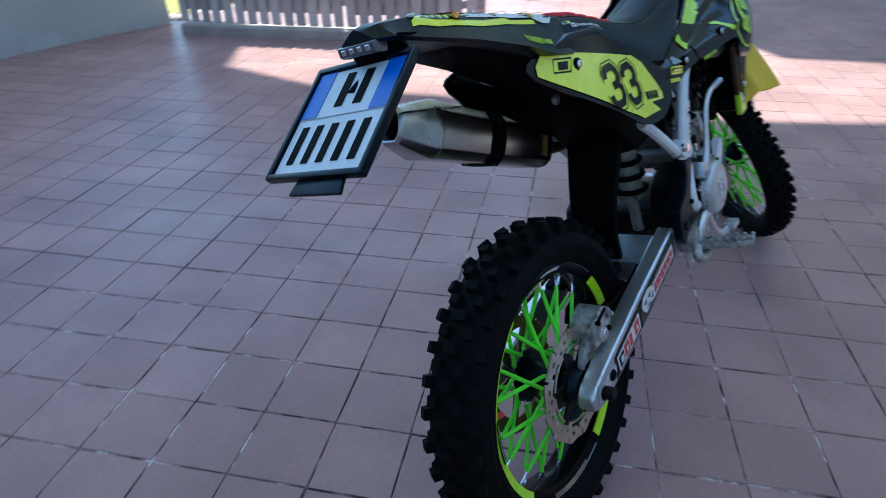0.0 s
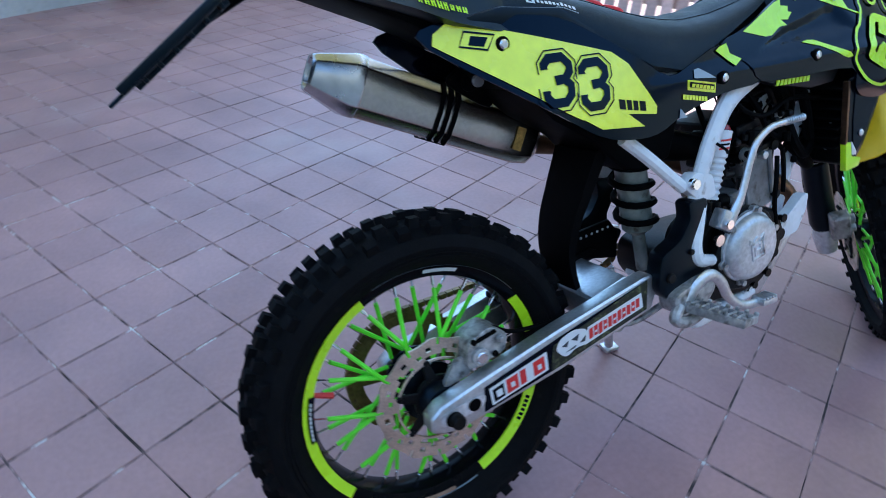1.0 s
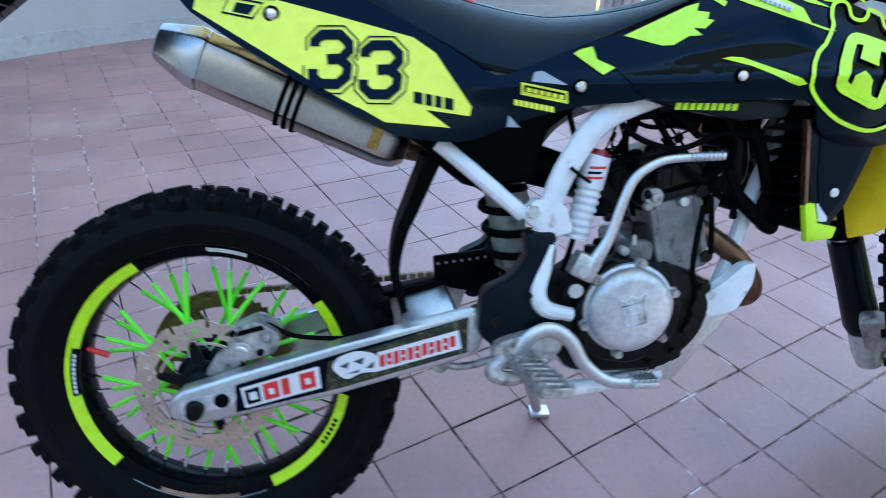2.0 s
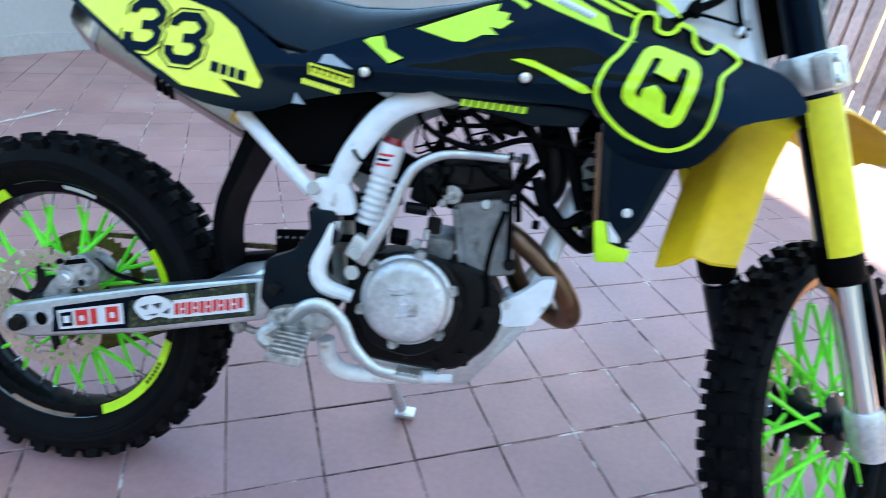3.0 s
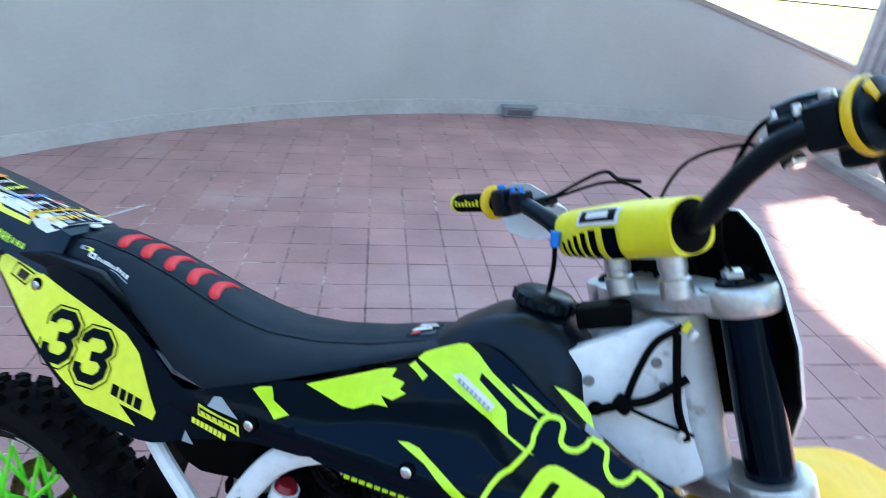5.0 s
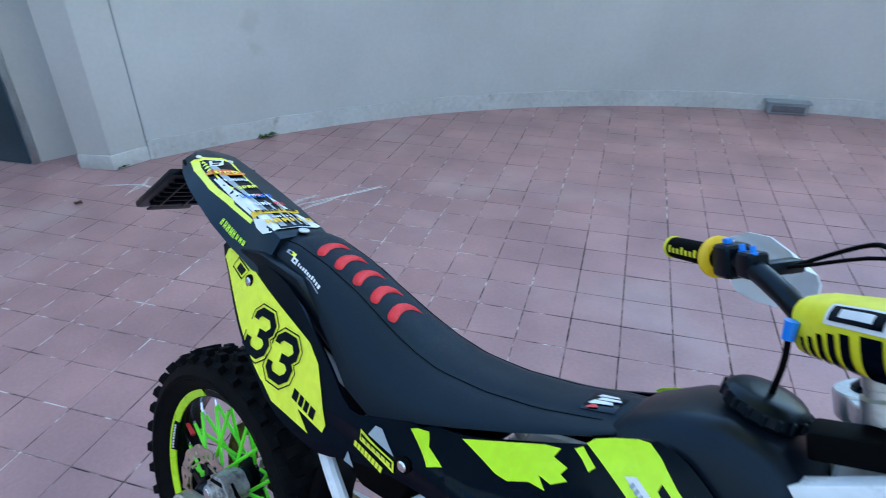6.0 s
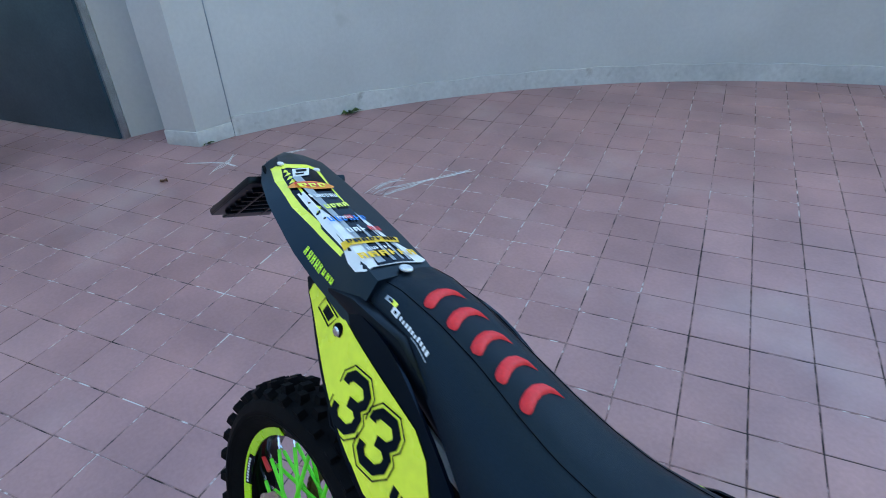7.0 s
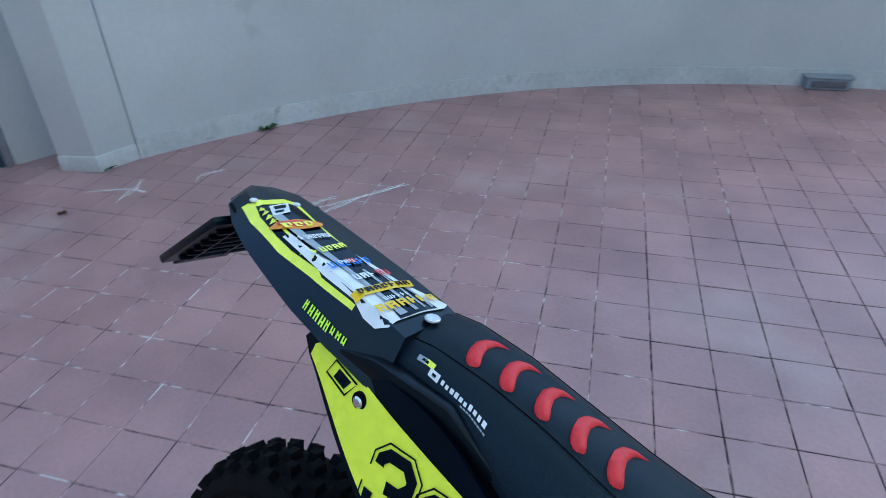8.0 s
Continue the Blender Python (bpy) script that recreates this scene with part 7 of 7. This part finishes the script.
for x, z, r, ink in ((1.030, 0.996, 0.0075, "case"), (1.046, 0.962, 0.010, "matte"), (1.104, 1.042, 0.0065, "case"), (1.118, 1.015, 0.005, "case")):
    bm = bmesh.new()
    pin(bm, (x, -0.069, z), r, 0.006)
    part("head_bolt", bm, ink, head)
for pts, rr in (([(1.122, -0.076, 1.096), (1.096, -0.082, 1.070), (1.084, -0.084, 1.030), (1.078, -0.084, 0.985)], 0.0048),
                ([(1.046, -0.076, 0.962), (1.077, -0.085, 0.984), (1.106, -0.087, 1.000), (1.142, -0.076, 1.034)], 0.0062),
                ([(1.118, -0.078, 1.086), (1.128, -0.082, 1.040), (1.140, -0.080, 0.995), (1.160, -0.070, 0.955)], 0.0050),
                ([(1.080, -0.082, 0.980), (1.120, -0.084, 0.974), (1.165, -0.078, 0.966)], 0.0026)):
    bm = bmesh.new()
    tube(bm, pts, rr, 8)
    part("cable", bm, "matte", bike)
bm = bmesh.new()
block(bm, (0.024, 0.020, 0.020), pose(1.076, -0.086, 0.984, 0, 25, 0), 0.007, 3)
part("cable_joint", bm, "matte", bike, "black taped cable joint")
for x, z, ink in ((1.126, 1.098, "lemon"), (1.136, 1.090, "cast"), (1.150, 0.962, "cast")):
    bm = bmesh.new()
    block(bm, (0.008, 0.010, 0.014), pose(x, -0.080, z, 0, 20, 0), 0.002)
    part("cable_clip", bm, ink, bike)
bm = bmesh.new()
block(bm, (0.07, 0.05, 0.03), pose(1.03, -0.02, 1.075, 0, -20, 0), 0.006)
part("rubber_block", bm, "matte", bike)

# ------------------------------------------------------------------ steering and front end (own axes: z along the fork)
FX, FY, FO = 0.011, 0.105, 0.012      # fork tubes: ahead of the stem, half their spacing, shift to the left
for s in (-1, 1):
    y = FO + s * FY
    bm = bmesh.new()
    lathe(bm, [(0.0001, 0.214), (0.020, 0.214), (0.0265, 0.209), (0.0270, 0.12), (0.0285, 0.05), (0.0290, -0.10), (0.0285, -0.33), (0.0001, -0.33)], 32, (FX, y, 0), axis="Z")
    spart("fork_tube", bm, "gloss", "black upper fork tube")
    bm = bmesh.new()
    lathe(bm, [(0.0001, 0.215), (0.018, 0.215), (0.018, 0.222), (0.012, 0.226), (0.0001, 0.226)], 6, (FX, y, 0), axis="Z")
    spart("fork_cap", bm, "chrome")
    bm = bmesh.new()
    lathe(bm, [(0.027, -0.325), (0.0345, -0.330), (0.0350, -0.385), (0.0315, -0.398), (0.024, -0.40)], 32, (FX, y, 0), axis="Z")
    spart("fork_seal", bm, "matte", "black fork seal collar")
    bm = bmesh.new()
    lathe(bm, [(0.0001, -0.39), (0.0235, -0.39), (0.0235, -0.645), (0.0001, -0.645)], 32, (FX, y, 0), axis="Z")
    spart("fork_leg", bm, "chrome", "polished lower fork leg")
    if s > 0:
        bm = bmesh.new()
        lathe(bm, [(0.024, -0.405), (0.033, -0.408), (0.034, -0.52), (0.036, -0.61), (0.030, -0.63), (0.024, -0.63)], 20, (FX, y, 0), axis="Z")
        spart("leg_sleeve", bm, "black", "black sleeve on the lower fork leg")
    bm = bmesh.new()
    lathe(bm, [(0.0001, -0.625), (0.027, -0.625), (0.030, -0.631), (0.031, -0.679), (0.026, -0.714), (0.0001, -0.719)], 24, (FX, y, 0), axis="Z")
    block(bm, (0.060, 0.034, 0.052), pose(0.048, y - s * 0.012, -0.687), 0.012, 3)
    pin(bm, (0.05, y + s * 0.012, -0.687), 0.015, 0.03)
    spart("axle_lug", bm, "cast", "cast axle clamp")
    # yellow guard wraps the tube's front and outside
    bm = bmesh.new()
    rings = []
    for k in range(12):
        z = -0.098 - 0.250 * k / 11
        r = 0.0365
        ring = []
        for i in range(21):
            a = math.radians(-130 + 260 * i / 20) if s < 0 else math.radians(-130 + 260 * i / 20)
            base = math.radians(-50) if s < 0 else math.radians(50)
            ring.append(Vector((FX + r * math.cos(a + base), y + r * math.sin(a + base), z)))
        ring2 = [Vector((FX + (p.x - FX) * 0.91, y + (p.y - y) * 0.91, p.z)) for p in reversed(ring)]
        rings.append(ring + ring2)
    ring_loft(bm, rings)
    bmesh.ops.recalc_face_normals(bm, faces=bm.faces)
    spart("fork_guard", bm, "lemon", "lemon yellow fork guard")
    # slim guard in front of the lower leg
    bm = bmesh.new()
    rings = []
    for k in range(9):
        z = -0.40 - 0.25 * k / 8
        w = 0.030 - 0.006 * abs(k - 3) / 5
        rings.append([Vector((FX + 0.038 + dx, y + s * 0.004 + dy * w, z)) for dx, dy in ((-0.014, -1.0), (0.004, -0.9), (0.012, 0), (0.004, 0.9), (-0.014, 1.0), (-0.018, 0.95), (0.0, 0.8), (0.007, 0), (0.0, -0.8), (-0.018, -0.95))])
    ring_loft(bm, rings)
    spart("leg_guard", bm, "gloss", "black lower fork protector")
# clamps
bm = bmesh.new()
for s in (-1, 1):
    lathe(bm, [(0.027, 0.174), (0.042, 0.174), (0.044, 0.177), (0.044, 0.203), (0.042, 0.206), (0.027, 0.206)], 32, (FX, FO + s * FY, 0), axis="Z")
    block(bm, (0.030, 0.040, 0.026), pose(FX + 0.042, FO + s * (FY - 0.004), 0.19), 0.006)
    pin(bm, (FX + 0.046, FO + s * (FY - 0.004) - 0.018, 0.19), 0.0065, 0.012)
slab(bm, rounded([(-0.115, -0.052), (-0.09, 0.0), (0.0, 0.030), (0.09, 0.0), (0.115, -0.052), (0.06, -0.070), (-0.06, -0.070)], 3, 0.3), 0.0, 0.024, 0.006, 3, Matrix.Translation((0.025, FO, 0.203)) @ Matrix(((0, 0, 1, 0), (1, 0, 0, 0), (0, -1, 0, 0), (0, 0, 0, 1))))
top_clamp = spart("top_clamp", bm, "alu", "machined aluminium top clamp")
bm = bmesh.new()
for s in (-1, 1):
    lathe(bm, [(0.029, -0.090), (0.046, -0.090), (0.048, -0.087), (0.048, -0.033), (0.046, -0.030), (0.029, -0.030)], 32, (FX, FO + s * FY, 0), axis="Z")
    block(bm, (0.034, 0.030, 0.052), pose(FX - 0.030, FO + s * (FY + 0.032), -0.060), 0.006)
    for z in (-0.045, -0.075):
        pin(bm, (FX - 0.030, FO + s * (FY + 0.049), z), 0.007, 0.008)
block(bm, (0.075, 0.17, 0.034), pose(0.010, 0, -0.062), 0.010, 3)
spart("lower_clamp", bm, "alu", "aluminium lower fork clamp")
bm = bmesh.new()
pin(bm, (0, 0, 0.200), 0.017, 0.014, axis="Z")
hexbolt(bm, (0, 0, 0.210), 0.012, 0.012, axis="Z")
spart("stem_nut", bm, "chrome")
# bar mounts, handlebar, pad
BX, BZ, BY = -0.053, 0.288, 0.015
PY, PZ = BY - 0.010, BZ - 0.001       # middle of the pad
BAR = [(BX - 0.012, BY + 0.411, BZ + 0.070), (BX - 0.006, BY + 0.285, BZ + 0.060), (BX - 0.004, BY + 0.215, BZ + 0.052), (BX - 0.002, BY + 0.155, BZ + 0.024), (BX, BY + 0.110, BZ), (BX, BY, BZ - 0.002),
       (BX, BY - 0.108, BZ), (BX + 0.000, BY - 0.150, BZ + 0.022), (BX + 0.002, BY - 0.192, BZ + 0.051), (BX + 0.008, BY - 0.238, BZ + 0.074), (BX + 0.014, BY - 0.300, BZ + 0.080), (BX + 0.010, BY - 0.430, BZ + 0.084)]
bm = bmesh.new()
for s in (-1, 1):
    lathe(bm, [(0.0001, 0.200), (0.0200, 0.200), (0.0200, 0.222), (0.0160, 0.225), (0.0160, 0.232), (0.0175, 0.234), (0.0175, 0.256), (0.0001, 0.258)], 24, (BX + 0.012, s * 0.048, 0), axis="Z")
    block(bm, (0.048, 0.034, 0.022), pose(BX, s * 0.048, BZ - 0.024), 0.007, 3)
    block(bm, (0.046, 0.032, 0.018), pose(BX, s * 0.048, BZ + 0.017), 0.007, 3)
spart("bar_mount", bm, "alu", "aluminium handlebar mounts")
bm = bmesh.new()
tube(bm, BAR, 0.0135, 16, 5)
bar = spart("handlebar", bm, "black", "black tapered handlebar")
bm = bmesh.new()
rings = []
for k in range(13):
    y = PY + 0.102 - 0.204 * k / 12
    e = 1 - 0.10 * abs(k - 6) / 6
    ring = []
    for i in range(20):
        a = 2 * math.pi * i / 20
        cx_, cz_ = math.cos(a), math.sin(a)
        ring.append(Vector((BX + 0.040 * e * math.copysign(abs(cx_) ** 0.65, cx_), y, PZ + 0.036 * e * math.copysign(abs(cz_) ** 0.7, cz_))))
    rings.append(ring)
ring_loft(bm, rings)
bmesh.ops.recalc_face_normals(bm, faces=bm.faces)
pad = spart("bar_pad", bm, "lemon", "lemon yellow handlebar pad with black stripes", sharp=0.9)


def pad_patch(y0, y1, a0, a1, material, name="pad_stripe", lift=1.03):
    bm = bmesh.new()
    rows = []
    for k in range(4):
        y = y0 + (y1 - y0) * k / 3
        e = (1 - 0.10 * abs(y) / 0.102) * lift
        y = y + PY
        row = []
        for i in range(7):
            a = math.radians(a0 + (a1 - a0) * i / 6)
            cx_, cz_ = math.cos(a), math.sin(a)
            row.append(Vector((BX + 0.040 * e * math.copysign(abs(cx_) ** 0.65, cx_), y, PZ + 0.036 * e * math.copysign(abs(cz_) ** 0.7, cz_))))
        rows.append(row)
    ring_loft(bm, rows, closed=False)
    bmesh.ops.recalc_face_normals(bm, faces=bm.faces)
    return spart(name, bm, material, parent=pad)


for k, w in enumerate((0.005, 0.006, 0.008, 0.010, 0.013, 0.024)):
    y = 0.088 - (0, 0.013, 0.027, 0.043, 0.061, 0.088)[k]
    pad_patch(y, y - w, 185 - k * 3, 232, "gloss")
pad_patch(0.05, -0.03, 120, 165, "paper", "pad_mark")
pad_patch(0.044, -0.024, 126, 158, "gloss", "pad_mark", 1.05)
pad_patch(0.030, -0.012, 133, 150, "paper", "pad_mark", 1.07)
for y in (0.1025, -0.1025):
    bm = bmesh.new()
    lathe(bm, [(0.0001, y * 1.012), (0.026, y * 1.012), (0.031, y)], 24, (BX, PY, PZ))
    spart("pad_end", bm, "matte", "dark foam end of the pad", pad)
for s in (-1, 1):
    P = [Vector(q) for q in (BAR if s > 0 else BAR[::-1])]
    tip, inn = P[0], P[1]
    d = (inn - tip).normalized()

    def along(profile, material, name, label="", base=tip, way=d):
        q = way.to_track_quat("Z", "Y").to_matrix().to_4x4()
        t = bmesh.new()
        lathe(t, profile, 26, axis="Z")
        bmesh.ops.transform(t, matrix=Matrix.Translation(base) @ q, verts=t.verts)
        return spart(name, t, material, label)
    prof = [(0.0001, 0.0), (0.015, 0.0)]
    for k in range(16):
        z = 0.012 + k * 0.0065
        prof += [(0.0165, z), (0.0165, z + 0.0035), (0.0152, z + 0.0045), (0.0152, z + 0.006)]
    prof += [(0.017, 0.122)]
    grip = along(prof, "matte", "grip", "black rubber grip")
    along([(0.0001, -0.003), (0.015, -0.003), (0.0175, 0.001), (0.0175, 0.006), (0.015, 0.008)], "lemon", "grip_end", "yellow grip end")
    along([(0.017, 0.120), (0.027, 0.121), (0.0295, 0.123), (0.0295, 0.128), (0.027, 0.130), (0.017, 0.131)] if s > 0 else [(0.0300, 0.124), (0.0325, 0.124), (0.0335, 0.126), (0.0335, 0.131), (0.0325, 0.133), (0.0300, 0.133)], "yellow", "grip_flange", "yellow grip flange")
    if s < 0:
        along([(0.0001, 0.114), (0.024, 0.115), (0.0315, 0.119), (0.0315, 0.131), (0.026, 0.136), (0.0001, 0.137)], "black", "throttle_flange", "black throttle flange")
        for a in (0.9, 2.9):
            t = bmesh.new()
            slab(t, [(0.016, -0.0045), (0.033, -0.0045), (0.033, 0.0045), (0.016, 0.0045)], -0.002, 0.002, 0.001, 1, Matrix.Translation(tip + d * 0.116) @ d.to_track_quat("Z", "Y").to_matrix().to_4x4() @ Matrix.Rotation(a, 4, "Z") @ pose(0, 0, 0, 90, 0, 0))
            spart("flange_tab", t, "yellow")
    # marks on the grip
    u = d.cross(Vector((0, 0, 1))).normalized()
    w = u.cross(d)
    lo, hi = tip + d * 0.016, tip + d * 0.100
    if s > 0:
        for k in range(7):
            bm = bmesh.new()
            ends = [lo.lerp(hi, (k + f) / 7) for f in (0.14, 0.5, 0.74)]
            ring_loft(bm, [[q + (-u * math.copysign(1, u.x) * math.cos(a) + w * math.copysign(1, w.z) * math.sin(a)) * 0.0178 for a in (-0.22, 0.0, 0.24 if k % 3 else 0.42)] for q in ends], closed=False)
            bmesh.ops.recalc_face_normals(bm, faces=bm.faces)
            spart("grip_mark", bm, "lemon", parent=grip)
    # switch body, lever perch, lever
    c = tip + d * 0.158
    q = d.to_track_quat("Z", "Y").to_matrix().to_4x4()
    bm = bmesh.new()
    block(bm, (0.040, 0.046, 0.038), Matrix.Translation(c) @ q, 0.010, 3)
    block(bm, (0.030, 0.034, 0.030), Matrix.Translation(c + d * 0.042) @ q, 0.007, 3)
    block(bm, (0.050, 0.018, 0.026), Matrix.Translation(c + d * 0.045 + Vector((0.035, 0, -0.006))) @ q, 0.006, 2)
    if s < 0:
        block(bm, (0.046, 0.038, 0.034), Matrix.Translation(c + d * 0.012 + Vector((0.020, 0, 0.002))) @ q, 0.012, 3)
        lathe(bm, [(0.0001, -0.012), (0.020, -0.012), (0.022, 0.010), (0.0001, 0.014)], 18, c + d * 0.04 + Vector((0.03, 0, 0.022)), axis="Z")
        block(bm, (0.030, 0.034, 0.034), Matrix.Translation(c - d * 0.006 + Vector((0.026, 0, -0.026))) @ q, 0.010, 3)
        tube(bm, [c + d * 0.055 + Vector((0.0, 0, 0.018)), c + d * 0.03 + Vector((0.026, 0, 0.020)), c - d * 0.005 + Vector((0.038, 0, 0.002)), c - d * 0.018 + Vector((0.040, 0, -0.035)), c - d * 0.02 + Vector((0.046, 0, -0.070))], [0.012, 0.015, 0.014, 0.012, 0.009], 12, 5)
    perch = spart("lever_perch", bm, "black", "black lever perch and switch housing")
    bm = bmesh.new()
    tube(bm, [c + d * 0.045 + Vector((0.050, 0, -0.010)), c + d * 0.0 + Vector((0.066, 0, -0.014)), c - d * 0.07 + Vector((0.058, 0, -0.016)), c - d * 0.13 + Vector((0.060, 0, -0.018))], [0.009, 0.008, 0.006, 0.0075], 10, 5, flat=0.7)
    spart("lever", bm, "alu" if s > 0 else "matte", "hand lever")
    bm = bmesh.new()
    for a in (0.0, 0.022):
        hexbolt(bm, c + d * (0.03 + a) + Vector((-0.004, 0, 0.020)), 0.0042, 0.010, axis="Z")
    block(bm, (0.010, 0.012, 0.012), Matrix.Translation(c + Vector((-0.005, 0, 0.024))) @ q, 0.003)
    spart("perch_bolt", bm, "blue" if s > 0 else "alu", parent=perch)
    # hand guard: a small pointed white shell ahead of the perch
    bm = bmesh.new()
    rings = []
    for y, z0, z1, x in ((0.376, 0.318, 0.350, 0.004), (0.368, 0.288, 0.368, 0.012), (0.345, 0.272, 0.374, 0.028), (0.315, 0.266, 0.366, 0.042), (0.285, 0.268, 0.345, 0.050), (0.262, 0.278, 0.322, 0.052)):
        m_ = (z0 + z1) / 2
        rings.append([Vector((x + dx, s * y, z)) for z, dx in ((z0, -0.012), (z0 * 0.6 + m_ * 0.4, 0.002), (m_, 0.006), (z1 * 0.6 + m_ * 0.4, 0.002), (z1, -0.014), (z1, -0.017), (z1 * 0.6 + m_ * 0.4, -0.001), (m_, 0.003), (z0 * 0.6 + m_ * 0.4, -0.001), (z0, -0.015))])
    ring_loft(bm, rings)
    bmesh.ops.recalc_face_normals(bm, faces=bm.faces)
    spart("hand_guard", bm, "milky", "milky white plastic hand guard")
    bm = bmesh.new()
    tube(bm, [c + d * 0.035, c + d * 0.02 + Vector((0.05, 0, -0.01)), c + Vector((0.088, 0, -0.02))], 0.006, 8, 5)
    spart("guard_bracket", bm, "matte")
# cables from the bars
for pts, rr in (([(BX + 0.03, 0.20, BZ + 0.05), (BX + 0.09, 0.10, BZ + 0.055), (BX + 0.10, 0.02, BZ - 0.02), (0.05, -0.02, 0.12)], 0.0024),
                ([(BX + 0.03, -0.20, BZ + 0.05), (BX + 0.10, -0.10, BZ + 0.075), (BX + 0.09, -0.01, BZ + 0.06), (BX + 0.08, 0.05, BZ - 0.03), (0.03, 0.05, 0.10)], 0.0024),
                ([(BX + 0.03, 0.22, BZ + 0.045), (BX + 0.07, 0.12, BZ + 0.075), (BX + 0.05, 0.06, BZ + 0.062), (BX + 0.03, 0.0, BZ + 0.055)], 0.0028)):
    bm = bmesh.new()
    tube(bm, pts, rr, 8)
    spart("cable", bm, "matte")
bm = bmesh.new()
tube(bm, [(BX + 0.022, BY - 0.225, BZ + 0.098), (BX + 0.022, BY - 0.195, BZ + 0.090), (BX + 0.026, BY - 0.160, BZ + 0.058), (BX + 0.036, BY - 0.122, BZ + 0.010), (BX + 0.06, BY - 0.10, BZ - 0.06), (0.05, -0.10, 0.12)], 0.0030, 8, 6)
spart("brake_line", bm, "matte", "black front brake line")
for dy, dz, r in ((-0.200, 0.068, 0.010), (-0.186, 0.050, 0.007), (-0.222, 0.052, 0.008)):
    bm = bmesh.new()
    pin(bm, (BX + 0.026, BY + dy, BZ + dz), r, 0.020, axis="X", seg=12)
    spart("banjo_bolt", bm, "chrome")
# front number board: black inside, white outside
def board(off, grow):
    ring = []
    for z, w, x in ((0.283, 0.080, 0.095), (0.26, 0.112, 0.098), (0.20, 0.138, 0.103), (0.13, 0.146, 0.108), (0.05, 0.125, 0.116), (-0.02, 0.075, 0.122)):
        ring.append([(x + off - 0.085 * (abs(u) ** 2.2) * (w / 0.146), u * w * grow, z) for u in np.linspace(-1, 1, 13)])
    return ring


bm = bmesh.new()
A_, B_ = board(0.0, 1.0), board(0.006, 1.0)
rings = [list(map(Vector, a)) + list(map(Vector, reversed(b))) for a, b in zip(A_, B_)]
ring_loft(bm, rings)
bmesh.ops.recalc_face_normals(bm, faces=bm.faces)
nb = spart("number_board", bm, "paper", "white front number board with a black back")
bm = bmesh.new()
ring_loft(bm, [list(map(Vector, a)) for a in board(-0.0015, 0.97)], closed=False)
spart("board_back", bm, "matte", "black back of the number board", nb)
# front mudguard
FEN = [  # x, z of the crown, half width, droop of the edges
    (-0.245, -0.284, 0.066, 0.004), (-0.20, -0.243, 0.070, 0.008), (-0.13, -0.184, 0.072, 0.012), (-0.07, -0.137, 0.074, 0.020), (-0.02, -0.107, 0.076, 0.030), (0.04, -0.094, 0.078, 0.036), (0.10, -0.093, 0.078, 0.038), (0.18, -0.101, 0.078, 0.042),
    (0.26, -0.130, 0.078, 0.044), (0.33, -0.172, 0.080, 0.038), (0.388, -0.228, 0.082, 0.024), (0.424, -0.286, 0.080, 0.006)]
bm = bmesh.new()
cols = list(zip(*[[p.x for p in spline([(f[i], 0, 0) for f in FEN], 3)] for i in range(4)]))
rings = []
for x, z, w, dr in cols:
    ring = [Vector((x, w * u, z - dr * max(0, abs(u) - 0.45) / 0.55 + 0.012 * (1 - min(1, abs(u) / 0.45)))) for u in np.linspace(-1, 1, 15)]
    ring += [Vector((v.x - 0.0, v.y * 0.97, v.z - 0.004)) for v in reversed(ring)]
    rings.append(ring)
ring_loft(bm, rings)
bmesh.ops.recalc_face_normals(bm, faces=bm.faces)
spart("front_fender", bm, "yellow", "yellow plastic front fender", sharp=0.7)
# front brake caliper, axle
bm = bmesh.new()
block(bm, (0.042, 0.05, 0.085), pose(-0.04, 0.085, -0.60, 0, -10, 0), 0.012, 3)
pin(bm, (-0.04, 0.055, -0.585), 0.014, 0.014)
pin(bm, (-0.036, 0.055, -0.617), 0.014, 0.014)
spart("front_caliper", bm, "dirty", "grey front brake caliper")
bm = bmesh.new()
lathe(bm, [(0.0001, -0.135), (0.013, -0.135), (0.013, 0.135), (0.0001, 0.135)], 18, (0.05, 0, -0.687))
hexbolt(bm, (0.05, -0.132, -0.687), 0.014, 0.012)
spart("front_axle", bm, "chrome")
